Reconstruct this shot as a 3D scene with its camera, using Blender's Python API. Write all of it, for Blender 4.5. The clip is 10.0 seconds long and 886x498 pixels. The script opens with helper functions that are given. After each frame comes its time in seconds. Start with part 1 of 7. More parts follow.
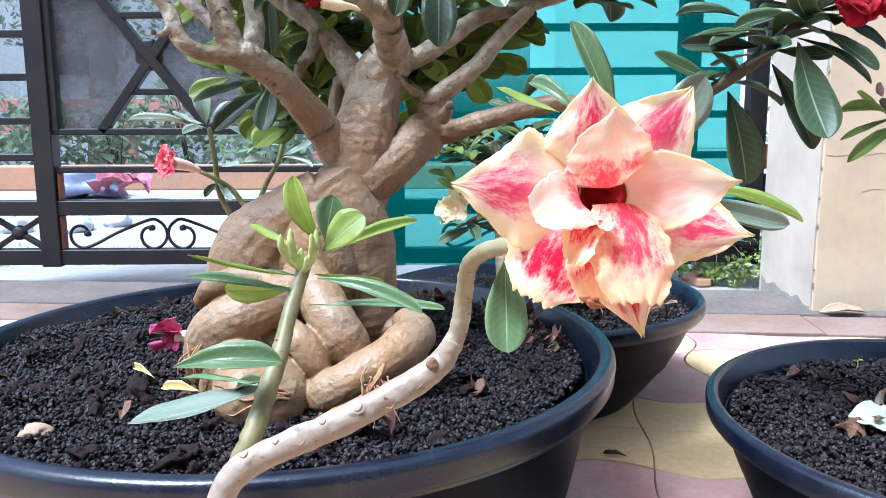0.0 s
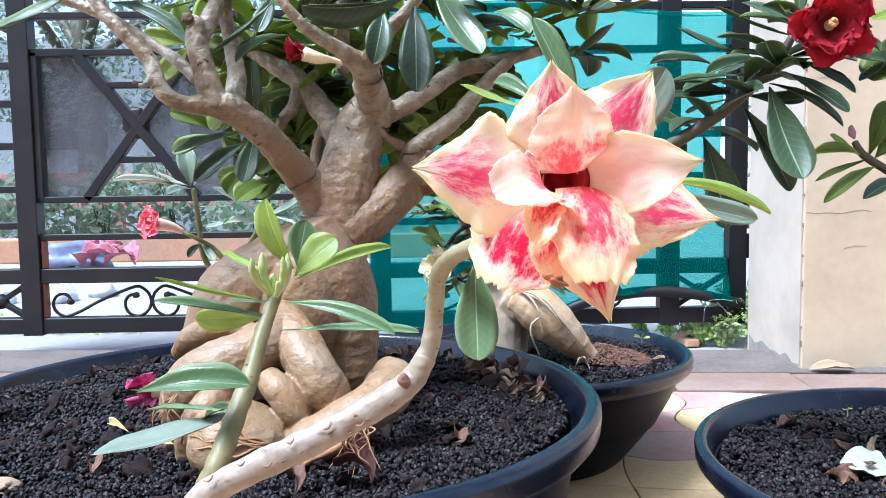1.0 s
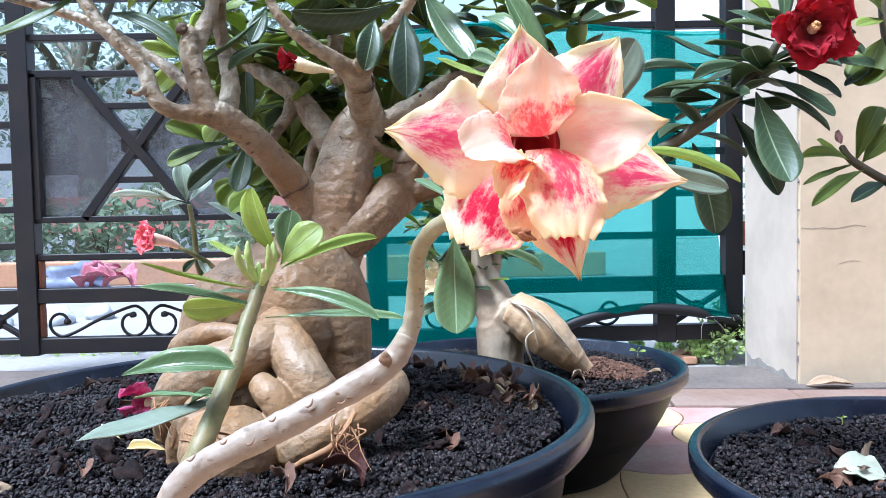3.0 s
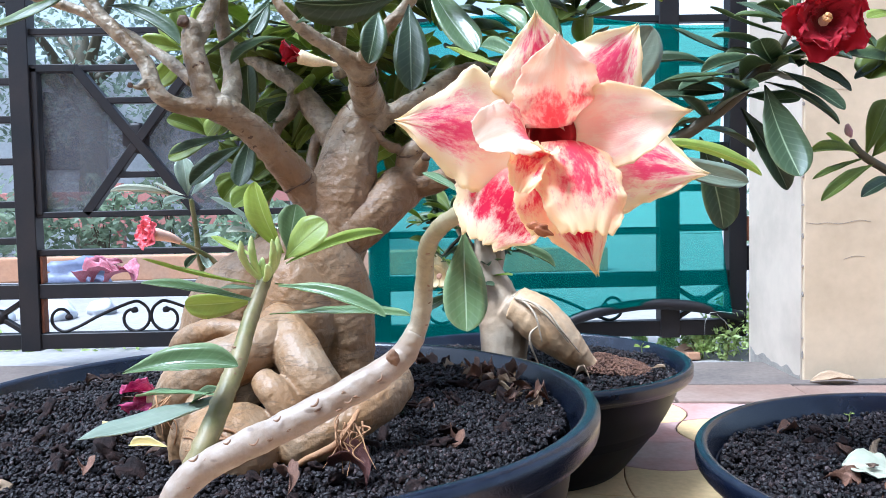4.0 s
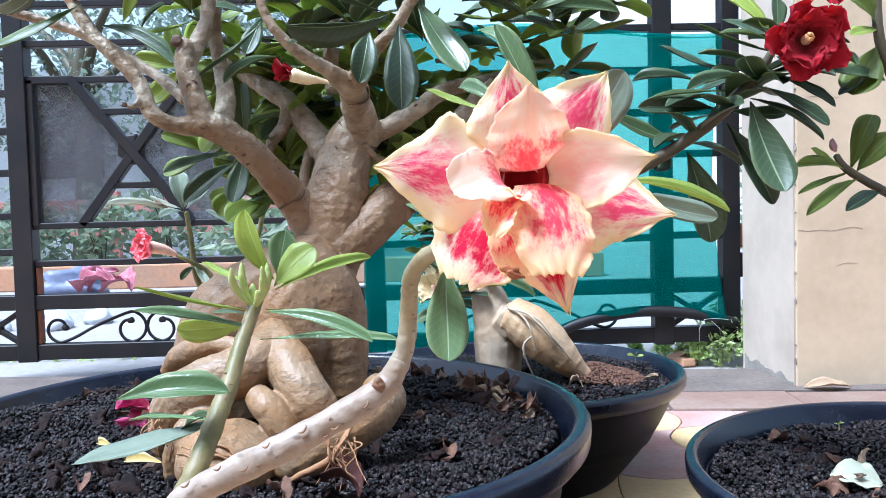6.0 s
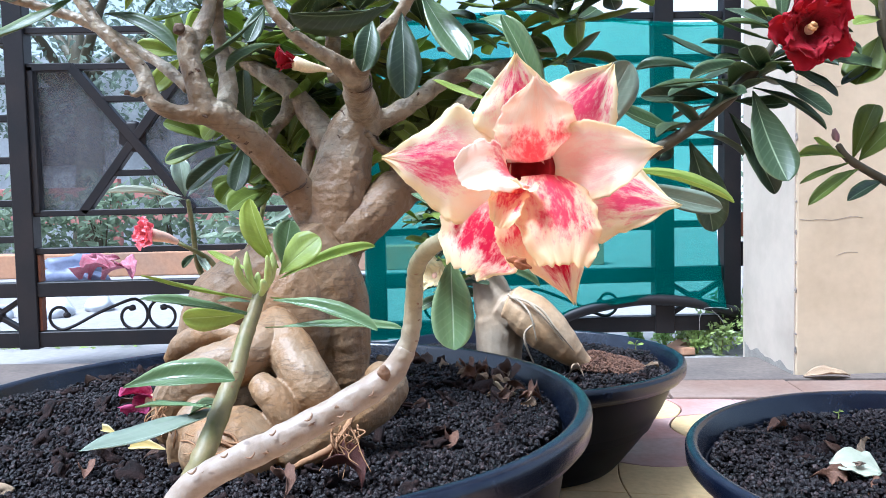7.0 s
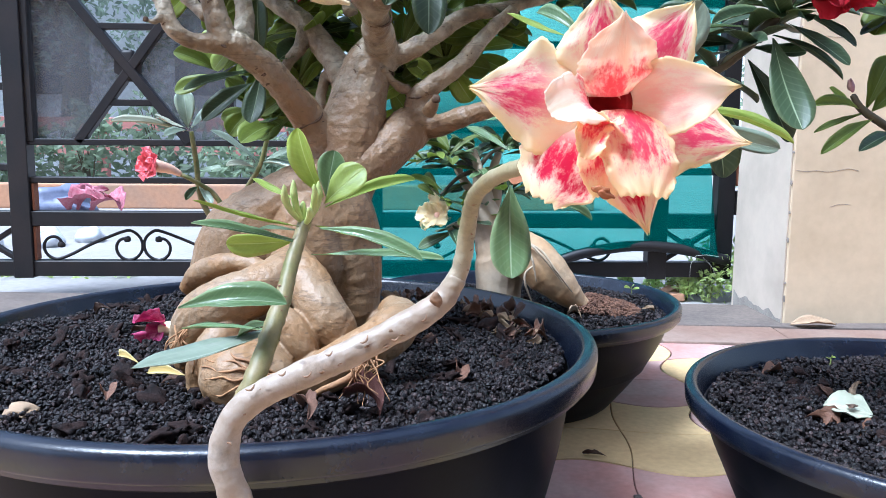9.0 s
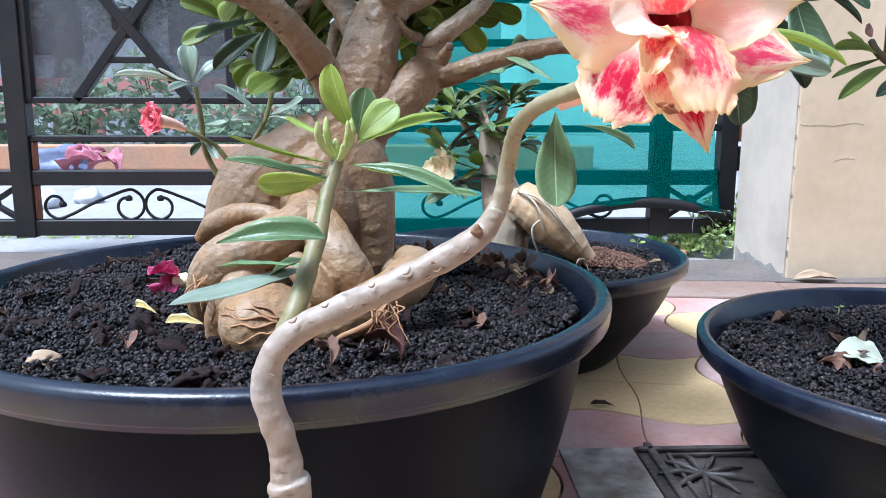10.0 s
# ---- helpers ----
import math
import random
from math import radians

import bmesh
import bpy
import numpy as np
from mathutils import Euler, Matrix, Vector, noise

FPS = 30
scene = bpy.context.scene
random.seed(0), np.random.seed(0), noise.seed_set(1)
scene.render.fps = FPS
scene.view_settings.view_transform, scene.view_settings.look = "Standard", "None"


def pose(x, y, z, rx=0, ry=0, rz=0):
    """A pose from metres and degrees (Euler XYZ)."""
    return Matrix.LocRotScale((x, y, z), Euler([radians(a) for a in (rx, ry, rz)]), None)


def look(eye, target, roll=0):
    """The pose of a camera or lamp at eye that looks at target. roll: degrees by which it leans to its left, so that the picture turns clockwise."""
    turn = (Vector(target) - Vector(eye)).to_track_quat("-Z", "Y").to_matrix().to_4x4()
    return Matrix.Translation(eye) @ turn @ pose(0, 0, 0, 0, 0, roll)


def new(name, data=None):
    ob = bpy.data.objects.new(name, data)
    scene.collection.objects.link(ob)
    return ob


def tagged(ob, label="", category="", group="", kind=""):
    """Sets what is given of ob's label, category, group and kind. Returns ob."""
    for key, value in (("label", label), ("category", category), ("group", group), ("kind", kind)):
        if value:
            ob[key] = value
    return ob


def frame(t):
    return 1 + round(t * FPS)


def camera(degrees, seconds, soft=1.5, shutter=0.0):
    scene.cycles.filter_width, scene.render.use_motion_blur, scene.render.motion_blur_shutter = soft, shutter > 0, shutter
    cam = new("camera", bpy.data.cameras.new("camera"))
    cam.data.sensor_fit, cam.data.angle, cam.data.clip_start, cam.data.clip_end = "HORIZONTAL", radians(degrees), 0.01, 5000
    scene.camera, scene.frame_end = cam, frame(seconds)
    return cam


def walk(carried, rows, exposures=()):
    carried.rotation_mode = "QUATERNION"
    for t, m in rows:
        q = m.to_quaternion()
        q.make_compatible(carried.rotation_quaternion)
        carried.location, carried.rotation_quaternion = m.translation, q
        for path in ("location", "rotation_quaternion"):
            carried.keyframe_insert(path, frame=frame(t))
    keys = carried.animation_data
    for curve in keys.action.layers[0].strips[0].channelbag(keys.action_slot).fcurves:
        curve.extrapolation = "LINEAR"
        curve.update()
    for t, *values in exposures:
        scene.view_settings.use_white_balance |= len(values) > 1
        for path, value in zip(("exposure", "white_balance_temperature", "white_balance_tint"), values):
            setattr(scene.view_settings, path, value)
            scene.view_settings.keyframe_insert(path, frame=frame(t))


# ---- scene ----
cam = camera(57.4, 10.0, soft=0.8)
PATH = [
    (0.0, (-0.00025, -0.00055, 0.48919), (0.00273, 1.97130, 0.15485), -0.226),
    (0.5, (0.00571, -0.00054, 0.47717), (0.02157, 1.98520, 0.23930), -0.914),
    (1.0, (0.00719, 0.00060, 0.46427), (0.03923, 1.99404, 0.30562), -0.842),
    (1.5, (0.00946, -0.00242, 0.45574), (0.04974, 1.99583, 0.38243), -0.891),
    (2.0, (0.01358, -0.00627, 0.45068), (0.06493, 1.99282, 0.41894), -0.757),
    (2.5, (0.01555, -0.00813, 0.44670), (0.05287, 1.99008, 0.37071), -1.103),
    (4.0, (0.01169, 0.00348, 0.44576), (0.04209, 2.00022, 0.33582), -1.092),
    (4.5, (0.01319, 0.00130, 0.44655), (0.04428, 1.99758, 0.32873), -1.323),
    (5.0, (0.01470, -0.00231, 0.44943), (0.05029, 1.99411, 0.33514), -1.359),
    (5.5, (0.01745, -0.00450, 0.45431), (0.05548, 1.99288, 0.35942), -1.472),
    (7.0, (0.01529, -0.00765, 0.45703), (0.05189, 1.98799, 0.33019), -1.302),
    (7.5, (0.01151, -0.00980, 0.45694), (0.05152, 1.98381, 0.30228), -1.397),
    (8.0, (0.00518, -0.01328, 0.45956), (0.05226, 1.97787, 0.27764), -1.167),
    (8.5, (-0.00480, -0.01669, 0.45639), (0.05555, 1.96960, 0.23054), -0.198),
    (9.0, (-0.01365, -0.01783, 0.45362), (0.05661, 1.96270, 0.18428), 0.463),
    (9.5, (-0.02564, -0.01993, 0.44578), (0.05479, 1.95259, 0.12531), 0.920),
    (10.0, (-0.03297, -0.01958, 0.44080), (0.04691, 1.94576, 0.07878), 0.189),
]
EXPOSURE, KELVIN, TINT = 1.90, 5000.0, 7.0
walk(cam, [(t, look(eye, target, roll)) for t, eye, target, roll in PATH],
     exposures=[(0.0, EXPOSURE + 0.06, KELVIN, TINT), (1.5, EXPOSURE + 0.06, KELVIN, TINT), (4.0, EXPOSURE - 0.06, KELVIN, TINT), (8.0, EXPOSURE - 0.06, KELVIN, TINT), (10.0, EXPOSURE - 0.14, KELVIN, TINT)])

# ---- light: a bright overcast day ----
SUN_UP, SUN_ROUND = 62.0, 236.0
world = bpy.data.worlds.new("world")
scene.world = world
world.use_nodes = True
wn = world.node_tree
sky = wn.nodes.new("ShaderNodeTexSky")
sky.sky_type = "NISHITA"
sky.sun_disc = False
sky.sun_elevation, sky.sun_rotation = radians(SUN_UP), radians(SUN_ROUND)
sky.dust_density = 4.0
pale = wn.nodes.new("ShaderNodeHueSaturation")
pale.inputs["Saturation"].default_value = 0.5
wn.links.new(sky.outputs[0], pale.inputs["Color"])
wn.links.new(pale.outputs[0], wn.nodes["Background"].inputs[0])
wn.nodes["Background"].inputs[1].default_value = 0.088
sun = new("sun", bpy.data.lights.new("sun", "SUN"))
sun.data.energy, sun.data.angle, sun.data.color = 1.95, radians(17), (1.0, 0.985, 0.96)
sun_from = Vector((math.sin(radians(SUN_ROUND)) * math.cos(radians(SUN_UP)), math.cos(radians(SUN_ROUND)) * math.cos(radians(SUN_UP)), math.sin(radians(SUN_UP))))
sun.matrix_basis = look(sun_from * 20, (0, 0, 0))


# ---- helpers of this scene ----
def where(o):
    m = o.matrix_parent_inverse @ o.matrix_basis
    return where(o.parent) @ m if o.parent else m


def under(ob, parent, m=None):
    """Parents ob, so that m (or its own numbers) stays its place in the world."""
    ob.parent = parent
    ob.matrix_parent_inverse = where(parent).inverted()
    if m is not None:
        ob.matrix_basis = m
    return ob


def thing(name, place, label, category, group="", kind=""):
    ob = new(name)
    ob.empty_display_size = 0.02
    ob.location = place
    return tagged(ob, label, category, group, kind)


def mesh_of(name, bm, material, smooth=True):
    me = bpy.data.meshes.new(name)
    bmesh.ops.recalc_face_normals(bm, faces=bm.faces)
    bm.to_mesh(me)
    bm.free()
    me.materials.append(material)
    if smooth:
        me.shade_smooth()
    return me


def part(name, bm, material, parent=None, label="", smooth=True):
    ob = new(name, mesh_of(name, bm, material, smooth))
    if parent:
        under(ob, parent)
    return tagged(ob, label)


def box(bm, lo, hi, bevel=0.0):
    """An upright box between two corners."""
    lo, hi = Vector(lo), Vector(hi)
    made = bmesh.ops.create_cube(bm, size=1.0, matrix=Matrix.LocRotScale((lo + hi) / 2, None, hi - lo))
    if bevel:
        edges = list({e for v in made["verts"] for e in v.link_edges})
        bmesh.ops.bevel(bm, geom=edges, offset=bevel, segments=2, affect="EDGES", profile=0.6)
    return bm


def beam(bm, a, b, wide, deep, bevel=0.002):
    """A square bar from a to b, deep along y."""
    a, b = Vector(a), Vector(b)
    along = (b - a).normalized()
    side = along.cross(Vector((0, 1, 0))).normalized()
    back = side.cross(along)
    m = Matrix((side, back, along)).transposed().to_4x4()
    m.translation = (a + b) / 2
    made = bmesh.ops.create_cube(bm, size=1.0, matrix=m @ Matrix.Diagonal((wide, deep, (b - a).length, 1)))
    if bevel:
        bmesh.ops.bevel(bm, geom=list({e for v in made["verts"] for e in v.link_edges}), offset=bevel, segments=1, affect="EDGES")
    return bm


def spline(points, radii, steps):
    """Catmull-Rom points and radii."""
    pts = [Vector(p) for p in points]
    pts = [pts[0] * 2 - pts[1]] + pts + [pts[-1] * 2 - pts[-2]]
    rad = [radii[0]] + list(radii) + [radii[-1]]
    out = []
    for i in range(1, len(pts) - 2):
        for k in range(steps):
            t = k / steps
            a, b, c, d = pts[i - 1:i + 3]
            p = 0.5 * (2 * b + (c - a) * t + (2 * a - 5 * b + 4 * c - d) * t * t + (3 * b - a - 3 * c + d) * t ** 3)
            out.append((p, rad[i] + (rad[i + 1] - rad[i]) * t))
    out.append((pts[-2], rad[-2]))
    return out


def tube(bm, points, radii, steps=5, sides=12, rough=0.0, seed=0):
    """A tapered, closed limb along a smooth line. rough: unevenness of its radius."""
    line = spline(points, radii, steps)
    up = Vector((0.31, 0.87, 0.2))
    rings = []
    for i, (p, r) in enumerate(line):
        d = (line[min(i + 1, len(line) - 1)][0] - line[max(i - 1, 0)][0]).normalized()
        x = (up - d * up.dot(d)).normalized()
        up = x
        y = d.cross(x)
        ring = []
        for k in range(sides):
            a = 2 * math.pi * k / sides
            n = x * math.cos(a) + y * math.sin(a)
            s = 1 + rough * noise.noise((p + n * r) * (0.9 / max(r, 0.002)) + Vector((seed, 0, 0)))
            ring.append(bm.verts.new(p + n * r * s))
        rings.append(ring)
    for a, b in zip(rings, rings[1:]):
        for k in range(sides):
            bm.faces.new((a[k], a[(k + 1) % sides], b[(k + 1) % sides], b[k]))
    for ring, (p, r), d in ((rings[0], line[0], line[0][0] - line[1][0]), (rings[-1], line[-1], line[-1][0] - line[-2][0])):
        tip = bm.verts.new(p + d.normalized() * r * 0.5)
        for k in range(sides):
            bm.faces.new((ring[k], ring[(k + 1) % sides], tip))
    return bm


def blob(bm, centre, size, turn=(0, 0, 0), lumps=0.06, seed=0):
    """A lumpy ellipsoid; size: its three half lengths."""
    made = bmesh.ops.create_icosphere(bm, subdivisions=3, radius=1.0)
    m = Matrix.LocRotScale(Vector(centre), Euler([radians(a) for a in turn]), Vector(size))
    for v in made["verts"]:
        v.co *= 1 + lumps * noise.noise(v.co * 1.4 + Vector((seed * 3.1, 0, 0)))
        v.co = m @ v.co
    return bm


def lathe(bm, profile, centre, sides=160):
    rings = []
    for r, z in profile:
        if r < 1e-6:
            rings.append([bm.verts.new((centre[0], centre[1], centre[2] + z))])
        else:
            rings.append([bm.verts.new((centre[0] + r * math.cos(2 * math.pi * k / sides), centre[1] + r * math.sin(2 * math.pi * k / sides), centre[2] + z)) for k in range(sides)])
    for a, b in zip(rings, rings[1:]):
        for k in range(sides):
            q = (k + 1) % sides
            if len(a) == 1:
                bm.faces.new((a[0], b[k], b[q]))
            elif len(b) == 1:
                bm.faces.new((a[k], a[q], b[0]))
            else:
                bm.faces.new((a[k], a[q], b[q], b[k]))
    return bm


def fused(ob, voxel, rounds=3, relief=()):
    """Grows the overlapping limbs of a mesh into one skin. relief: pairs of a lump's size and its height."""
    r = ob.modifiers.new("skin", "REMESH")
    r.mode, r.voxel_size, r.use_smooth_shade = "VOXEL", voxel, True
    s = ob.modifiers.new("soften", "SMOOTH")
    s.factor, s.iterations = 0.5, rounds
    for size, height in relief:
        lumps = bpy.data.textures.new("bark_lumps", "CLOUDS")
        lumps.noise_scale, lumps.noise_depth = size, 2
        d = ob.modifiers.new("relief", "DISPLACE")
        d.texture, d.texture_coords, d.strength, d.mid_level = lumps, "LOCAL", height, 0.5
    return ob


# ---- materials ----
def material(name, colour, rough=0.6, metal=0.0, dark=None, scale=20.0, mix=0.5, bump=0.1, bump_scale=120.0, fine=0.004, spec=0.5, random_tone=0.0, coords="Object", contrast=0.22):
    """A surface with large patches of a second colour, fine grain and relief. Returns it, its tree, its shader and the colour's socket."""
    m = bpy.data.materials.new(name)
    m.use_nodes = True
    t = m.node_tree
    b = t.nodes["Principled BSDF"]
    b.inputs["Roughness"].default_value, b.inputs["Metallic"].default_value = rough, metal
    b.inputs["Specular IOR Level"].default_value = spec
    co = t.nodes.new("ShaderNodeTexCoord")
    big = t.nodes.new("ShaderNodeTexNoise")
    big.inputs["Scale"].default_value, big.inputs["Detail"].default_value = scale, 6
    t.links.new(co.outputs[coords], big.inputs["Vector"])
    ramp = t.nodes.new("ShaderNodeMapRange")
    ramp.inputs["From Min"].default_value, ramp.inputs["From Max"].default_value = 0.38, 0.68
    ramp.inputs["To Max"].default_value = mix
    t.links.new(big.outputs["Fac"], ramp.inputs["Value"])
    two = t.nodes.new("ShaderNodeMix")
    two.data_type = "RGBA"
    two.inputs["A"].default_value = (*colour, 1)
    two.inputs["B"].default_value = (*(dark or [c * 0.6 for c in colour]), 1)
    t.links.new(ramp.outputs[0], two.inputs["Factor"])
    out = two.outputs["Result"]
    grain = t.nodes.new("ShaderNodeTexNoise")
    grain.inputs["Scale"].default_value, grain.inputs["Detail"].default_value = bump_scale, 8
    t.links.new(co.outputs[coords], grain.inputs["Vector"])
    tone = t.nodes.new("ShaderNodeHueSaturation")
    val = t.nodes.new("ShaderNodeMapRange")
    val.inputs["To Min"].default_value, val.inputs["To Max"].default_value = 1 - contrast, 1 + contrast
    t.links.new(grain.outputs["Fac"], val.inputs["Value"])
    if random_tone:
        info = t.nodes.new("ShaderNodeObjectInfo")
        rnd = t.nodes.new("ShaderNodeMapRange")
        rnd.inputs["To Min"].default_value, rnd.inputs["To Max"].default_value = 1 - random_tone, 1 + random_tone
        t.links.new(info.outputs["Random"], rnd.inputs["Value"])
        mul = t.nodes.new("ShaderNodeMath")
        mul.operation = "MULTIPLY"
        t.links.new(val.outputs[0], mul.inputs[0])
        t.links.new(rnd.outputs[0], mul.inputs[1])
        t.links.new(mul.outputs[0], tone.inputs["Value"])
    else:
        t.links.new(val.outputs[0], tone.inputs["Value"])
    t.links.new(out, tone.inputs["Color"])
    t.links.new(tone.outputs[0], b.inputs["Base Color"])
    rel = t.nodes.new("ShaderNodeBump")
    rel.inputs["Strength"].default_value, rel.inputs["Distance"].default_value = bump, fine
    t.links.new(grain.outputs["Fac"], rel.inputs["Height"])
    t.links.new(rel.outputs[0], b.inputs["Normal"])
    m["tone"] = tone.name
    return m


def math_node(t, op, a, b=None, c=None):
    n = t.nodes.new("ShaderNodeMath")
    n.operation = op
    for i, v in enumerate((a, b, c)):
        if v is None:
            continue
        if isinstance(v, (int, float)):
            n.inputs[i].default_value = v
        else:
            t.links.new(v, n.inputs[i])
    return n.outputs[0]


def mix_node(t, f, a, b):
    n = t.nodes.new("ShaderNodeMix")
    n.data_type = "RGBA"
    for key, v in (("Factor", f), ("A", a), ("B", b)):
        if isinstance(v, (int, float)):
            n.inputs[key].default_value = v
        elif isinstance(v, tuple):
            n.inputs[key].default_value = (*v, 1)
        else:
            t.links.new(v, n.inputs[key])
    return n.outputs["Result"]


def leaf_material(name, colour, edge, rib, rough=0.38, through_light=0.25):
    """Leaf: pale midrib, faint side veins, blotches, a sheen and some light that comes through."""
    m = bpy.data.materials.new(name)
    m.use_nodes = True
    t = m.node_tree
    b = t.nodes["Principled BSDF"]
    uv = t.nodes.new("ShaderNodeUVMap")
    sep = t.nodes.new("ShaderNodeSeparateXYZ")
    t.links.new(uv.outputs[0], sep.inputs[0])
    side = math_node(t, "ABSOLUTE", sep.outputs[0])
    ribf = math_node(t, "SMOOTH_MAX", math_node(t, "SUBTRACT", 1.0, math_node(t, "MULTIPLY", side, 16.0)), 0.0, 0.1)
    wave = math_node(t, "SINE", math_node(t, "MULTIPLY", math_node(t, "SUBTRACT", sep.outputs[1], math_node(t, "MULTIPLY", side, 0.16)), 75.0))
    vein = math_node(t, "MULTIPLY", math_node(t, "POWER", math_node(t, "MULTIPLY_ADD", wave, 0.5, 0.5), 10.0), 0.07)
    blotch = t.nodes.new("ShaderNodeTexNoise")
    blotch.inputs["Scale"].default_value, blotch.inputs["Detail"].default_value = 3.0, 5
    info = t.nodes.new("ShaderNodeObjectInfo")
    shift = t.nodes.new("ShaderNodeVectorMath")
    shift.operation = "ADD"
    t.links.new(uv.outputs[0], shift.inputs[0])
    t.links.new(info.outputs["Random"], shift.inputs[1])
    t.links.new(shift.outputs[0], blotch.inputs["Vector"])
    c = mix_node(t, math_node(t, "MULTIPLY", blotch.outputs["Fac"], 0.95), colour, tuple(v * 0.42 for v in colour))
    rim = math_node(t, "POWER", math_node(t, "MINIMUM", side, 1.0), 8.0)
    c = mix_node(t, math_node(t, "MULTIPLY", rim, 0.7), c, edge)
    c = mix_node(t, vein, c, rib)
    c = mix_node(t, math_node(t, "MULTIPLY", math_node(t, "MINIMUM", ribf, 1.0), 0.8), c, rib)
    hs = t.nodes.new("ShaderNodeHueSaturation")
    t.links.new(c, hs.inputs["Color"])
    t.links.new(math_node(t, "MULTIPLY_ADD", info.outputs["Random"], 0.5, 0.75), hs.inputs["Value"])
    t.links.new(hs.outputs[0], b.inputs["Base Color"])
    b.inputs["Roughness"].default_value = rough
    rel = t.nodes.new("ShaderNodeBump")
    rel.inputs["Strength"].default_value, rel.inputs["Distance"].default_value = 0.35, 0.0015
    t.links.new(math_node(t, "SUBTRACT", math_node(t, "MULTIPLY", blotch.outputs["Fac"], 0.7), math_node(t, "ADD", vein, ribf)), rel.inputs["Height"])
    t.links.new(rel.outputs[0], b.inputs["Normal"])
    tr = t.nodes.new("ShaderNodeBsdfTranslucent")
    t.links.new(hs.outputs[0], tr.inputs["Color"])
    mx = t.nodes.new("ShaderNodeMixShader")
    mx.inputs[0].default_value = through_light
    t.links.new(b.outputs[0], mx.inputs[1])
    t.links.new(tr.outputs[0], mx.inputs[2])
    t.links.new(mx.outputs[0], t.nodes["Material Output"].inputs[0])
    return m


def petal_material(name, cream, pink, reach, amount, low, high, blush=(0.95, 0.60, 0.40), tip=None):
    """Petal: cream with a feathered flame of pink along its middle. reach: half width; low, high: where along the petal the pink lies."""
    m = bpy.data.materials.new(name)
    m.use_nodes = True
    t = m.node_tree
    b = t.nodes["Principled BSDF"]
    uv = t.nodes.new("ShaderNodeUVMap")
    sep = t.nodes.new("ShaderNodeSeparateXYZ")
    t.links.new(uv.outputs[0], sep.inputs[0])
    info = t.nodes.new("ShaderNodeObjectInfo")

    def cloud(along, across, detail, rough):
        n = t.nodes.new("ShaderNodeTexNoise")
        n.inputs["Scale"].default_value, n.inputs["Detail"].default_value, n.inputs["Roughness"].default_value = 1.0, detail, rough
        comb = t.nodes.new("ShaderNodeCombineXYZ")
        t.links.new(math_node(t, "MULTIPLY", sep.outputs[0], across), comb.inputs[0])
        t.links.new(math_node(t, "MULTIPLY", sep.outputs[1], along), comb.inputs[1])
        t.links.new(math_node(t, "MULTIPLY", info.outputs["Random"], 30.0), comb.inputs[2])
        t.links.new(comb.outputs[0], n.inputs["Vector"])
        return n.outputs["Fac"]

    def step(value, lo, hi):
        n = t.nodes.new("ShaderNodeMapRange")
        n.interpolation_type = "SMOOTHSTEP"
        n.inputs["From Min"].default_value, n.inputs["From Max"].default_value = lo, hi
        t.links.new(value, n.inputs["Value"])
        return n.outputs[0]

    soft, fleck = cloud(2.0, 2.6, 4, 0.6), cloud(8.0, 7.0, 7, 0.75)
    wob = math_node(t, "ADD", math_node(t, "MULTIPLY_ADD", soft, 3.0, -1.5), math_node(t, "MULTIPLY_ADD", fleck, 3.6, -1.8))
    side = step(math_node(t, "ADD", math_node(t, "DIVIDE", math_node(t, "ABSOLUTE", sep.outputs[0]), reach), wob), 1.25, -0.05)
    v = math_node(t, "ADD", sep.outputs[1], math_node(t, "MULTIPLY", wob, 0.16))
    f = math_node(t, "MULTIPLY", math_node(t, "MULTIPLY", side, step(v, low - 0.14, low + 0.14)), step(v, high + 0.14, high - 0.14))
    f = math_node(t, "MULTIPLY", f, amount)
    c = mix_node(t, step(soft, 0.35, 0.68), cream, blush)
    if tip:
        c = mix_node(t, math_node(t, "MULTIPLY", step(sep.outputs[1], 0.80, 1.0), 0.65), c, tip)
        c = mix_node(t, math_node(t, "MULTIPLY", step(math_node(t, "ABSOLUTE", sep.outputs[0]), 0.62, 0.98), 0.6), c, tip)
    c = mix_node(t, f, c, pink)
    t.links.new(c, b.inputs["Base Color"])
    b.inputs["Roughness"].default_value = 0.6
    b.inputs["Sheen Weight"].default_value = 0.2
    b.inputs["Specular IOR Level"].default_value = 0.3
    vein = cloud(1.2, 26.0, 4, 0.6)
    rel = t.nodes.new("ShaderNodeBump")
    rel.inputs["Strength"].default_value, rel.inputs["Distance"].default_value = 0.35, 0.0006
    t.links.new(math_node(t, "ADD", vein, math_node(t, "MULTIPLY", fleck, 0.6)), rel.inputs["Height"])
    t.links.new(rel.outputs[0], b.inputs["Normal"])
    tr = t.nodes.new("ShaderNodeBsdfTranslucent")
    t.links.new(c, tr.inputs["Color"])
    mx = t.nodes.new("ShaderNodeMixShader")
    mx.inputs[0].default_value = 0.55
    t.links.new(b.outputs[0], mx.inputs[1])
    t.links.new(tr.outputs[0], mx.inputs[2])
    t.links.new(mx.outputs[0], t.nodes["Material Output"].inputs[0])
    return m


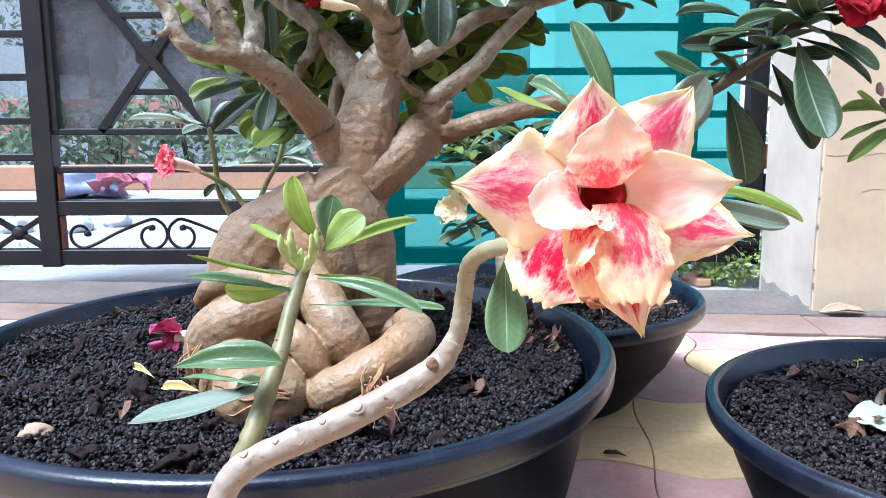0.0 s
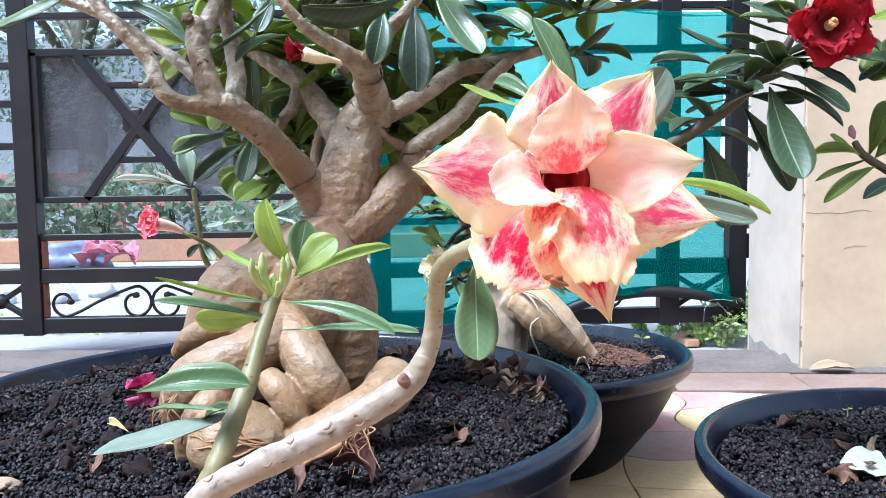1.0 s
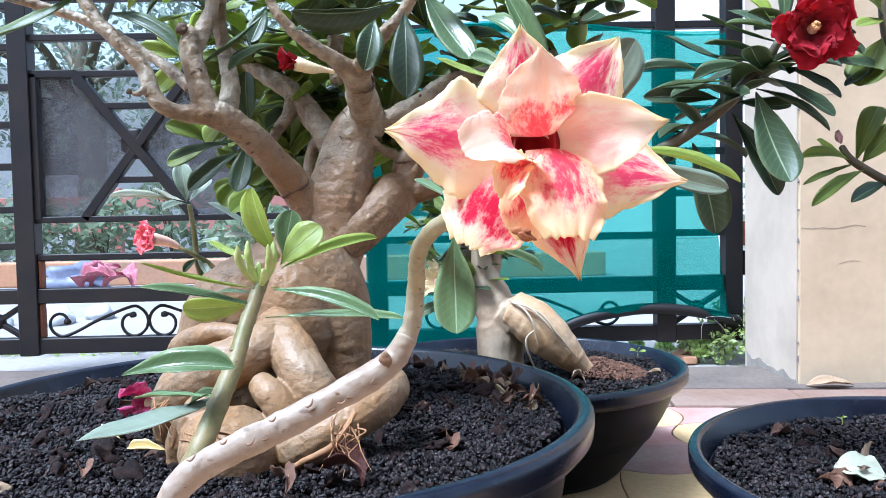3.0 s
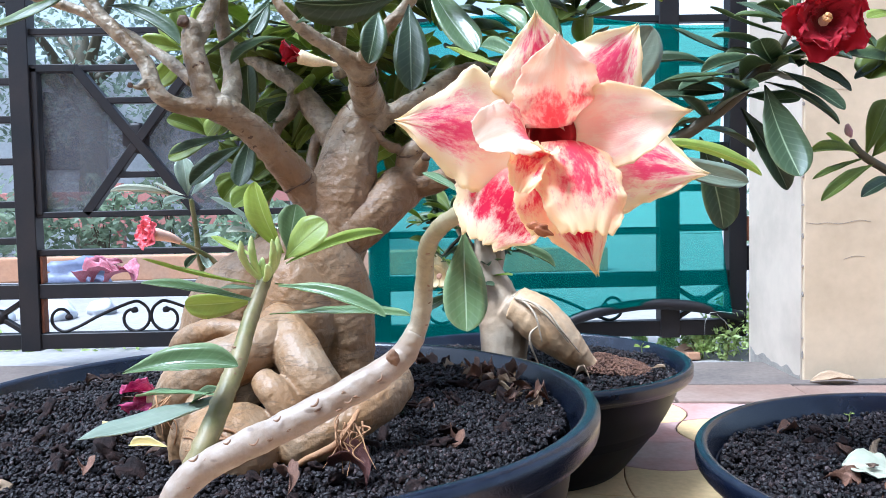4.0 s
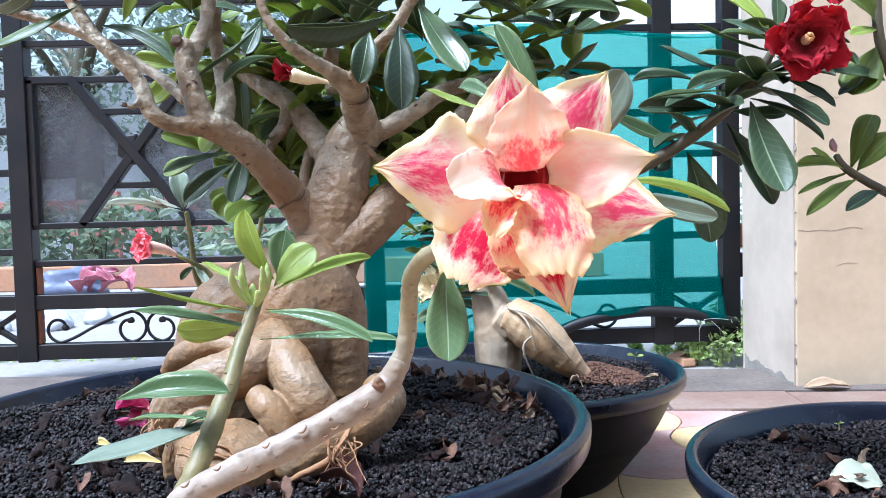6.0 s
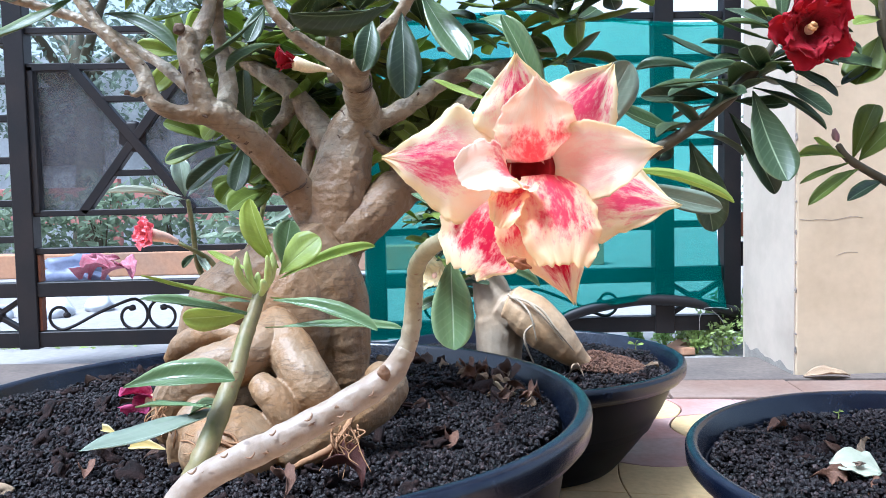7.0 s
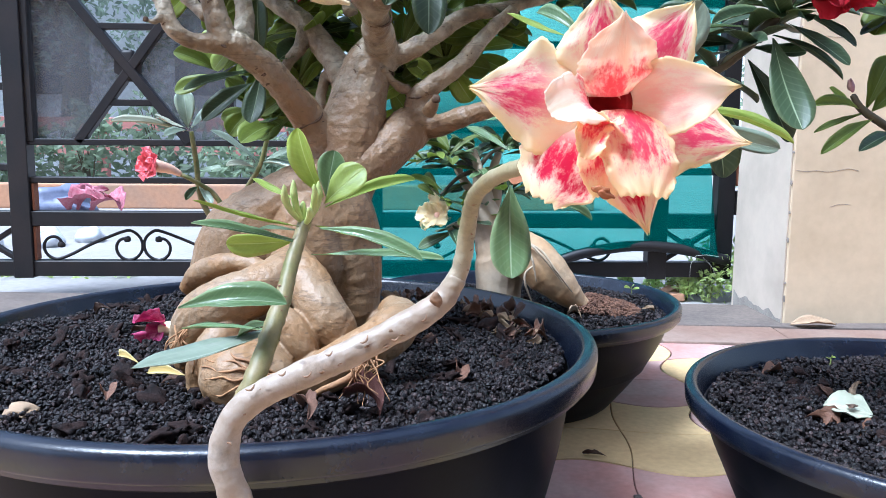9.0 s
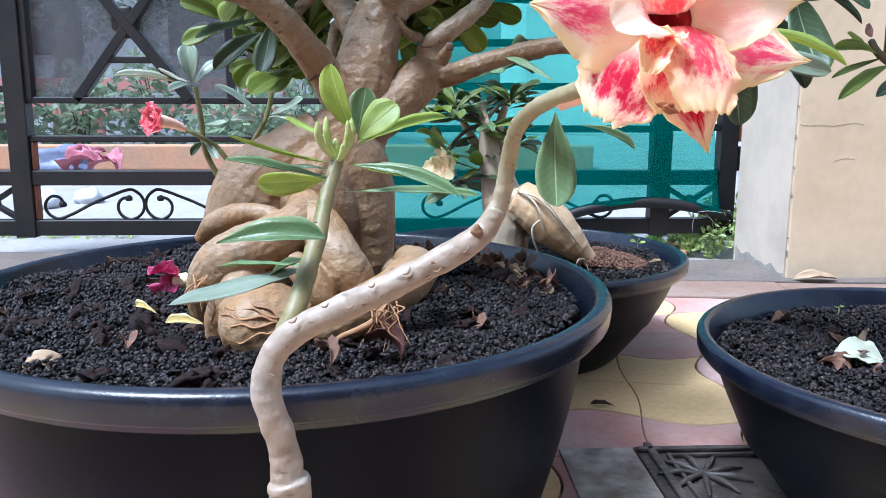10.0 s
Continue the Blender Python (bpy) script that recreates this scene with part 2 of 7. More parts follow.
def aged(m, foot_colour, low, high, patch=(0.34, 0.30, 0.25), stain=0.45, spread=30.0, edge=(0.48, 0.68), creases=0.0):
    """Lets the bark be tan near the ground and keep its own colour higher up."""
    t = m.node_tree
    b = t.nodes["Principled BSDF"]
    old = b.inputs["Base Color"].links[0].from_socket
    co = t.nodes.new("ShaderNodeTexCoord")
    sep = t.nodes.new("ShaderNodeSeparateXYZ")
    t.links.new(co.outputs["Object"], sep.inputs[0])
    wob = t.nodes.new("ShaderNodeTexNoise")
    wob.inputs["Scale"].default_value, wob.inputs["Detail"].default_value = 16.0, 5
    t.links.new(co.outputs["Object"], wob.inputs["Vector"])
    z = math_node(t, "MULTIPLY_ADD", wob.outputs["Fac"], 0.12, sep.outputs[2])
    up = t.nodes.new("ShaderNodeMapRange")
    up.interpolation_type = "SMOOTHSTEP"
    up.inputs["From Min"].default_value, up.inputs["From Max"].default_value = low + 0.06, high + 0.06
    t.links.new(z, up.inputs["Value"])
    pores = t.nodes.new("ShaderNodeTexVoronoi")
    pores.inputs["Scale"].default_value = 110
    stretch = t.nodes.new("ShaderNodeVectorMath")
    stretch.operation = "MULTIPLY"
    stretch.inputs[1].default_value = (0.5, 0.5, 1.3)
    t.links.new(co.outputs["Object"], stretch.inputs[0])
    t.links.new(stretch.outputs[0], pores.inputs["Vector"])
    pore = t.nodes.new("ShaderNodeMapRange")
    pore.inputs["From Min"].default_value, pore.inputs["From Max"].default_value = 0.14, 0.07
    t.links.new(pores.outputs["Distance"], pore.inputs["Value"])
    grey = t.nodes.new("ShaderNodeTexNoise")
    grey.inputs["Scale"].default_value, grey.inputs["Detail"].default_value, grey.inputs["Roughness"].default_value = spread, 9, 0.7
    t.links.new(co.outputs["Object"], grey.inputs["Vector"])
    gf = t.nodes.new("ShaderNodeMapRange")
    gf.inputs["From Min"].default_value, gf.inputs["From Max"].default_value, gf.inputs["To Max"].default_value = *edge, 0.8
    t.links.new(grey.outputs["Fac"], gf.inputs["Value"])
    foot = mix_node(t, gf.outputs[0], foot_colour, patch)
    c = mix_node(t, up.outputs[0], foot, old)
    blot = t.nodes.new("ShaderNodeTexNoise")
    blot.inputs["Scale"].default_value, blot.inputs["Detail"].default_value, blot.inputs["Roughness"].default_value = 55.0, 8, 0.75
    t.links.new(co.outputs["Object"], blot.inputs["Vector"])
    bf = t.nodes.new("ShaderNodeMapRange")
    bf.inputs["From Min"].default_value, bf.inputs["From Max"].default_value, bf.inputs["To Max"].default_value = 0.52, 0.70, stain
    t.links.new(blot.outputs["Fac"], bf.inputs["Value"])
    c = mix_node(t, bf.outputs[0], c, tuple(v * 0.35 for v in foot_colour))
    crease = t.nodes.new("ShaderNodeTexNoise")
    crease.inputs["Scale"].default_value, crease.inputs["Detail"].default_value = 1.0, 3
    squash = t.nodes.new("ShaderNodeVectorMath")
    squash.operation = "MULTIPLY"
    squash.inputs[1].default_value = (16, 16, 95)
    t.links.new(co.outputs["Object"], squash.inputs[0])
    t.links.new(squash.outputs[0], crease.inputs["Vector"])
    line = math_node(t, "MULTIPLY", math_node(t, "ABSOLUTE", math_node(t, "SUBTRACT", crease.outputs["Fac"], 0.62)), 45.0)
    c = mix_node(t, math_node(t, "MULTIPLY", math_node(t, "MAXIMUM", math_node(t, "SUBTRACT", 1.0, line), 0.0), creases), c, (0.06, 0.038, 0.025))
    c = mix_node(t, math_node(t, "MULTIPLY", pore.outputs[0], 0.55), c, (0.07, 0.04, 0.025))
    t.links.new(c, b.inputs["Base Color"])
    return m


ZSTEM = 0.379        # where the bark turns olive
POT = material("black_plastic", (0.0024, 0.0036, 0.0085), 0.42, dark=(0.0050, 0.0068, 0.0135), scale=9, mix=0.8, bump=0.12, bump_scale=260, fine=0.0008, spec=0.09)
# Rim: scuffs, plus sky sheen put into the lighter blue-grey colour
RIM = material("scuffed_sheen_plastic", (0.0032, 0.0052, 0.0130), 0.27, dark=(0.014, 0.018, 0.030), scale=46, mix=0.75, bump=0.3, bump_scale=300, fine=0.0008, spec=0.5, contrast=0.5)
SOIL = material("soil_bed", (0.0015, 0.0011, 0.001), 0.95, dark=(0.0015, 0.0012, 0.0012), scale=40, bump=0.8, bump_scale=300, spec=0.03)
GRIT = material("cinder_grit", (0.0150, 0.0108, 0.0112), 0.5, dark=(0.0028, 0.0020, 0.0020), scale=26, mix=1.0, bump=0.7, bump_scale=700, fine=0.0008, spec=0.26, contrast=0.5)
gt = GRIT.node_tree
grain = gt.nodes.new("ShaderNodeNewGeometry")
brown = gt.nodes.new("ShaderNodeMapRange")
brown.inputs["From Min"].default_value, brown.inputs["From Max"].default_value = 0.80, 1.0
gt.links.new(grain.outputs["Random Per Island"], brown.inputs["Value"])
gb = gt.nodes["Principled BSDF"].inputs["Base Color"]
gt.links.new(mix_node(gt, brown.outputs[0], gb.links[0].from_socket, (0.050, 0.034, 0.032)), gb)
DEBRIS = material("bark_chips", (0.020, 0.0095, 0.0075), 0.85, dark=(0.003, 0.002, 0.002), scale=120, mix=0.9, bump=0.6, bump_scale=500, fine=0.002, spec=0.2)
LIMB = material("grey_bark", (0.20, 0.140, 0.078), 0.5, dark=(0.38, 0.33, 0.24), scale=34, mix=1.0, bump=0.9, bump_scale=85, fine=0.005, contrast=0.75)
aged(LIMB, (0.235, 0.140, 0.068), 0.46, 0.58, (0.265, 0.205, 0.135), 0.5, creases=0.4)
BASE = aged(material("smooth_tan_bark", (0.245, 0.142, 0.068), 0.50, dark=(0.245, 0.180, 0.112), scale=18, mix=0.8, bump=0.6, bump_scale=150, fine=0.003, contrast=0.4, spec=0.45), (0.262, 0.142, 0.056), 0.385, 0.46, (0.258, 0.198, 0.130), 0.5, 17.0, (0.38, 0.68), 0.45)
GREENSTEM = material("green_stem", (0.105, 0.110, 0.022), 0.5, dark=(0.21, 0.165, 0.07), scale=60, mix=1.0, bump=0.3, bump_scale=400, fine=0.001)
COIR = material("coir_soil", (0.17, 0.085, 0.05), 0.95, dark=(0.06, 0.028, 0.018), scale=90, mix=0.9, bump=0.9, bump_scale=400, fine=0.003, contrast=0.5)
KNOT = material("dark_knot", (0.085, 0.05, 0.03), 0.8, dark=(0.16, 0.10, 0.06), scale=250, bump=0.5, bump_scale=700, fine=0.001)
OLIVE = material("olive_stem", (0.24, 0.20, 0.098), 0.5, dark=(0.34, 0.29, 0.18), scale=60, mix=0.9, bump=0.25, bump_scale=320, fine=0.0015)
aged(OLIVE, (0.27, 0.203, 0.146), ZSTEM, ZSTEM + 0.05, (0.385, 0.335, 0.285), 0.5)
YOUNG = material("pale_green_bud", (0.42, 0.46, 0.17), 0.5, dark=(0.28, 0.36, 0.08), scale=120, mix=0.8, bump=0.2, bump_scale=500, fine=0.0006)
TWIG = material("twig_bark", (0.085, 0.070, 0.038), 0.6, dark=(0.05, 0.05, 0.03), scale=50, bump=0.4, bump_scale=300, fine=0.002)
ROOTLET = material("thin_root", (0.33, 0.17, 0.07), 0.75, dark=(0.16, 0.08, 0.04), scale=60, bump=0.4, bump_scale=500, fine=0.001)
SCAR = material("leaf_scar", (0.24, 0.14, 0.08), 0.8, dark=(0.10, 0.055, 0.03), scale=300, bump=0.4, bump_scale=900, fine=0.0005)
DEAD = material("dead_leaf", (0.065, 0.024, 0.013), 0.6, dark=(0.19, 0.10, 0.055), scale=70, mix=0.8, bump=0.4, bump_scale=200, fine=0.002, random_tone=0.5)
DEADRED = material("red_brown_leaf", (0.11, 0.030, 0.020), 0.6, dark=(0.06, 0.018, 0.012), scale=60, mix=0.8, bump=0.5, bump_scale=250, fine=0.002)
DEADPALE = material("pale_dead_leaf", (0.36, 0.26, 0.16), 0.7, dark=(0.20, 0.12, 0.07), scale=40, mix=0.8, bump=0.4, bump_scale=200, fine=0.002, random_tone=0.2)
IRON = material("black_painted_iron", (0.009, 0.009, 0.011), 0.5, dark=(0.026, 0.019, 0.017), scale=7, mix=0.5, spec=0.3, bump=0.2, bump_scale=160, fine=0.001)
RUST = material("rusty_iron", (0.23, 0.085, 0.04), 0.85, dark=(0.10, 0.04, 0.025), scale=30, bump=0.5, bump_scale=200)
CREAM = material("cream_wall_paint", (0.535, 0.425, 0.29), 0.85, dark=(0.43, 0.335, 0.22), scale=4.5, mix=0.9, bump=0.25, bump_scale=38, fine=0.002, contrast=0.12)
WHITEWASH = material("weathered_whitewash", (0.50, 0.42, 0.335), 0.85, dark=(0.38, 0.315, 0.25), scale=7.0, mix=0.8, bump=0.2, bump_scale=30, fine=0.002, contrast=0.08)
GRIME = material("damp_grime", (0.22, 0.195, 0.17), 0.9, dark=(0.34, 0.31, 0.27), scale=40, bump=0.5, bump_scale=200)
TILE_CREAM = material("cream_cement_tile", (0.60, 0.43, 0.215), 0.55, dark=(0.50, 0.345, 0.17), scale=6, mix=0.7, spec=0.15, bump=0.18, bump_scale=90, fine=0.001, random_tone=0.1)
TILE_RED = material("red_cement_tile", (0.41, 0.205, 0.175), 0.55, dark=(0.46, 0.345, 0.31), scale=7, mix=0.9, spec=0.15, bump=0.18, bump_scale=90, fine=0.001, random_tone=0.1)
GROUT = material("grey_cement", (0.062, 0.046, 0.036), 0.9, dark=(0.088, 0.068, 0.054), scale=4, spec=0.15, bump=0.3, bump_scale=80)
ROAD = material("pale_concrete", (0.31, 0.29, 0.28), 0.9, dark=(0.23, 0.215, 0.21), scale=1.5, mix=0.7, spec=0.15, bump=0.3, bump_scale=40)
COVER = material("cast_cover", (0.034, 0.026, 0.024), 0.5, dark=(0.085, 0.066, 0.06), scale=30, mix=0.9, bump=0.8, bump_scale=90, fine=0.004, contrast=0.5)

LEAF_DARK = leaf_material("dark_leaf", (0.068, 0.112, 0.050), (0.20, 0.245, 0.115), (0.34, 0.42, 0.25), 0.40, 0.3)
LEAF_MID = leaf_material("mid_green_leaf", (0.095, 0.150, 0.050), (0.26, 0.31, 0.13), (0.34, 0.41, 0.21), 0.38, 0.38)
LEAF_LUSH = leaf_material("fresh_green_leaf", (0.34, 0.43, 0.09), (0.42, 0.48, 0.16), (0.44, 0.52, 0.22), 0.4, 0.62)
LEAF_LIME = leaf_material("young_green_leaf", (0.50, 0.62, 0.11), (0.60, 0.66, 0.20), (0.62, 0.70, 0.30), 0.40, 0.50)
# Next two: sky reflection put into the leaf as a paler colour
LEAF_SHEEN = leaf_material("sheen_leaf", (0.185, 0.285, 0.12), (0.40, 0.48, 0.24), (0.42, 0.50, 0.32), 0.22, 0.34)
LEAF_PALE_SHEEN = leaf_material("pale_sheen_leaf", (0.41, 0.49, 0.36), (0.45, 0.53, 0.43), (0.50, 0.56, 0.46), 0.22, 0.35)
LEAF_YELLOW = leaf_material("yellowing_leaf", (0.80, 0.64, 0.26), (0.55, 0.50, 0.30), (0.6, 0.55, 0.3), 0.5, 0.25)
LEAF_PALE = leaf_material("bleached_leaf", (0.52, 0.53, 0.39), (0.40, 0.42, 0.30), (0.5, 0.54, 0.42), 0.4, 0.15)

WILT = material("wilted_brown", (0.30, 0.085, 0.02), 0.7, dark=(0.14, 0.04, 0.012), scale=200, bump=0.4, bump_scale=600, fine=0.0005)
TIP = (1.0, 0.86, 0.52)
PETAL_PINK = petal_material("cream_petal_with_pink_flame", (1.0, 0.93, 0.76), (0.86, 0.030, 0.19), 0.60, 0.92, 0.38, 0.84, (1.0, 0.86, 0.66), TIP)
PETAL_DEEP = petal_material("cream_petal_with_crimson_flame", (1.0, 0.90, 0.74), (0.72, 0.006, 0.075), 0.76, 1.0, 0.30, 0.82, (1.0, 0.84, 0.66), TIP)
PETAL_SOFT = petal_material("cream_petal_faint_pink", (1.0, 0.93, 0.80), (0.97, 0.56, 0.52), 0.8, 0.55, 0.10, 0.60, (1.0, 0.86, 0.74), TIP)
PETAL_INNER = petal_material("peach_inner_petal", (1.0, 0.91, 0.78), (0.88, 0.10, 0.15), 0.85, 0.85, -0.3, 0.42, (1.0, 0.76, 0.60))
PETAL_SPLASH = petal_material("inner_petal_with_pink_splash", (1.0, 0.86, 0.62), (0.84, 0.035, 0.11), 0.80, 0.95, -0.2, 0.66, (1.0, 0.66, 0.44), TIP)
PETAL_RED = petal_material("dark_red_petal", (0.52, 0.006, 0.028), (0.24, 0.001, 0.007), 0.9, 0.9, -0.2, 0.45, (0.50, 0.005, 0.022))
PETAL_ROSE = petal_material("rose_petal", (0.97, 0.50, 0.52), (0.90, 0.20, 0.28), 0.8, 0.8, 0.2, 1.1, (0.9, 0.3, 0.34))
PETAL_MAGENTA = petal_material("magenta_petal", (0.70, 0.06, 0.20), (0.45, 0.01, 0.09), 0.9, 0.9, 0.1, 1.1, (0.6, 0.06, 0.18))
PETAL_IVORY = petal_material("ivory_petal", (0.94, 0.86, 0.62), (0.9, 0.7, 0.35), 0.7, 0.4, 0.0, 0.5, (0.94, 0.8, 0.5))
THROAT = material("crimson_throat", (0.46, 0.010, 0.014), 0.7, dark=(0.16, 0.002, 0.004), scale=200, bump=0.2, bump_scale=800, fine=0.0005)
STAMEN = material("gold_stamens", (0.62, 0.36, 0.14), 0.6, dark=(0.45, 0.2, 0.08), scale=300, bump=0.3, bump_scale=800, fine=0.0005)
TUBE_PALE = material("ivory_flower_tube", (0.84, 0.70, 0.42), 0.5, dark=(0.78, 0.50, 0.36), scale=60, bump=0.2, bump_scale=500, fine=0.0005)
TUBE = material("flower_tube", (0.80, 0.50, 0.36), 0.5, dark=(0.62, 0.30, 0.22), scale=90, bump=0.2, bump_scale=500, fine=0.0005)


# ---- leaves and petals ----
def outline(v, kind):
    if kind == "leaf":      # obovate, widest past the middle
        if v <= 0 or v >= 1:
            return 0.02
        return 0.06 + 0.94 * math.sin(math.pi / 2 * v / 0.66) ** 1.25 if v < 0.66 else max(0.05, (1 - ((v - 0.66) / 0.34) ** 2.4) ** 0.6)
    if kind == "lance":
        return math.sin(math.pi * v ** 0.9) ** 0.9 if 0 < v < 1 else 0.02
    if kind == "petal":     # ovate with a drawn-out tip
        return max(0.03, min(1.0, 0.45 + 1.6 * v) * min(1.0, (1 - v) / 0.55) ** 0.8) if v < 1 else 0.012
    if kind == "dome":      # broad with a blunt point
        return max(0.06, min(1.0, 0.5 + 1.3 * v) * (1 - max(0.0, (v - 0.35) / 0.65) ** 2.2))
    if isinstance(kind, tuple):     # half widths at even steps from base to tip
        q = min(v, 0.9999) * (len(kind) - 1)
        i = int(q)
        a, b, c, d = kind[max(i - 1, 0)], kind[i], kind[i + 1], kind[min(i + 2, len(kind) - 1)]
        q -= i
        return max(0.012, 0.5 * (2 * b + (c - a) * q + (2 * a - 5 * b + 4 * c - d) * q * q + (3 * b - a - 3 * c + d) * q ** 3))
    return max(0.1, math.sin(math.pi * min(0.97, 0.13 + 0.84 * v)) ** 0.5)


def blade(name, mat, kind="leaf", bend=0.1, fold=0.12, twist=0.0, ruffle=0.0, seed=0, rows=14, cols=8, thick=0.006):
    """A leaf or petal one unit long and one wide: a thin solid, arched along its length (bend) and folded along its middle (fold)."""
    bm = bmesh.new()
    uvl = bm.loops.layers.uv.new("UVMap")
    top, low = [], []
    for i in range(rows + 1):
        v = 1 - (1 - i / rows) ** 1.7 if kind == "leaf" else i / rows
        w = 0.5 * outline(v, kind)
        a, b = [], []
        for j in range(cols + 1):
            u = 2 * j / cols - 1
            rag = ruffle * noise.noise(Vector((u * 1.8, v * 5.0, seed * 7.3)))
            x = u * w * (1 + 0.5 * rag * abs(u) + 0.25 * ruffle * abs(u) * noise.noise(Vector((u * 2, v * 19, seed * 3.7))))
            z = bend * (1 - (2 * v - 1) ** 2) + fold * abs(u) ** 1.5 * w * 2 + rag * abs(u) ** 2 * 0.5 + 0.16 * ruffle * abs(u) ** 3 * noise.noise(Vector((u * 1.5, v * 11.0, seed * 5.1)))
            y = v + rag * 0.12 * abs(u)
            if isinstance(kind, tuple):
                edge = abs(u) ** 4
                x += u * w * edge * (0.09 * noise.noise(Vector((u, v * 9, seed * 2.9))) + 0.035 * noise.noise(Vector((u, v * 34, seed))))
                y += 0.05 * v ** 6 * noise.noise(Vector((u * 6, 0.3, seed * 1.7)))
                z += 0.030 * ruffle * math.sin(u * 7 + 2.0 * noise.noise(Vector((u, v * 3, seed)))) * v * (1.2 - v) + 0.06 * ruffle * edge * noise.noise(Vector((u * 2, v * 22, seed * 4.1)))
            c, s = math.cos(twist * v), math.sin(twist * v)
            p = Vector((x * c - z * s, y, x * s + z * c))
            a.append((bm.verts.new(p + Vector((0, 0, thick / 2))), u, v))
            b.append((bm.verts.new(p - Vector((0, 0, thick / 2))), u, v))
        top.append(a)
        low.append(b)

    def face(*q):
        f = bm.faces.new([k[0] for k in q])
        for loop, k in zip(f.loops, q):
            loop[uvl].uv = (k[1], k[2])

    for i in range(rows):
        for j in range(cols):
            face(top[i][j], top[i][j + 1], top[i + 1][j + 1], top[i + 1][j])
            face(low[i][j], low[i + 1][j], low[i + 1][j + 1], low[i][j + 1])
        face(top[i][0], top[i + 1][0], low[i + 1][0], low[i][0])
        face(top[i][cols], low[i][cols], low[i + 1][cols], top[i + 1][cols])
    for j in range(cols):
        face(top[0][j], low[0][j], low[0][j + 1], top[0][j + 1])
        face(top[rows][j], top[rows][j + 1], low[rows][j + 1], low[rows][j])
    return mesh_of(name, bm, mat)


LEAF_MESHES = {}


def leaf_mesh(mat, i):
    key = (mat.name, i)
    if key not in LEAF_MESHES:
        bend, fold, twist = ((0.12, 0.16, 0.08), (-0.10, 0.10, -0.2), (0.16, 0.20, 0.2), (0.05, 0.08, 0.0))[i]
        LEAF_MESHES[key] = blade("leaf", mat, "leaf", bend, fold, twist, 0.10, i, 16, 6)
    return LEAF_MESHES[key]


def aim(base, tip, face, width, depth=None):
    """The matrix that lays a unit blade from base to tip, its upper side towards face."""
    base, tip, face = Vector(base), Vector(tip), Vector(face)
    y = tip - base
    length = y.length
    y.normalize()
    z = face - y * face.dot(y)
    if z.length < 1e-4:
        z = Vector((0, 0, 1)) - y * y.z
    z.normalize()
    x = y.cross(z)
    m = Matrix((x * width, y * length, z * (depth or 0.35 * length + 0.65 * width))).transposed().to_4x4()
    m.translation = base
    return m


leaf_count = 0


def leaf(parent, base, tip, width, mat=None, face=(0.1, -0.8, 0.6), i=None, name="leaf"):
    global leaf_count
    leaf_count += 1
    ob = new(name, leaf_mesh(mat or LEAF_MID, leaf_count % 4 if i is None else i))
    return under(ob, parent, aim(base, tip, face, width))


def petal(parent, base, tip, width, mat, face=(0, -1, 0), bend=0.1, fold=0.15, twist=0.0, ruffle=0.35, seed=0, kind="petal", depth=None):
    ob = new("petal", blade("petal", mat, kind, bend, fold, twist, ruffle, seed, 44 if isinstance(kind, tuple) else 26, 28 if isinstance(kind, tuple) else 16, 0.010))
    return under(ob, parent, aim(base, tip, face, width, depth or 0.25 * (Vector(tip) - Vector(base)).length + 0.6 * width))


# ---- ground, yard, pillar ----
bm = bmesh.new()
bmesh.ops.create_grid(bm, x_segments=60, y_segments=60, size=60)
for v in bm.verts:
    v.co.z = -0.02
tagged(part("ground", bm, ROAD, None, "pale worn concrete lane outside the gate"), category="ground", kind="structure")

YARD_END = 2.0
bm = bmesh.new()
box(bm, (-4, -3.4, -0.3), (4, YARD_END, -0.006), 0.004)
yard = tagged(part("floor", bm, GROUT, None, "grey cement bed of the tiled front yard", False), category="floor", kind="structure")

# Pillar: a cream front with a whitewashed flank
PX, PY, PB = 0.900, 1.922, 2.25
pillar = thing("pillar", (PX + 0.2, (PY + PB) / 2, 0), "cream painted gate pillar with a whitewashed, stained flank", "pillar", kind="structure")
bm = bmesh.new()
box(bm, (PX + 0.004, PY, -0.02), (PX + 1.1, PB, 2.6), 0.004)
part("front", bm, CREAM, pillar, "cream paint with fine cracks", False)
bm = bmesh.new()
box(bm, (PX, PY + 0.006, -0.02), (PX + 0.003, PB - 0.006, 2.6))
part("flank", bm, WHITEWASH, pillar, "weathered white side", False)

rng = random.Random(2)
for k in range(14):
    z = 0.05 + 0.075 * k + rng.uniform(-0.02, 0.02)
    bm = bmesh.new()
    blob(bm, (PX + 0.002, PY + 0.001, z), (0.0025, 0.002, rng.uniform(0.002, 0.008)), (0, 0, 0), 0.8, k)
    part("chip", bm, GRIME, pillar, "dark chipped spot on the edge")
for x, z, n in ((0.009, 0.389, 7), (0.10, 0.30, 3), (0.03, 0.70, 4)):
    line = [(PX + x + 0.026 * q, PY - 0.0004, z - 0.001 * q + rng.uniform(-0.006, 0.006)) for q in range(n)]
    bm = bmesh.new()
    tube(bm, line, [0.0005] * n, 3, 6)
    part("crack", bm, GRIME, pillar, "fine crack")
bm = bmesh.new()
foot = [(PY + 0.008 + 0.30 * k / 40, 0.016 + 0.014 * noise.noise(Vector((k * 0.16, 0, 4))) + 0.004 * noise.noise(Vector((k * 0.4, 0, 7))) + 0.012 * (k / 40)) for k in range(41)]
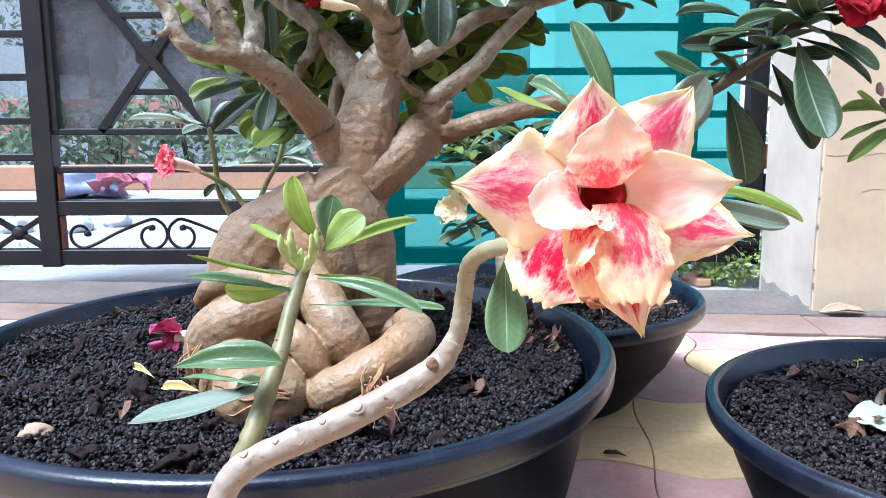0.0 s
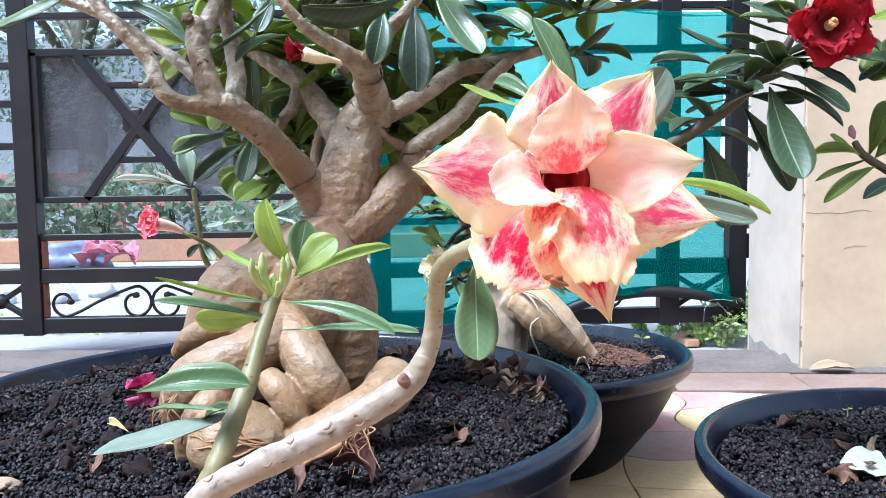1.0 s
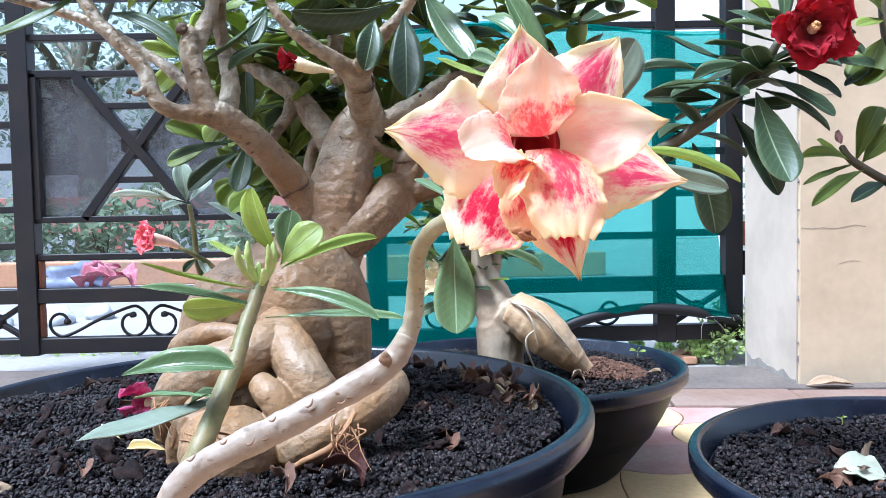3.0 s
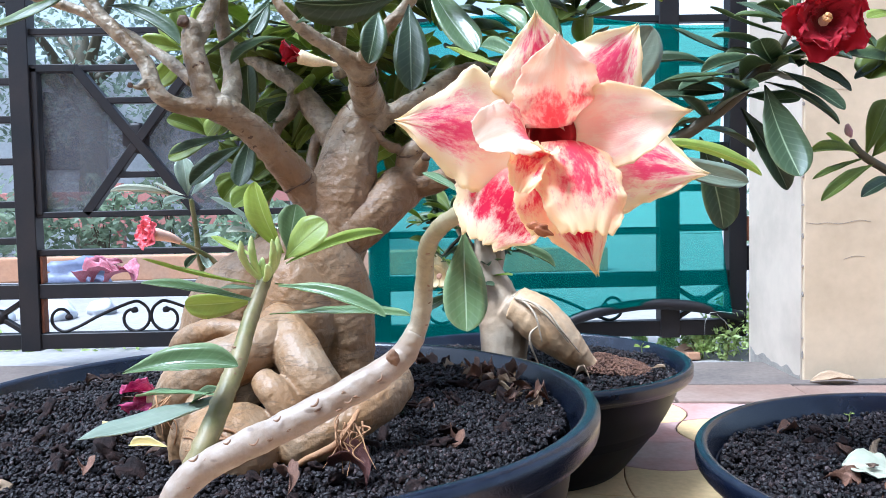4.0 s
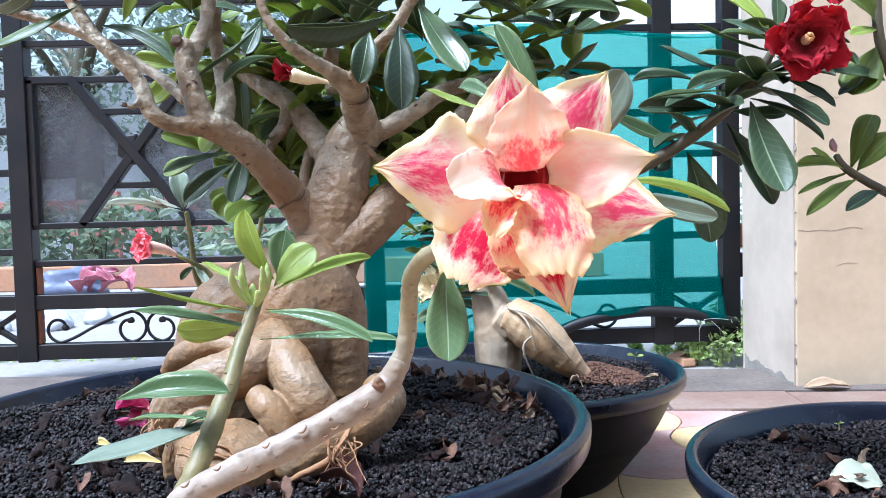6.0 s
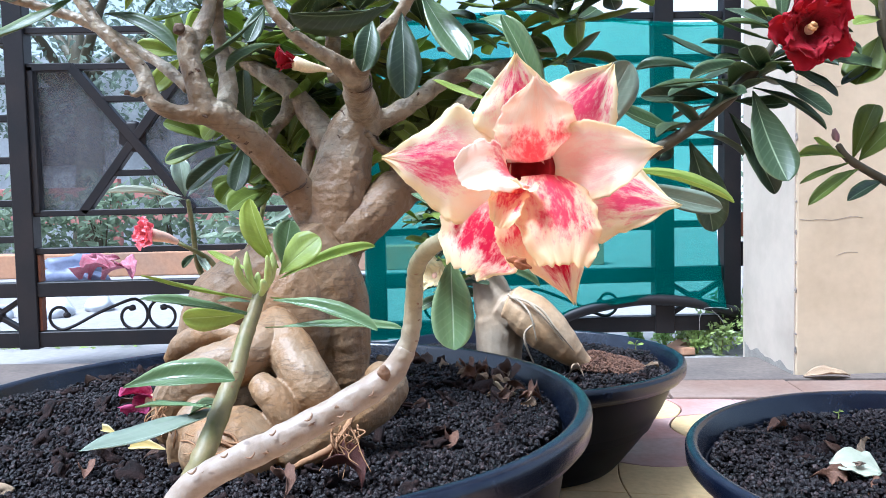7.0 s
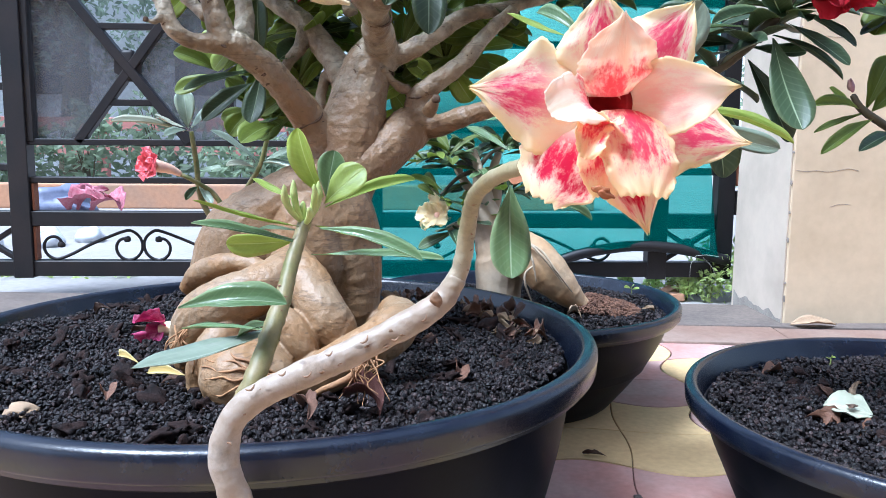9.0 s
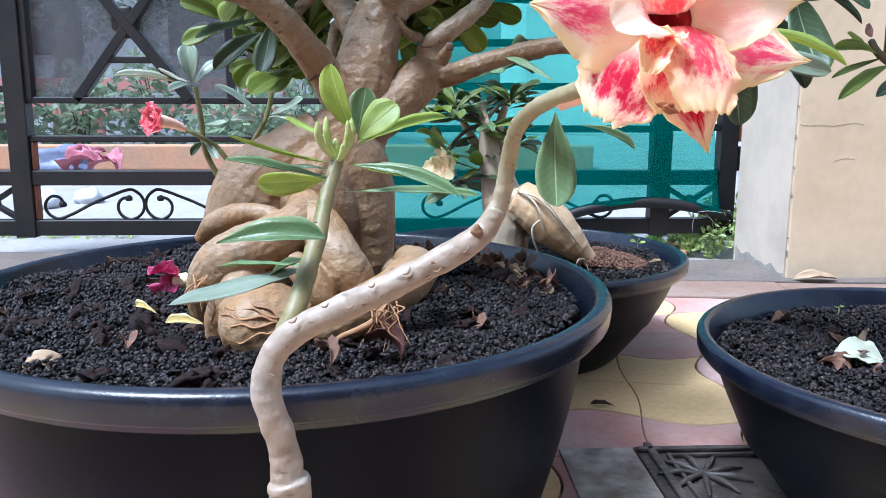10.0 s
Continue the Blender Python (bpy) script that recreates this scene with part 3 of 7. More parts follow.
for (y0, z0), (y1, z1) in zip(foot, foot[1:]):
    bm.faces.new([bm.verts.new((PX - 0.0012, y, z)) for y, z in ((y0, -0.01), (y0, max(z0, 0.004)), (y1, max(z1, 0.004)), (y1, -0.01))])
bmesh.ops.remove_doubles(bm, verts=bm.verts[:], dist=1e-5)
bmesh.ops.solidify(bm, geom=bm.faces[:], thickness=0.001)
part("damp_stain", bm, GRIME, pillar, "ragged grey damp stain", False)

# Assumed house front, out of view behind the camera
bm = bmesh.new()
box(bm, (-4, -3.6, -0.02), (4, -3.4, 3.2), 0.01)
tagged(part("wall_house", bm, CREAM, None, "plain cream house wall, assumed out of view, closing the yard", False), category="wall", kind="structure")

# Unseen slab, added to block sun and sky from behind the camera
bm = bmesh.new()
box(bm, (-4, -3.4, 2.6), (4, -1.15, 2.75), 0.01)
tagged(part("porch_roof", bm, CREAM, None, "plain cream slab out of view, added to shade the yard from behind", False), category="porch roof", kind="structure")

# ---- pots ----
def pot_profile(r, h, lip, foot):
    """A planter bowl's wall and its flat-sided rim. r: over the rim; h: height; lip: measure of the rim; foot: radius of the base."""
    n = r - lip * 0.74
    out = [(0.0, 0.0), (foot * 0.96, 0.0), (foot, 0.006)]
    for k in range(1, 15):
        t = k / 14
        out.append((foot + (n - foot) * (0.6 * math.sin(t * math.pi / 2) + 0.4 * t), 0.006 + (h - lip * 0.98 - 0.006) * t))
    out += [(r - lip * 0.84, h - lip * 1.0), (r - lip * 0.92, h - lip * 1.15), (r - lip * 1.1, h * 0.7), (r * 0.80, h * 0.4), (0.0, h * 0.38)]
    rim = [(r - lip * 0.82, h - lip * 1.12), (r - lip * 0.50, h - lip * 0.14), (r - lip * 0.45, h - lip * 0.05), (r - lip * 0.36, h - lip * 0.005), (r - lip * 0.26, h), (r - lip * 0.15, h - lip * 0.02), (r - lip * 0.06, h - lip * 0.08), (r - lip * 0.01, h - lip * 0.17), (r, h - lip * 0.28),
           (r - lip * 0.03, h - lip * 0.66), (r - lip * 0.05, h - lip * 0.72), (r - lip * 0.09, h - lip * 0.75), (r - lip * 0.15, h - lip * 0.76), (r - lip * 0.20, h - lip * 0.90), (r - lip * 0.40, h - lip * 1.02), (r - lip * 0.73, h - lip * 1.08), (r - lip * 0.82, h - lip * 1.12)]
    return out, rim


def grit(name, centre, radius, z, count, size, seed, parent, mound=0.0, mat=None, label="loose dark cinder grit"):
    """Loose cinder grains heaped in a pot, one mesh."""
    rng = np.random.default_rng(seed)
    ico = bmesh.new()
    bmesh.ops.create_icosphere(ico, subdivisions=1, radius=1.0)
    vs = np.array([v.co[:] for v in ico.verts])
    fs = np.array([[v.index for v in f.verts] for f in ico.faces])
    ico.free()
    rad = radius * np.sqrt(rng.random(count))
    ang = rng.random(count) * 2 * np.pi
    x, y = rad * np.cos(ang), rad * np.sin(ang)
    hump = np.array([noise.noise(Vector((a * 9, b * 9, seed))) * 0.012 + noise.noise(Vector((a * 30, b * 30, seed))) * 0.004 for a, b in zip(x, y)])
    zz = z + hump + mound * (1 - (rad / radius) ** 2) + rng.random(count) * size * 3.4
    s = size * (0.80 + 0.35 * rng.random((count, 1, 1))) * (0.50 + 0.72 * rng.random((count, 1, 3)))
    q = rng.normal(size=(count, 4))
    q /= np.linalg.norm(q, axis=1)[:, None]
    w, a, b, c = q.T
    rot = np.stack([1 - 2 * (b * b + c * c), 2 * (a * b - c * w), 2 * (a * c + b * w), 2 * (a * b + c * w), 1 - 2 * (a * a + c * c), 2 * (b * c - a * w),
                    2 * (a * c - b * w), 2 * (b * c + a * w), 1 - 2 * (a * a + b * b)], 1).reshape(count, 3, 3)
    lumps = vs[None] * s * (0.76 + 0.44 * rng.random((count, len(vs), 1)))
    pts = np.einsum("nij,nkj->nki", rot, lumps) + np.stack([x + centre[0], y + centre[1], zz], 1)[:, None]
    faces = (fs[None] + (np.arange(count) * len(vs))[:, None, None]).reshape(-1, 3)
    me = bpy.data.meshes.new(name)
    me.from_pydata(pts.reshape(-1, 3).tolist(), [], faces.tolist())
    me.materials.append(mat or GRIT)
    ob = tagged(new(name, me), label, kind="stuff")
    return under(ob, parent)


def planter(centre, r, h, lip, foot, soil, grains, size, label, seed, lean=0.0):
    pot = thing("planter", (*centre, 0), label, "planter")
    bm = bmesh.new()
    wall, rim = pot_profile(r, h, lip, foot)
    lathe(bm, wall, (*centre, 0))
    bowl = part("bowl", bm, POT, pot)
    bowl.data.set_sharp_from_angle(angle=radians(32))
    bm = bmesh.new()
    lathe(bm, rim, (*centre, 0))
    part("rim", bm, RIM, pot, "scuffed rolled rim with sky sheen in its colour").data.set_sharp_from_angle(angle=radians(38))
    inner = r - lip * 0.86
    bm = bmesh.new()
    lathe(bm, [(0.0, soil + 0.004), (inner * 0.5, soil), (inner, soil - 0.006), (inner - 0.016, soil - 0.025), (0.0, soil - 0.03)], (*centre, 0), 64)
    part("soil", bm, SOIL, pot, "dark potting soil")
    grit("grit", centre, inner * 0.985, soil - 0.001, grains, size, seed, pot)
    pot.rotation_euler = (0, radians(lean), 0)
    return pot


C1, R1, H1 = (-0.173, 0.877), 0.360, 0.241
C2, R2, H2 = (0.163, 1.385), 0.286, 0.181
C3, R3, H3 = (0.546, 0.752), 0.275, 0.195
S1, S2, S3 = H1 - 0.022, H2 - 0.026, H3 - 0.030
planter(C1, R1, H1, 0.036, 0.290, S1, 46000, 0.0027, "wide black plastic bowl planter filled with dark grit", 1)
pot_two = planter(C2, R2, H2, 0.028, 0.175, S2, 15000, 0.0030, "black plastic planter with a rolled rim and dark grit", 2)
planter(C3, R3, H3, 0.027, 0.165, S3, 20000, 0.0030, "black plastic bowl planter with grit and dry leaves", 3)

# ---- the old desert rose ----
tree = thing("desert_rose", (C1[0], C1[1], S1), "old desert rose with a swollen brown base and bare grey limbs", "potted plant")
bm = bmesh.new()
# swollen base: the trunk column, its shoulder and the folded lobes and roots round it
tube(bm, [(-0.1216, 0.8650, 0.4178), (-0.1068, 0.8650, 0.3930), (-0.0923, 0.8680, 0.3612), (-0.0862, 0.8680, 0.3231), (-0.0836, 0.8660, 0.2881), (-0.0797, 0.8620, 0.2598), (-0.0751, 0.8600, 0.2408)], [0.0323, 0.0385, 0.0395, 0.0364, 0.0333, 0.0270, 0.0168], 7, 20, 0.045, 1)
tube(bm, [(-0.1251, 0.8650, 0.4024), (-0.1590, 0.8600, 0.3783), (-0.1915, 0.8620, 0.3468), (-0.2040, 0.8680, 0.3043), (-0.2046, 0.8750, 0.2503)], [0.0308, 0.0367, 0.0506, 0.0556, 0.0591], 7, 20, 0.045, 2)
tube(bm, [(-0.2457, 0.8000, 0.3011), (-0.2274, 0.7850, 0.3192), (-0.2008, 0.7720, 0.3300), (-0.1740, 0.7650, 0.3313), (-0.1495, 0.7520, 0.3261)], [0.0075, 0.0111, 0.0114, 0.0090, 0.0059], 7, 20, 0.06, 3)
tube(bm, [(-0.1329, 0.7850, 0.3290), (-0.1463, 0.7550, 0.3184), (-0.1673, 0.7420, 0.3076), (-0.1939, 0.7380, 0.2975), (-0.2169, 0.7450, 0.2803), (-0.2311, 0.7600, 0.2501), (-0.2325, 0.7700, 0.2231)], [0.0209, 0.0224, 0.0238, 0.0259, 0.0256, 0.0215, 0.0162], 7, 20, 0.045, 4)
tube(bm, [(-0.1410, 0.8000, 0.3334), (-0.1225, 0.7620, 0.3210), (-0.1072, 0.7380, 0.3027), (-0.0930, 0.7280, 0.2818), (-0.0832, 0.7320, 0.2638), (-0.0789, 0.7400, 0.2471)], [0.0208, 0.0210, 0.0224, 0.0233, 0.0190, 0.0137], 7, 20, 0.045, 5)
tube(bm, [(-0.1416, 0.7250, 0.2925), (-0.1278, 0.7120, 0.2824), (-0.1159, 0.7080, 0.2659), (-0.1091, 0.7120, 0.2496)], [0.0117, 0.0147, 0.0146, 0.0104], 7, 20, 0.045, 6)
tube(bm, [(-0.1165, 0.7050, 0.2314), (-0.1004, 0.6950, 0.2418), (-0.0769, 0.6950, 0.2538), (-0.0516, 0.7050, 0.2666), (-0.0327, 0.7250, 0.2768), (-0.0241, 0.7500, 0.2809), (-0.0368, 0.7900, 0.2818)], [0.0171, 0.0199, 0.0205, 0.0208, 0.0218, 0.0175, 0.0149], 7, 20, 0.045, 7)
tube(bm, [(-0.1777, 0.7350, 0.2802), (-0.1948, 0.7150, 0.2668), (-0.2064, 0.7100, 0.2466), (-0.2103, 0.7150, 0.2226)], [0.0140, 0.0152, 0.0156, 0.0141], 7, 20, 0.045, 8)
tube(bm, [(-0.0654, 0.8600, 0.2538), (-0.0428, 0.8500, 0.2564), (-0.0208, 0.8400, 0.2495)], [0.0184, 0.0151, 0.0090], 7, 20, 0.045, 9)
blob(bm, (-0.1630, 0.7000, 0.2405), (0.0460, 0.047, 0.0360), (0, 12, 0), 0.09, 1)
blob(bm, (-0.132, 0.850, 0.335), (0.048, 0.045, 0.070), (0, 0, 0), 0.06, 4)
base = part("swollen_base", bm, BASE, tree, "bulging folded tan base with thick roots")
fused(base, 0.0012, 1, ((0.030, 0.0036), (0.006, 0.0009)))

bm = bmesh.new()
tube(bm, [(-0.0939, 0.8802, 0.4171), (-0.1222, 0.8764, 0.4646), (-0.1486, 0.847, 0.5031), (-0.1728, 0.8252, 0.5303), (-0.1977, 0.8096, 0.5472)], [0.02433, 0.01951, 0.01639, 0.01505, 0.01432], 6, 14, 0.07, 1)
tube(bm, [(-0.2009, 0.8089, 0.5448), (-0.2104, 0.8064, 0.5751), (-0.2162, 0.8087, 0.6035), (-0.2177, 0.8079, 0.6223), (-0.2229, 0.8037, 0.6286)], [0.01341, 0.01159, 0.01126, 0.009823, 0.00582], 6, 12, 0.07, 2)
tube(bm, [(-0.2155, 0.8104, 0.6097), (-0.2063, 0.8215, 0.6334), (-0.2003, 0.8334, 0.6643), (-0.1932, 0.8453, 0.7631)], [0.009926, 0.009082, 0.00783, 0.006451], 6, 12, 0.07, 3)
tube(bm, [(-0.1888, 0.8239, 0.5399), (-0.1931, 0.8656, 0.5775), (-0.2031, 0.8896, 0.6173), (-0.2122, 0.9048, 0.6691), (-0.2122, 0.9286, 0.7916)], [0.01192, 0.01005, 0.008854, 0.008002, 0.007004], 6, 12, 0.07, 4)
tube(bm, [(-0.1986, 0.8089, 0.5448), (-0.2288, 0.7977, 0.546), (-0.2473, 0.7897, 0.558), (-0.2597, 0.7928, 0.5886), (-0.2847, 0.7944, 0.616), (-0.3086, 0.7977, 0.6441), (-0.3622, 0.7977, 0.7333)], [0.01073, 0.008819, 0.008296, 0.007833, 0.007025, 0.006175, 0.005292], 6, 12, 0.08, 5)
tube(bm, [(-0.2206, 0.817, 0.5714), (-0.2473, 0.8357, 0.5948), (-0.2737, 0.8525, 0.6122), (-0.3098, 0.8572, 0.6346), (-0.3562, 0.8572, 0.656), (-0.4788, 0.8334, 0.6917)], [0.006774, 0.00647, 0.005656, 0.005687, 0.005687, 0.004739], 6, 10, 0.08, 6)
tube(bm, [(-0.2533, 0.7878, 0.5714), (-0.2604, 0.7792, 0.5617), (-0.2664, 0.7737, 0.5629)], [0.004755, 0.003015, 0.001723], 4, 8, 0.05, 7)
fused(part("limb", bm, LIMB, tree, "grey forked limb with leaf scars"), 0.0016, 2, ((0.034, 0.0034), (0.007, 0.0018)))
bm = bmesh.new()
tube(bm, [(-0.0907, 0.8833, 0.3857), (-0.0894, 0.8853, 0.4204), (-0.0827, 0.8888, 0.4634), (-0.0737, 0.8992, 0.5074), (-0.0629, 0.9043, 0.536), (-0.0482, 0.9043, 0.5506)], [0.02924, 0.03685, 0.03536, 0.03014, 0.02778, 0.02399], 6, 16, 0.06, 8)
tube(bm, [(-0.0494, 0.9043, 0.5473), (-0.0528, 0.8503, 0.5652), (-0.055, 0.8035, 0.5788), (-0.0702, 0.7811, 0.59), (-0.091, 0.76, 0.601), (-0.112, 0.75, 0.618), (-0.129, 0.75, 0.646), (-0.135, 0.75, 0.696)], [0.01889, 0.0162, 0.01333, 0.00816, 0.006071, 0.00507, 0.004148, 0.003142], 6, 12, 0.07, 9)
tube(bm, [(-0.0535, 0.8095, 0.5766), (-0.0372, 0.7728, 0.5975), (-0.02, 0.76, 0.615), (-0.003, 0.75, 0.631), (0.042, 0.73, 0.702)], [0.01293, 0.008073, 0.006539, 0.005992, 0.005002], 6, 12, 0.07, 10)
tube(bm, [(-0.0539, 0.9043, 0.5416), (-0.0256, 0.9023, 0.5482), (0.0094, 0.911, 0.5693), (0.0453, 0.9308, 0.5936), (0.0999, 0.949, 0.6074), (0.1671, 0.9549, 0.6266)], [0.01556, 0.01109, 0.01007, 0.009149, 0.008162, 0.005866], 6, 12, 0.07, 11)
fused(part("limb", bm, LIMB, tree, "thick upright limb with cut stubs"), 0.0016, 2, ((0.034, 0.0034), (0.007, 0.0018)))
bm = bmesh.new()
tube(bm, [(-0.0807, 0.9242, 0.4798), (-0.0998, 0.9447, 0.5295), (-0.1221, 0.9602, 0.5608), (-0.1449, 0.972, 0.589), (-0.1846, 0.9929, 0.6162), (-0.2232, 1.0138, 0.6444)], [0.01931, 0.01567, 0.01416, 0.01254, 0.01098, 0.008721], 6, 12, 0.07, 12)
tube(bm, [(-0.1446, 0.9661, 0.5813), (-0.1482, 0.9541, 0.5571), (-0.161, 0.9495, 0.5407), (-0.1674, 0.9447, 0.5177)], [0.008311, 0.007621, 0.007001, 0.005224], 5, 10, 0.08, 13)
tube(bm, [(-0.1137, 0.9242, 0.4611), (-0.123, 0.9347, 0.4935), (-0.1185, 0.9541, 0.5274)], [0.008517, 0.006892, 0.005863], 5, 10, 0.06, 14)
tube(bm, [(-0.09, 0.9661, 0.6002), (-0.0937, 0.9824, 0.6434), (-0.078, 1.0138, 0.7917)], [0.009498, 0.009658, 0.008541], 5, 10, 0.06, 15)
fused(part("limb", bm, LIMB, tree, "slender limb behind the others"), 0.0016, 2, ((0.034, 0.0034), (0.007, 0.0018)))
bm = bmesh.new()
tube(bm, [(-0.0842, 0.8722, 0.4108), (-0.0526, 0.8831, 0.4348), (-0.022, 0.8995, 0.462), (0.0009, 0.9158, 0.4784)], [0.02679, 0.02604, 0.02557, 0.02139], 6, 16, 0.06, 16)
tube(bm, [(-0.01, 0.9049, 0.4773), (-0.0111, 0.9049, 0.4991), (0.0118, 0.9049, 0.5176), (0.0401, 0.9049, 0.5394), (0.0641, 0.9158, 0.5678), (0.0979, 0.9267, 0.6005)], [0.01557, 0.01223, 0.01112, 0.01001, 0.009002, 0.006832], 6, 12, 0.08, 17)
tube(bm, [(-0.0253, 0.9049, 0.4708), (0.0085, 0.894, 0.4675), (0.0477, 0.8722, 0.4806), (0.1262, 0.8504, 0.498), (0.1829, 0.8341, 0.4795)], [0.01779, 0.01318, 0.01072, 0.008882, 0.006661], 6, 12, 0.07, 18)
tube(bm, [(0.0009, 0.8722, 0.4817), (0.0063, 0.8613, 0.4915), (0.0074, 0.8559, 0.4947)], [0.007502, 0.005821, 0.004234], 4, 10, 0.05, 19)
tube(bm, [(-0.0504, 0.8831, 0.5296), (-0.0417, 0.894, 0.5187), (-0.0297, 0.9049, 0.51), (-0.0209, 0.9049, 0.5089)], [0.005968, 0.004943, 0.00556, 0.00556], 5, 10, 0.08, 20)
fused(part("limb", bm, LIMB, tree, "stout side limb with long shoots"), 0.0016, 2, ((0.034, 0.0034), (0.007, 0.0018)))

bm = bmesh.new()
tube(bm, [(0.172, 0.8373, 0.4784), (0.2134, 0.8184, 0.4847), (0.2615, 0.7967, 0.5092), (0.3029, 0.7813, 0.5399), (0.331, 0.7584, 0.5743), (0.3424, 0.7481, 0.5954)], [0.007033, 0.006857, 0.006118, 0.006001, 0.004766, 0.003656], 7, 12, 0.10, 21)
part("shoot", bm, TWIG, tree, "dark green-brown young shoot")

scene_rng = random.Random(11)
def limb_scars(parent, line, radii, count, seed):
    """Raised dark leaf scars round a limb."""
    rng = random.Random(seed)
    pts = spline(line, radii, 10)
    for k in range(count):
        p, r = pts[int((k + rng.random()) / count * (len(pts) - 2))]
        n = Vector((rng.uniform(-1, 1), -0.8, rng.uniform(-0.8, 0.8))).normalized()
        bm = bmesh.new()
        blob(bm, (0, 0, 0), (0.0028, 0.0012, 0.0012), (0, 0, 0), 0.8, k)
        ob = part("scar", bm, KNOT, None)
        under(ob, parent, Matrix.Translation(p + n * r * 0.93) @ n.to_track_quat("-Y", "Z").to_matrix().to_4x4() @ pose(0, 0, 0, 0, rng.uniform(-60, 60), 0))


limb_scars(tree, [(-0.1222, 0.8764, 0.4646), (-0.1486, 0.847, 0.5031), (-0.1728, 0.8252, 0.5303), (-0.1977, 0.8096, 0.5472)], [0.0197, 0.01655, 0.01497, 0.01413], 12, 1)
limb_scars(tree, [(-0.0827, 0.8888, 0.4634), (-0.0737, 0.8992, 0.5074), (-0.0629, 0.9043, 0.536), (-0.0494, 0.9043, 0.5473), (-0.0562, 0.893, 0.571), (-0.0618, 0.8817, 0.5913)], [0.03536, 0.03014, 0.02778, 0.02399, 0.01684, 0.01477], 13, 2)
limb_scars(tree, [(-0.2009, 0.8089, 0.5448), (-0.2104, 0.8064, 0.5751), (-0.2162, 0.8087, 0.6035)], [0.01411, 0.01182, 0.01137], 6, 3)
limb_scars(tree, [(-0.2288, 0.7977, 0.546), (-0.2473, 0.7897, 0.558), (-0.2597, 0.7928, 0.5886), (-0.2847, 0.7944, 0.616)], [0.008352, 0.007717, 0.007194, 0.006654], 7, 4)
limb_scars(tree, [(-0.0256, 0.9023, 0.5482), (0.0094, 0.911, 0.5693), (0.0453, 0.9308, 0.5936)], [0.01071, 0.01018, 0.009097], 6, 5)
limb_scars(tree, [(-0.0111, 0.9049, 0.4991), (0.0118, 0.9049, 0.5176), (0.0401, 0.9049, 0.5394), (0.0641, 0.9158, 0.5678)], [0.012, 0.01074, 0.009476, 0.008951], 8, 6)
limb_scars(tree, [(-0.0253, 0.9049, 0.4708), (0.0085, 0.894, 0.4675), (0.0477, 0.8722, 0.4806)], [0.01769, 0.01311, 0.01035], 6, 7)
def growth_ring(parent, centre, along, radius, seed):
    """The dark crease where a limb was once cut and grew on."""
    n = Vector(along).normalized()
    x = n.cross(Vector((0, 1, 0.1))).normalized()
    y = n.cross(x)
    bm = bmesh.new()
    pts = [Vector(centre) + (x * math.cos(k * 0.5236) + y * math.sin(k * 0.5236)) * radius * 0.955 + n * radius * 0.12 * math.sin(k * 1.3 + seed) for k in range(13)]
    tube(bm, pts, [0.0011 + 0.0007 * math.sin(k * 2.2 + seed) for k in range(13)], 3, 6, 0.5, seed)
    part("growth_ring", bm, KNOT, parent, "dark crease round the limb")


for c, along, r, k in (((-0.0111, 0.9049, 0.4991), (0.1, 0, 1), 0.0126, 2), ((-0.0600, 0.9043, 0.5385), (0.6, 0, 0.8), 0.0272, 7),
                       ((-0.0060, 0.9110, 0.4735), (0.8, 0.4, 0.5), 0.0225, 9), ((-0.1290, 0.8690, 0.4745), (-0.5, -0.5, 0.7), 0.0186, 11), ((-0.0505, 0.8150, 0.5755), (0, -0.9, 0.3), 0.0140, 4)):
    growth_ring(tree, c, along, r, k)
# dark cut ends
for c, r in (((-0.2229, 0.8001, 0.6274), 0.0062), ((0.0085, 0.8526, 0.4958), 0.0048), ((-0.2669, 0.7739, 0.5631), 0.0027)):
    bm = bmesh.new()
    blob(bm, c, (r, r * 0.7, r), (0, 0, 0), 0.3, 3)
    part("cut_end", bm, KNOT, tree, "dark healed cut")

# leaves that can be told apart
leaf(tree, (-0.2989, 0.7593, 0.6536), (-0.3691, 0.7133, 0.5996), 0.02313, LEAF_MID, (0.2, -0.5, 0.8))
leaf(tree, (-0.2966, 0.8053, 0.6444), (-0.2219, 0.7823, 0.6019), 0.02328, LEAF_DARK, (0.4, -0.8, 0.5))
leaf(tree, (-0.2932, 0.8513, 0.6571), (-0.2748, 0.8513, 0.6973), 0.01546, LEAF_LIME, (0.1, -0.9, 0.3))
leaf(tree, (-0.2759, 0.8513, 0.6479), (-0.2414, 0.8283, 0.6709), 0.01272, LEAF_MID, (-0.3, -0.7, 0.6))
leaf(tree, (-0.1448, 0.8283, 0.6502), (-0.1977, 0.7823, 0.5904), 0.01462, LEAF_DARK, (-0.4, -0.6, 0.7))
leaf(tree, (-0.1276, 0.8283, 0.6157), (-0.177, 0.7938, 0.5846), 0.01236, LEAF_MID, (-0.2, -0.5, 0.8))
leaf(tree, (-0.1494, 0.8513, 0.6594), (-0.1621, 0.8283, 0.6191), 0.01965, LEAF_DARK, (0.2, -0.9, 0.3))
leaf(tree, (-0.0102, 0.707, 0.6268), (-0.087, 0.6262, 0.6005), 0.02887, LEAF_DARK, (0.0, -0.55, -0.6))
leaf(tree, (-0.0133, 0.7171, 0.6308), (-0.0809, 0.6666, 0.6459), 0.01918, LEAF_DARK, (0.0, -0.5, 0.8))
leaf(tree, (-0.1062, 0.7474, 0.6116), (-0.0506, 0.707, 0.5975), 0.02234, LEAF_DARK, (0.0, -0.9, 0.4))
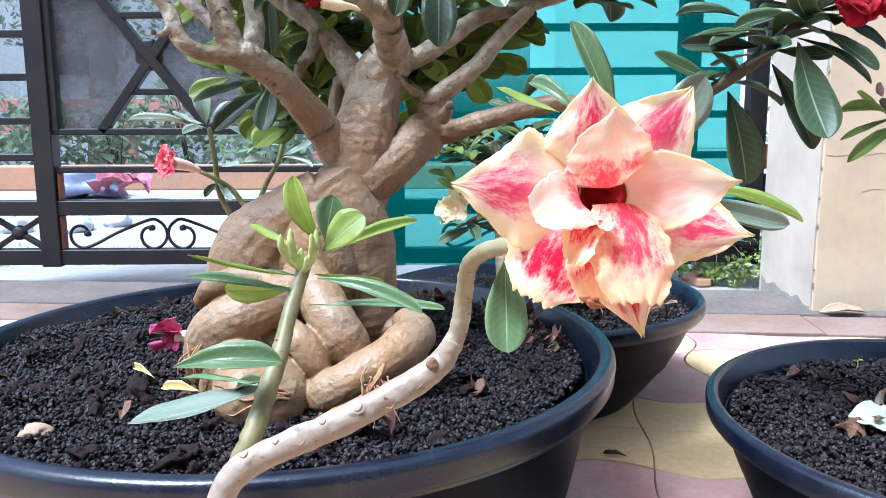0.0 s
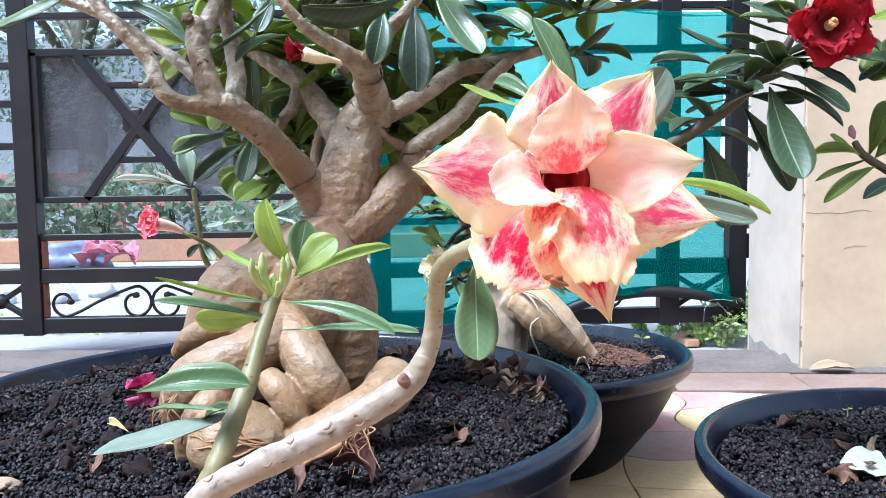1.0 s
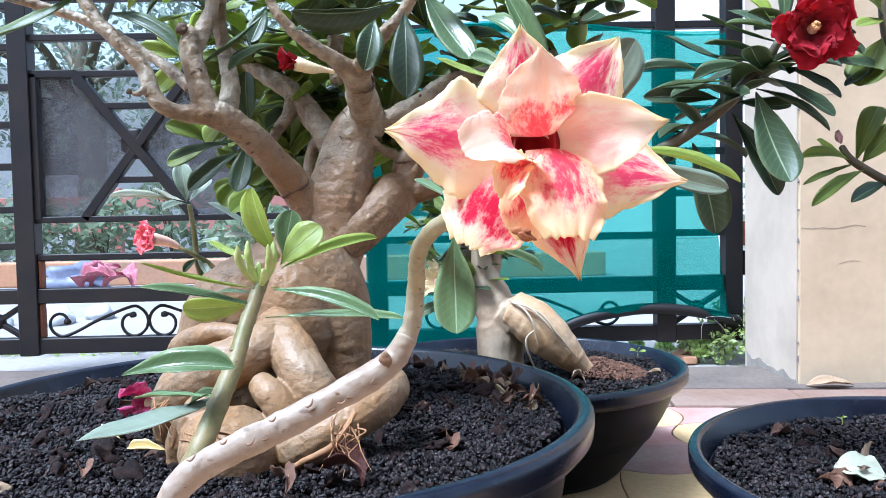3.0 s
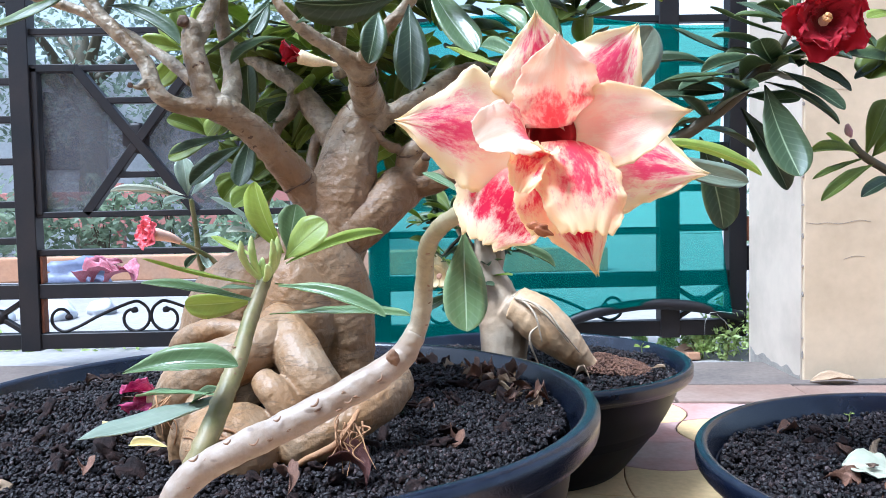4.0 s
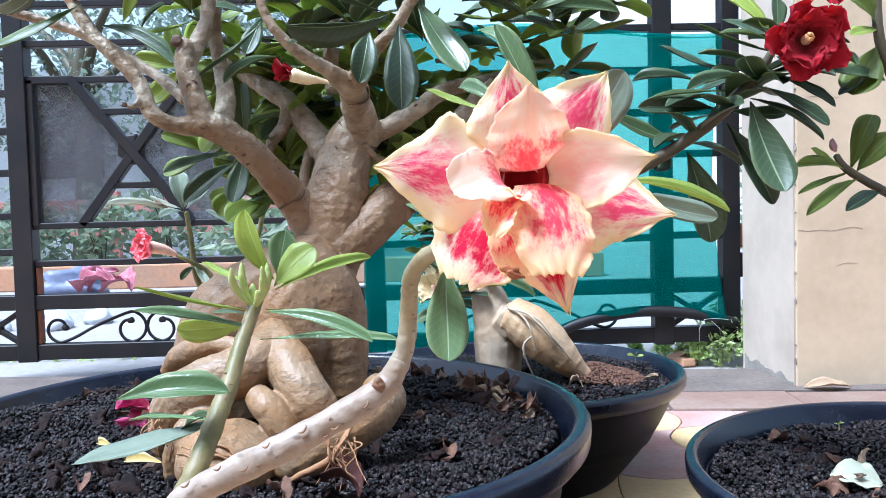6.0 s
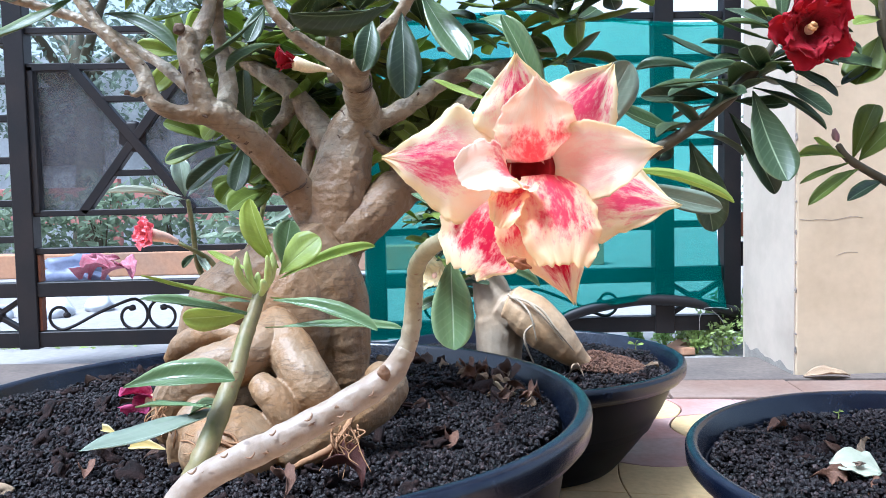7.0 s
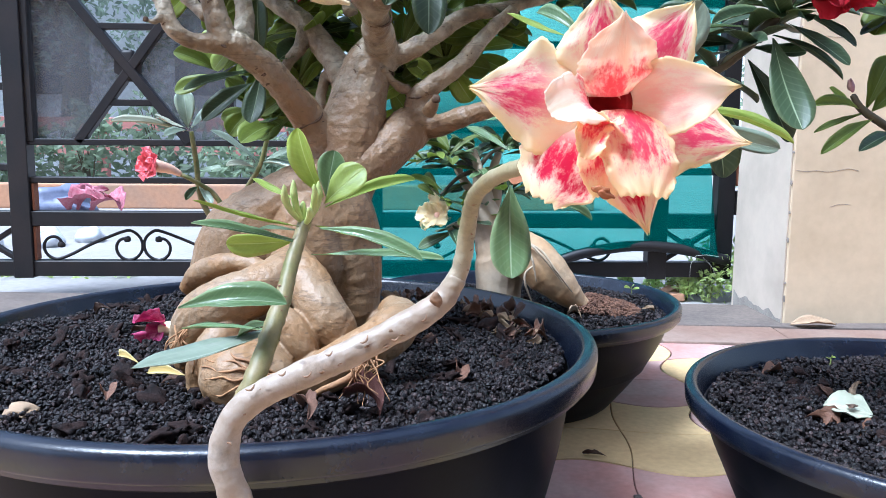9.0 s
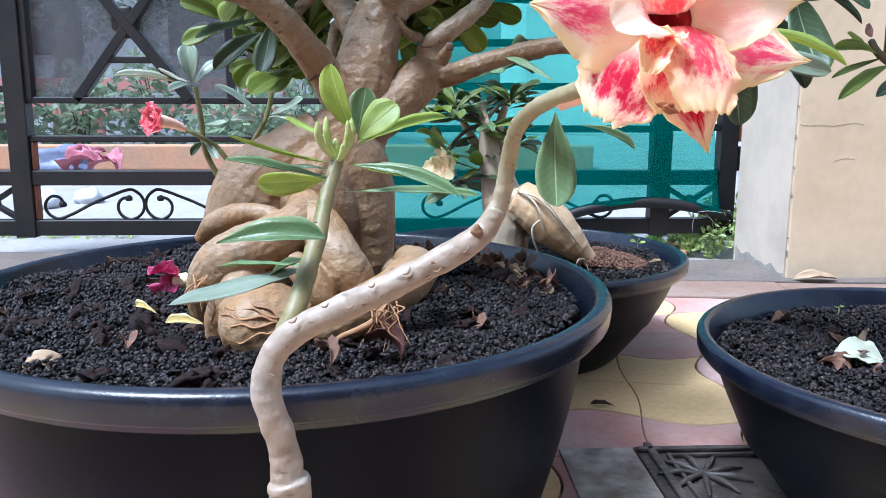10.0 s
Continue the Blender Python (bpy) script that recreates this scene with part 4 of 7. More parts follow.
leaf(tree, (-0.0032, 0.7272, 0.6227), (-0.0022, 0.6969, 0.5429), 0.03061, LEAF_DARK, (0.15, -1, 0.1))
leaf(tree, (-0.0315, 0.7474, 0.6217), (-0.0405, 0.7272, 0.5712), 0.02471, LEAF_DARK, (0.2, -1, 0.1))
leaf(tree, (0.013, 0.7474, 0.649), (0.0544, 0.707, 0.5763), 0.02945, LEAF_SHEEN, (0.3, -0.9, 0.3))
leaf(tree, (0.0635, 0.6868, 0.6066), (0.0897, 0.6565, 0.5833), 0.01955, LEAF_SHEEN, (0.0, -0.8, 0.5))
leaf(tree, (0.012, 0.7272, 0.6449), (0.0716, 0.707, 0.652), 0.01975, LEAF_SHEEN, (0.0, -0.6, 0.8))
leaf(tree, (0.1173, 0.7922, 0.6481), (0.2097, 0.7922, 0.6448), 0.02212, LEAF_MID, (0.0, -0.8, 0.5))
leaf(tree, (0.1173, 0.7922, 0.6481), (0.169, 0.7702, 0.6646), 0.0188, LEAF_MID, (0.0, -0.7, 0.6))
leaf(tree, (0.103, 0.8142, 0.6426), (0.1481, 0.7922, 0.6283), 0.01328, LEAF_DARK, (0.0, -0.7, 0.6))
leaf(tree, (-0.1839, 0.8513, 0.5225), (-0.2426, 0.8053, 0.4995), 0.0185, LEAF_MID, (0, -0.5, 0.8))
leaf(tree, (-0.1874, 0.8743, 0.5122), (-0.2368, 0.8513, 0.4708), 0.02139, LEAF_DARK, (0.1, -0.8, 0.5))
leaf(tree, (-0.1829, 0.899, 0.5249), (-0.1926, 0.8776, 0.4693), 0.02573, LEAF_DARK, (0.1, -1, 0.1))
leaf(tree, (-0.1958, 0.9632, 0.5431), (-0.1979, 0.9632, 0.6127), 0.02825, LEAF_MID, (0.1, -1, 0.1))

# tufts on the back limbs
def tuft(parent, centre, count, length, width, mats, rng, spread=1.0, lift=0.1, bow=(0, 0, 0)):
    """A rosette of leaves round the end of a shoot."""
    c = Vector(centre)
    for k in range(count):
        a = 2 * math.pi * (k + rng.random() * 0.7) / count
        d = Vector((math.cos(a) * spread, math.sin(a) * spread, lift + rng.uniform(-0.5, 0.6))) + Vector(bow)
        d.normalize()
        ln = length * rng.uniform(0.65, 1.15)
        b = c + Vector((rng.uniform(-1, 1), rng.uniform(-1, 1), rng.uniform(-1.5, 1))) * length * 0.12
        face = Vector((0, 0, 1)) + Vector((rng.uniform(-.6, .6), rng.uniform(-0.9, .2), rng.uniform(-.2, .4)))
        leaf(parent, b, b + d * ln, width * rng.uniform(0.75, 1.2), rng.choice(mats), face)


for c, n in (((-0.1665, 0.8802, 0.6844), 9), ((-0.079, 0.93, 0.7356), 8), ((-0.2325, 0.8582, 0.7141), 8), ((-0.1135, 0.9929, 0.6998), 9), ((0.0491, 0.8802, 0.7196), 9), ((0.1228, 0.8362, 0.6657), 10), ((0.1866, 0.9242, 0.6613), 10),
             ((-0.1752, 1.0242, 0.6151), 8), ((-0.1219, 1.0451, 0.5817), 8), ((-0.0498, 1.0451, 0.5368), 8), ((-0.0184, 1.0242, 0.6068), 9), ((0.0662, 0.9929, 0.6078), 9), ((0.0245, 0.9671, 0.6582), 9), ((0.1191, 0.9671, 0.6445), 10)):
    tuft(tree, c, n, 0.072, 0.028, (LEAF_DARK, LEAF_MID, LEAF_LUSH, LEAF_LUSH, LEAF_LUSH), scene_rng)
for c, n in (((0.1811, 0.9671, 0.6235), 8), ((-0.0549, 0.9467, 0.6813), 9), ((-0.1374, 0.9671, 0.6592), 9), ((-0.1955, 0.9571, 0.6382), 8), ((-0.2417, 0.9357, 0.6861), 8), ((0.1031, 0.9357, 0.6839), 9), ((0.1635, 0.9022, 0.6943), 9), ((0.0117, 0.8142, 0.7053), 8), ((-0.2875, 0.8802, 0.7152), 7), ((-0.0655, 1.0765, 0.5775), 8), ((-0.1125, 1.0869, 0.519), 7), ((0.0244, 1.066, 0.5535), 7), ((-0.1992, 1.066, 0.5409), 7), ((-0.3392, 0.7922, 0.6789), 6), ((-0.018, 0.8582, 0.6899), 7), ((0.2163, 0.8802, 0.6822), 8)):
    tuft(tree, c, n, 0.072, 0.028, (LEAF_DARK, LEAF_MID, LEAF_LUSH, LEAF_LUSH, LEAF_LUSH), scene_rng)
for c, n in (((-0.1647, 1.0242, 0.5326), 8), ((-0.1929, 1.0451, 0.4772), 7), ((-0.1323, 1.0033, 0.5796), 8), ((-0.0226, 1.0242, 0.5368), 7), ((-0.1261, 1.0451, 0.4971), 6)):
    tuft(tree, c, n, 0.074, 0.030, (LEAF_LUSH, LEAF_LUSH, LEAF_MID), scene_rng)

for k, c in enumerate(((-0.2255, 1.0200, 0.6158), (-0.2045, 1.0300, 0.5783), (-0.1861, 1.0400, 0.5506), (-0.2414, 1.0500, 0.5740), (-0.1571, 1.0300, 0.5137), (-0.1762, 1.0500, 0.4786), (-0.1397, 1.0500, 0.5794), (-0.2139, 1.0200, 0.6398), (-0.1228, 1.0200, 0.6383), (-0.0978, 1.0400, 0.6060), (-0.0326, 1.0000, 0.5582), (-0.0055, 1.0200, 0.5350), (0.0231, 1.0000, 0.5504), (-0.0491, 1.0300, 0.5223), (-0.0727, 1.0400, 0.4800), (0.0557, 1.0200, 0.5621), (0.0796, 1.0000, 0.5838), (-0.0252, 1.0200, 0.6020), (0.0174, 1.0400, 0.5970), (-0.2638, 1.0600, 0.5354), (-0.2254, 1.0600, 0.4907), (-0.2781, 1.0000, 0.6374), (-0.0650, 1.0000, 0.6408))):
    # sprays seen against the gate, leaves fanned upright
    for q in range(7):
        a = radians(-35 + 42 * q + scene_rng.uniform(-20, 20))
        d = Vector((math.cos(a), scene_rng.uniform(-0.3, 0.3), math.sin(a))) * scene_rng.uniform(0.042, 0.066)
        leaf(tree, Vector(c) + d * 0.08, Vector(c) + d, scene_rng.uniform(0.020, 0.030), scene_rng.choice((LEAF_LUSH, LEAF_LUSH, LEAF_LUSH, LEAF_LIME)), (scene_rng.uniform(-0.4, 0.4), -0.9, scene_rng.uniform(0.0, 0.6)))
# right shoot: long glossy leaves
leaf(tree, (0.3099, 0.774, 0.5818), (0.2475, 0.7857, 0.6103), 0.01865, LEAF_DARK, (0.0, -0.6, 0.8))
leaf(tree, (0.3243, 0.763, 0.5733), (0.2595, 0.7411, 0.5601), 0.01278, LEAF_DARK, (0.0, -0.5, 0.8))
leaf(tree, (0.3119, 0.7736, 0.5629), (0.2303, 0.7568, 0.5555), 0.01196, LEAF_MID, (0.0, -0.4, 0.9))
leaf(tree, (0.3011, 0.7861, 0.5485), (0.2242, 0.7792, 0.5504), 0.01875, LEAF_DARK, (0.0, -0.9, 0.2))
leaf(tree, (0.2745, 0.8123, 0.5175), (0.2087, 0.8134, 0.5453), 0.02158, LEAF_MID, (0.0, -0.8, 0.5))
leaf(tree, (0.2903, 0.7987, 0.5761), (0.2273, 0.8107, 0.5802), 0.01246, LEAF_DARK, (0.0, -0.5, 0.8))
leaf(tree, (0.3369, 0.7525, 0.5639), (0.387, 0.7316, 0.5242), 0.01865, LEAF_DARK, (0.2, -0.8, 0.5))
leaf(tree, (0.3275, 0.763, 0.5545), (0.3923, 0.7525, 0.5127), 0.01471, LEAF_DARK, (0.2, -0.6, 0.7))
leaf(tree, (0.3233, 0.7525, 0.5503), (0.3421, 0.7212, 0.4647), 0.03678, LEAF_DARK, (0.1, -1, 0.1))
leaf(tree, (0.3089, 0.7741, 0.5327), (0.3494, 0.763, 0.4532), 0.02451, LEAF_DARK, (-0.2, -0.9, 0.1))
leaf(tree, (0.3473, 0.7525, 0.5754), (0.409, 0.763, 0.5451), 0.01786, LEAF_DARK, (0.2, -0.7, 0.6))
leaf(tree, (0.2824, 0.8107, 0.5079), (0.3041, 0.8065, 0.4165), 0.03717, LEAF_DARK, (0.0, -1, 0.0))
leaf(tree, (0.2665, 0.8244, 0.5156), (0.2495, 0.8065, 0.4893), 0.02282, LEAF_DARK, (0.0, -1, 0.2))
leaf(tree, (0.3452, 0.7525, 0.6047), (0.306, 0.7747, 0.6531), 0.01494, LEAF_LIME, (0.3, -0.7, 0.5))
leaf(tree, (0.3484, 0.7525, 0.611), (0.3578, 0.7734, 0.6507), 0.01704, LEAF_MID, (0.2, -0.9, 0.3))
leaf(tree, (0.3473, 0.7525, 0.6036), (0.2952, 0.7558, 0.6138), 0.01056, LEAF_MID, (0.0, -0.4, 0.9))
leaf(tree, (0.3505, 0.7525, 0.5942), (0.2814, 0.7793, 0.628), 0.008588, LEAF_MID, (0.0, -0.4, 0.9))
leaf(tree, (0.3296, 0.763, 0.5765), (0.2903, 0.7672, 0.5803), 0.009642, LEAF_MID, (0.0, -0.3, 0.9))
leaf(tree, (0.364, 0.7525, 0.5807), (0.4623, 0.7734, 0.5702), 0.02131, LEAF_MID, (0.0, -0.6, 0.7))

for c, n in (((0.3363, 0.7719, 0.576), 9), ((0.3153, 0.7824, 0.554), 7), ((0.3647, 0.7614, 0.6012), 8), ((0.2859, 0.8034, 0.5193), 5)):
    tuft(tree, c, n, 0.066, 0.024, (LEAF_DARK, LEAF_DARK, LEAF_MID), scene_rng, bow=(0, -0.15, -0.1))

# ---- blooms ----
def double_bloom(parent, centre, facing, radius, mats, label, seed, layers=2):
    """A double bloom: rings of ruffled petals round a throat."""
    rng = random.Random(seed)
    c, f = Vector(centre), Vector(facing).normalized()
    x = f.cross(Vector((0, 0, 1))).normalized()
    y = x.cross(f)
    bm = bmesh.new()
    tube(bm, [c - f * radius * 0.9, c - f * radius * 0.5, c - f * radius * 0.12], [radius * 0.10, radius * 0.16, radius * 0.22], 4, 10, 0.05, seed)
    bloom = part("bloom", bm, TUBE, parent, label)
    for ring in range(layers):
        n = 5 if ring == 0 else 6
        for k in range(n):
            a = 2 * math.pi * (k + 0.5 * ring) / n + rng.uniform(-0.15, 0.15)
            d = x * math.cos(a) + y * math.sin(a)
            r = radius * (1 - 0.3 * ring) * rng.uniform(0.9, 1.08)
            lift = 0.25 + 0.35 * ring
            b = c - f * radius * 0.15 + d * radius * 0.08
            petal(bloom, b, c + d * r + f * r * lift, radius * 0.95 * (1 - 0.2 * ring), rng.choice(mats), f, 0.08, 0.2, rng.uniform(-0.3, 0.3), 0.95, rng.random() * 9, "round")
    return bloom


red = double_bloom(tree, (0.333, 0.66, 0.588), (-0.15, -0.9, -0.1), 0.034, (PETAL_RED,), "dark red double desert rose bloom", 5, 2)
bm = bmesh.new()
for q in range(7):
    blob(bm, Vector((0.33, 0.65, 0.588)) + Vector((0.0022 * math.cos(q * 0.9), -0.001 * (q % 3), 0.0022 * math.sin(q * 0.9))), (0.0019, 0.0024, 0.0017), (20 * math.sin(q), 0, 20 * math.cos(q)), 0.3, q)
part("stamens", bm, STAMEN, red, "pale gold centre")
double_bloom(tree, (0.37, 0.7, 0.649), (0.1, -0.8, 0.3), 0.034, (PETAL_RED, PETAL_MAGENTA), "red double desert rose bloom, half hidden", 6, 2)
double_bloom(tree, (-0.298, 0.72, 0.663), (0, -0.7, 0.5), 0.022, (PETAL_RED,), "small dark red bloom at the end of a limb", 8, 2)
bm = bmesh.new()
tube(bm, [(-0.083, 0.865, 0.594), (-0.094, 0.86, 0.596), (-0.105, 0.85, 0.596), (-0.119, 0.845, 0.6)], [0.0022, 0.0034, 0.0062, 0.0078], 5, 12, 0.05, 2)
bud = part("bud", bm, TUBE_PALE, tree, "closing red bud with a pale tube")
for k in range(5):
    petal(bud, (-0.118, 0.845, 0.6), Vector((-0.134, 0.84, 0.604)) + Vector((0, 0.012 * math.cos(k * 1.26), 0.014 * math.sin(k * 1.26))), 0.018, PETAL_RED, (0, -math.cos(k * 1.26), -math.sin(k * 1.26)), 0.1, 0.3, 0, 0.4, k, "round")

# ---- the front plant with its big bloom ----
front = thing("flowering_shoot", (-0.10, 0.335, 0.0), "pale curved desert rose shoot rising in front of the planter", "plant")
bm = bmesh.new()
tube(bm, [(-0.10, 0.335, 0.0), (-0.10, 0.335, 0.06), (-0.091, 0.335, 0.222), (-0.09, 0.333, 0.244), (-0.089, 0.332, 0.265)], [0.035, 0.026, 0.009506, 0.009506, 0.009737], 6, 20, 0.05, 1)
tube(bm, [(-0.089, 0.332, 0.264), (-0.09, 0.332, 0.268)], [0.01043, 0.0102], 3, 20, 0.12, 2)
tube(bm, [(-0.09, 0.332, 0.267), (-0.092, 0.331, 0.287), (-0.098, 0.33, 0.309), (-0.095, 0.33, 0.328), (-0.082, 0.328, 0.341), (-0.061, 0.325, 0.352), (-0.039, 0.322, 0.363), (-0.017, 0.325, 0.374), (-0.002, 0.33, 0.383), (0.005, 0.33, 0.394)],
     [0.008296, 0.006913, 0.006913, 0.006222, 0.006222, 0.006128, 0.006033, 0.00581, 0.005531, 0.004378], 8, 18, 0.12, 3)
stem = part("stem", bm, OLIVE, front, "pale barky stem with leaf scars")
fused(stem, 0.0007, 2, ((0.012, 0.0009), (0.004, 0.0003)))
bm = bmesh.new()
tube(bm, [(-0.005, 0.33, 0.378), (0.002, 0.33, 0.389), (0.007, 0.33, 0.4), (0.009, 0.325, 0.416), (0.011, 0.31, 0.431), (0.018, 0.29, 0.44), (0.03, 0.268, 0.446)], [0.0039, 0.0043, 0.0040, 0.0036, 0.0034, 0.0032, 0.0030], 8, 18, 0.16, 8)
part("upper_stem", bm, OLIVE, front, "olive green upper stem with scars")

bm = bmesh.new()
tube(bm, [(-0.092, 0.338, 0.332), (-0.086, 0.345, 0.346), (-0.082, 0.36, 0.361), (-0.078, 0.375, 0.376), (-0.076, 0.388, 0.39), (-0.073, 0.398, 0.402), (-0.07, 0.405, 0.413)],
     [0.0052, 0.0049, 0.0047, 0.0043, 0.0039, 0.0036, 0.0034], 8, 16, 0.14, 5)
part("side_shoot", bm, GREENSTEM, front, "green side shoot")

# leaf scars on the stems
def scars(parent, line, radius, count, seed):
    rng = random.Random(seed)
    pts = spline(line, [radius] * len(line), 12)
    for k in range(count):
        p, r = pts[int((k + rng.random()) / count * (len(pts) - 2))]
        n = Vector((rng.uniform(-0.9, 0.9), -1, rng.uniform(-0.7, 0.7))).normalized()
        bm = bmesh.new()
        blob(bm, (0, 0, 0), (r * 0.20, r * 0.05, r * 0.08), (0, 0, 0), 0.8, k)
        ob = part("scar", bm, SCAR, None)
        under(ob, parent, Matrix.Translation(p + n * r * 0.96) @ n.to_track_quat("-Y", "Z").to_matrix().to_4x4() @ pose(0, 0, 0, 0, rng.uniform(-40, 40), 0))


scars(front, [(-0.098, 0.33, 0.309), (-0.082, 0.328, 0.341), (-0.039, 0.322, 0.363), (-0.017, 0.325, 0.374)], 0.006128, 13, 1)
scars(front, [(-0.002, 0.33, 0.383), (0.007, 0.33, 0.396), (0.009, 0.325, 0.416), (0.011, 0.31, 0.431)], 0.0037, 16, 2)
scars(front, [(-0.092, 0.338, 0.332), (-0.082, 0.36, 0.361), (-0.076, 0.388, 0.39)], 0.0044, 18, 3)

def stem_mark(p, wide, tilt):
    """A short brown crescent where a leaf once sat."""
    c, u = Vector(p), Vector((math.cos(tilt), 0, math.sin(tilt)))
    v = Vector((-u.z, 0, u.x))
    bm = bmesh.new()
    tube(bm, [c + u * wide * h - v * wide * 0.55 * (1 - h * h) + Vector((0, 0.0009 * h * h, 0)) for h in (-1, -0.6, 0, 0.6, 1)], [0.0002, 0.0004, 0.0005, 0.0004, 0.0002], 4, 6, 0.3, 1)
    part("scar", bm, SCAR, front)


for p, wide, tilt in (((-0.0592, 0.3165, 0.3545), 0.0022, 0.5), ((-0.0349, 0.3155, 0.3698), 0.0022, 0.8), ((-0.0842, 0.3205, 0.3474), 0.0022, 0.5), ((-0.0876, 0.3235, 0.3354), 0.0018, 0.3), ((-0.0099, 0.3205, 0.3778), 0.002, 0.9), ((-0.0056, 0.3250, 0.3846), 0.002, 0.6), ((-0.0218, 0.3160, 0.3700), 0.0016, 0.4), ((-0.0497, 0.3158, 0.3637), 0.0016, 0.5), ((-0.0697, 0.3165, 0.3548), 0.0016, 0.4)):
    stem_mark(p, wide, tilt)
bm = bmesh.new()
tube(bm, [(-0.0038, 0.3270, 0.3826), (-0.0043, 0.3250, 0.3854), (-0.0046, 0.3240, 0.3879)], [0.0030, 0.0026, 0.0014], 5, 10, 0.3, 3)
part("stub", bm, SCAR, front, "red-brown dried twig stub")
leaf(front, (-0.0613, 0.4050, 0.4232), (-0.0729, 0.3980, 0.4585), 0.0157, LEAF_LIME, (-0.5, -0.8, 0.3), 0)
leaf(front, (-0.0608, 0.4150, 0.4225), (-0.0559, 0.4150, 0.4471), 0.0145, LEAF_SHEEN, (0.0, -0.9, 0.4), 3)
leaf(front, (-0.0602, 0.4000, 0.4200), (-0.0393, 0.4020, 0.4384), 0.0186, LEAF_LIME, (-0.3, -0.9, 0.5), 3)
leaf(front, (-0.0603, 0.4050, 0.4180), (-0.0135, 0.4300, 0.4312), 0.0079, LEAF_LIME, (0.0, -0.75, 0.6), 0)
leaf(front, (-0.0766, 0.4100, 0.4217), (-0.0995, 0.4150, 0.4321), 0.0060, LEAF_LIME, (0.1, -0.6, 0.8), 1)
leaf(front, (-0.0726, 0.3950, 0.4089), (-0.1192, 0.3720, 0.4236), 0.0049, LEAF_LIME, (0.0, -0.5, 0.85), 1)
leaf(front, (-0.0723, 0.3950, 0.4005), (-0.1225, 0.3780, 0.4120), 0.0074, LEAF_SHEEN, (-0.1, -0.55, 0.8), 3)
leaf(front, (-0.0765, 0.4100, 0.3997), (-0.1153, 0.4200, 0.3965), 0.0140, LEAF_LIME, (0.0, -0.9, -0.35), 3)
leaf(front, (-0.0775, 0.4200, 0.4040), (-0.0997, 0.4300, 0.4038), 0.0042, LEAF_MID, (0.0, -0.5, 0.9), 3)
leaf(front, (-0.0648, 0.4000, 0.4088), (-0.0298, 0.4100, 0.4017), 0.0056, LEAF_LIME, (0.0, -0.5, 0.85), 1)
leaf(front, (-0.0617, 0.3920, 0.4083), (-0.0099, 0.3750, 0.3944), 0.0100, LEAF_SHEEN, (0.15, -0.65, 0.75), 0)
leaf(front, (-0.0664, 0.3920, 0.3946), (0.0012, 0.3880, 0.3931), 0.0061, LEAF_SHEEN, (0.0, -0.5, 0.9), 3)
leaf(front, (-0.1225, 0.352, 0.3755), (-0.0725, 0.352, 0.3775), 0.0155, LEAF_SHEEN, (-0.1, -0.75, 0.65), 2)
leaf(front, (-0.080, 0.375, 0.361), (-0.153, 0.374, 0.3405), 0.0200, LEAF_PALE_SHEEN, (-0.25, -0.42, 0.95), 1)
leaf(front, (-0.084, 0.365, 0.362), (-0.135, 0.4, 0.354), 0.004246, LEAF_SHEEN, (0.0, -0.4, 0.9))
leaf(front, (-0.08, 0.365, 0.365), (-0.103, 0.385, 0.353), 0.006899, LEAF_MID, (0.0, -0.6, 0.8))
leaf(front, (0.024, 0.3, 0.436), (0.024, 0.292, 0.4), 0.01612, LEAF_SHEEN, (0.1, -1, 0.25))
leaf(front, (0.037, 0.31, 0.431), (0.059, 0.31, 0.421), 0.005628, LEAF_SHEEN, (0.1, -0.7, 0.6))
leaf(front, (0.026, 0.32, 0.449), (0.009, 0.34, 0.459), 0.004609, LEAF_SHEEN, (0.2, -0.8, 0.5))
leaf(front, (0.057, 0.265, 0.481), (0.042, 0.27, 0.518), 0.008296, LEAF_SHEEN, (0.2, -0.9, 0.3))
leaf(front, (0.038, 0.265, 0.489), (0.018, 0.27, 0.497), 0.005279, LEAF_LIME, (0.0, -0.6, 0.8))
leaf(front, (0.044, 0.265, 0.488), (0.03, 0.28, 0.499), 0.005656, LEAF_SHEEN, (0.0, -0.7, 0.6))
leaf(front, (0.066, 0.262, 0.471), (0.083, 0.26, 0.5), 0.01427, LEAF_PALE_SHEEN, (0.2, -0.9, 0.3))
leaf(front, (0.079, 0.262, 0.465), (0.118, 0.262, 0.453), 0.006221, LEAF_LIME, (0.1, -0.6, 0.8))
leaf(front, (0.081, 0.268, 0.461), (0.117, 0.27, 0.451), 0.007919, LEAF_PALE_SHEEN, (0.1, -0.8, 0.3))
# tip buds of the side shoot
for k, (x, y, z) in enumerate(((-0.0794, 0.3920, 0.4302), (-0.0755, 0.3980, 0.4323), (-0.0716, 0.4040, 0.4212), (-0.0642, 0.3920, 0.4305), (-0.0627, 0.3980, 0.4317), (-0.0750, 0.4040, 0.4205), (-0.0670, 0.3920, 0.4186))):
    bm = bmesh.new()
    root = Vector((-0.0707, 0.4020, 0.4091))
    tip = Vector((x, y, z))
    out = Vector(((x - root.x) * 0.45, -0.001, 0))
    tube(bm, [root, root.lerp(tip, 0.35) + out * 0.8, root.lerp(tip, 0.68) + out * 0.7, root.lerp(tip, 0.9) + out * 0.2, tip], [0.0012, 0.0017, 0.0020, 0.0013, 0.0004], 6, 10, 0.16, k)
    part("bud", bm, YOUNG, front, "tight pale green bud")

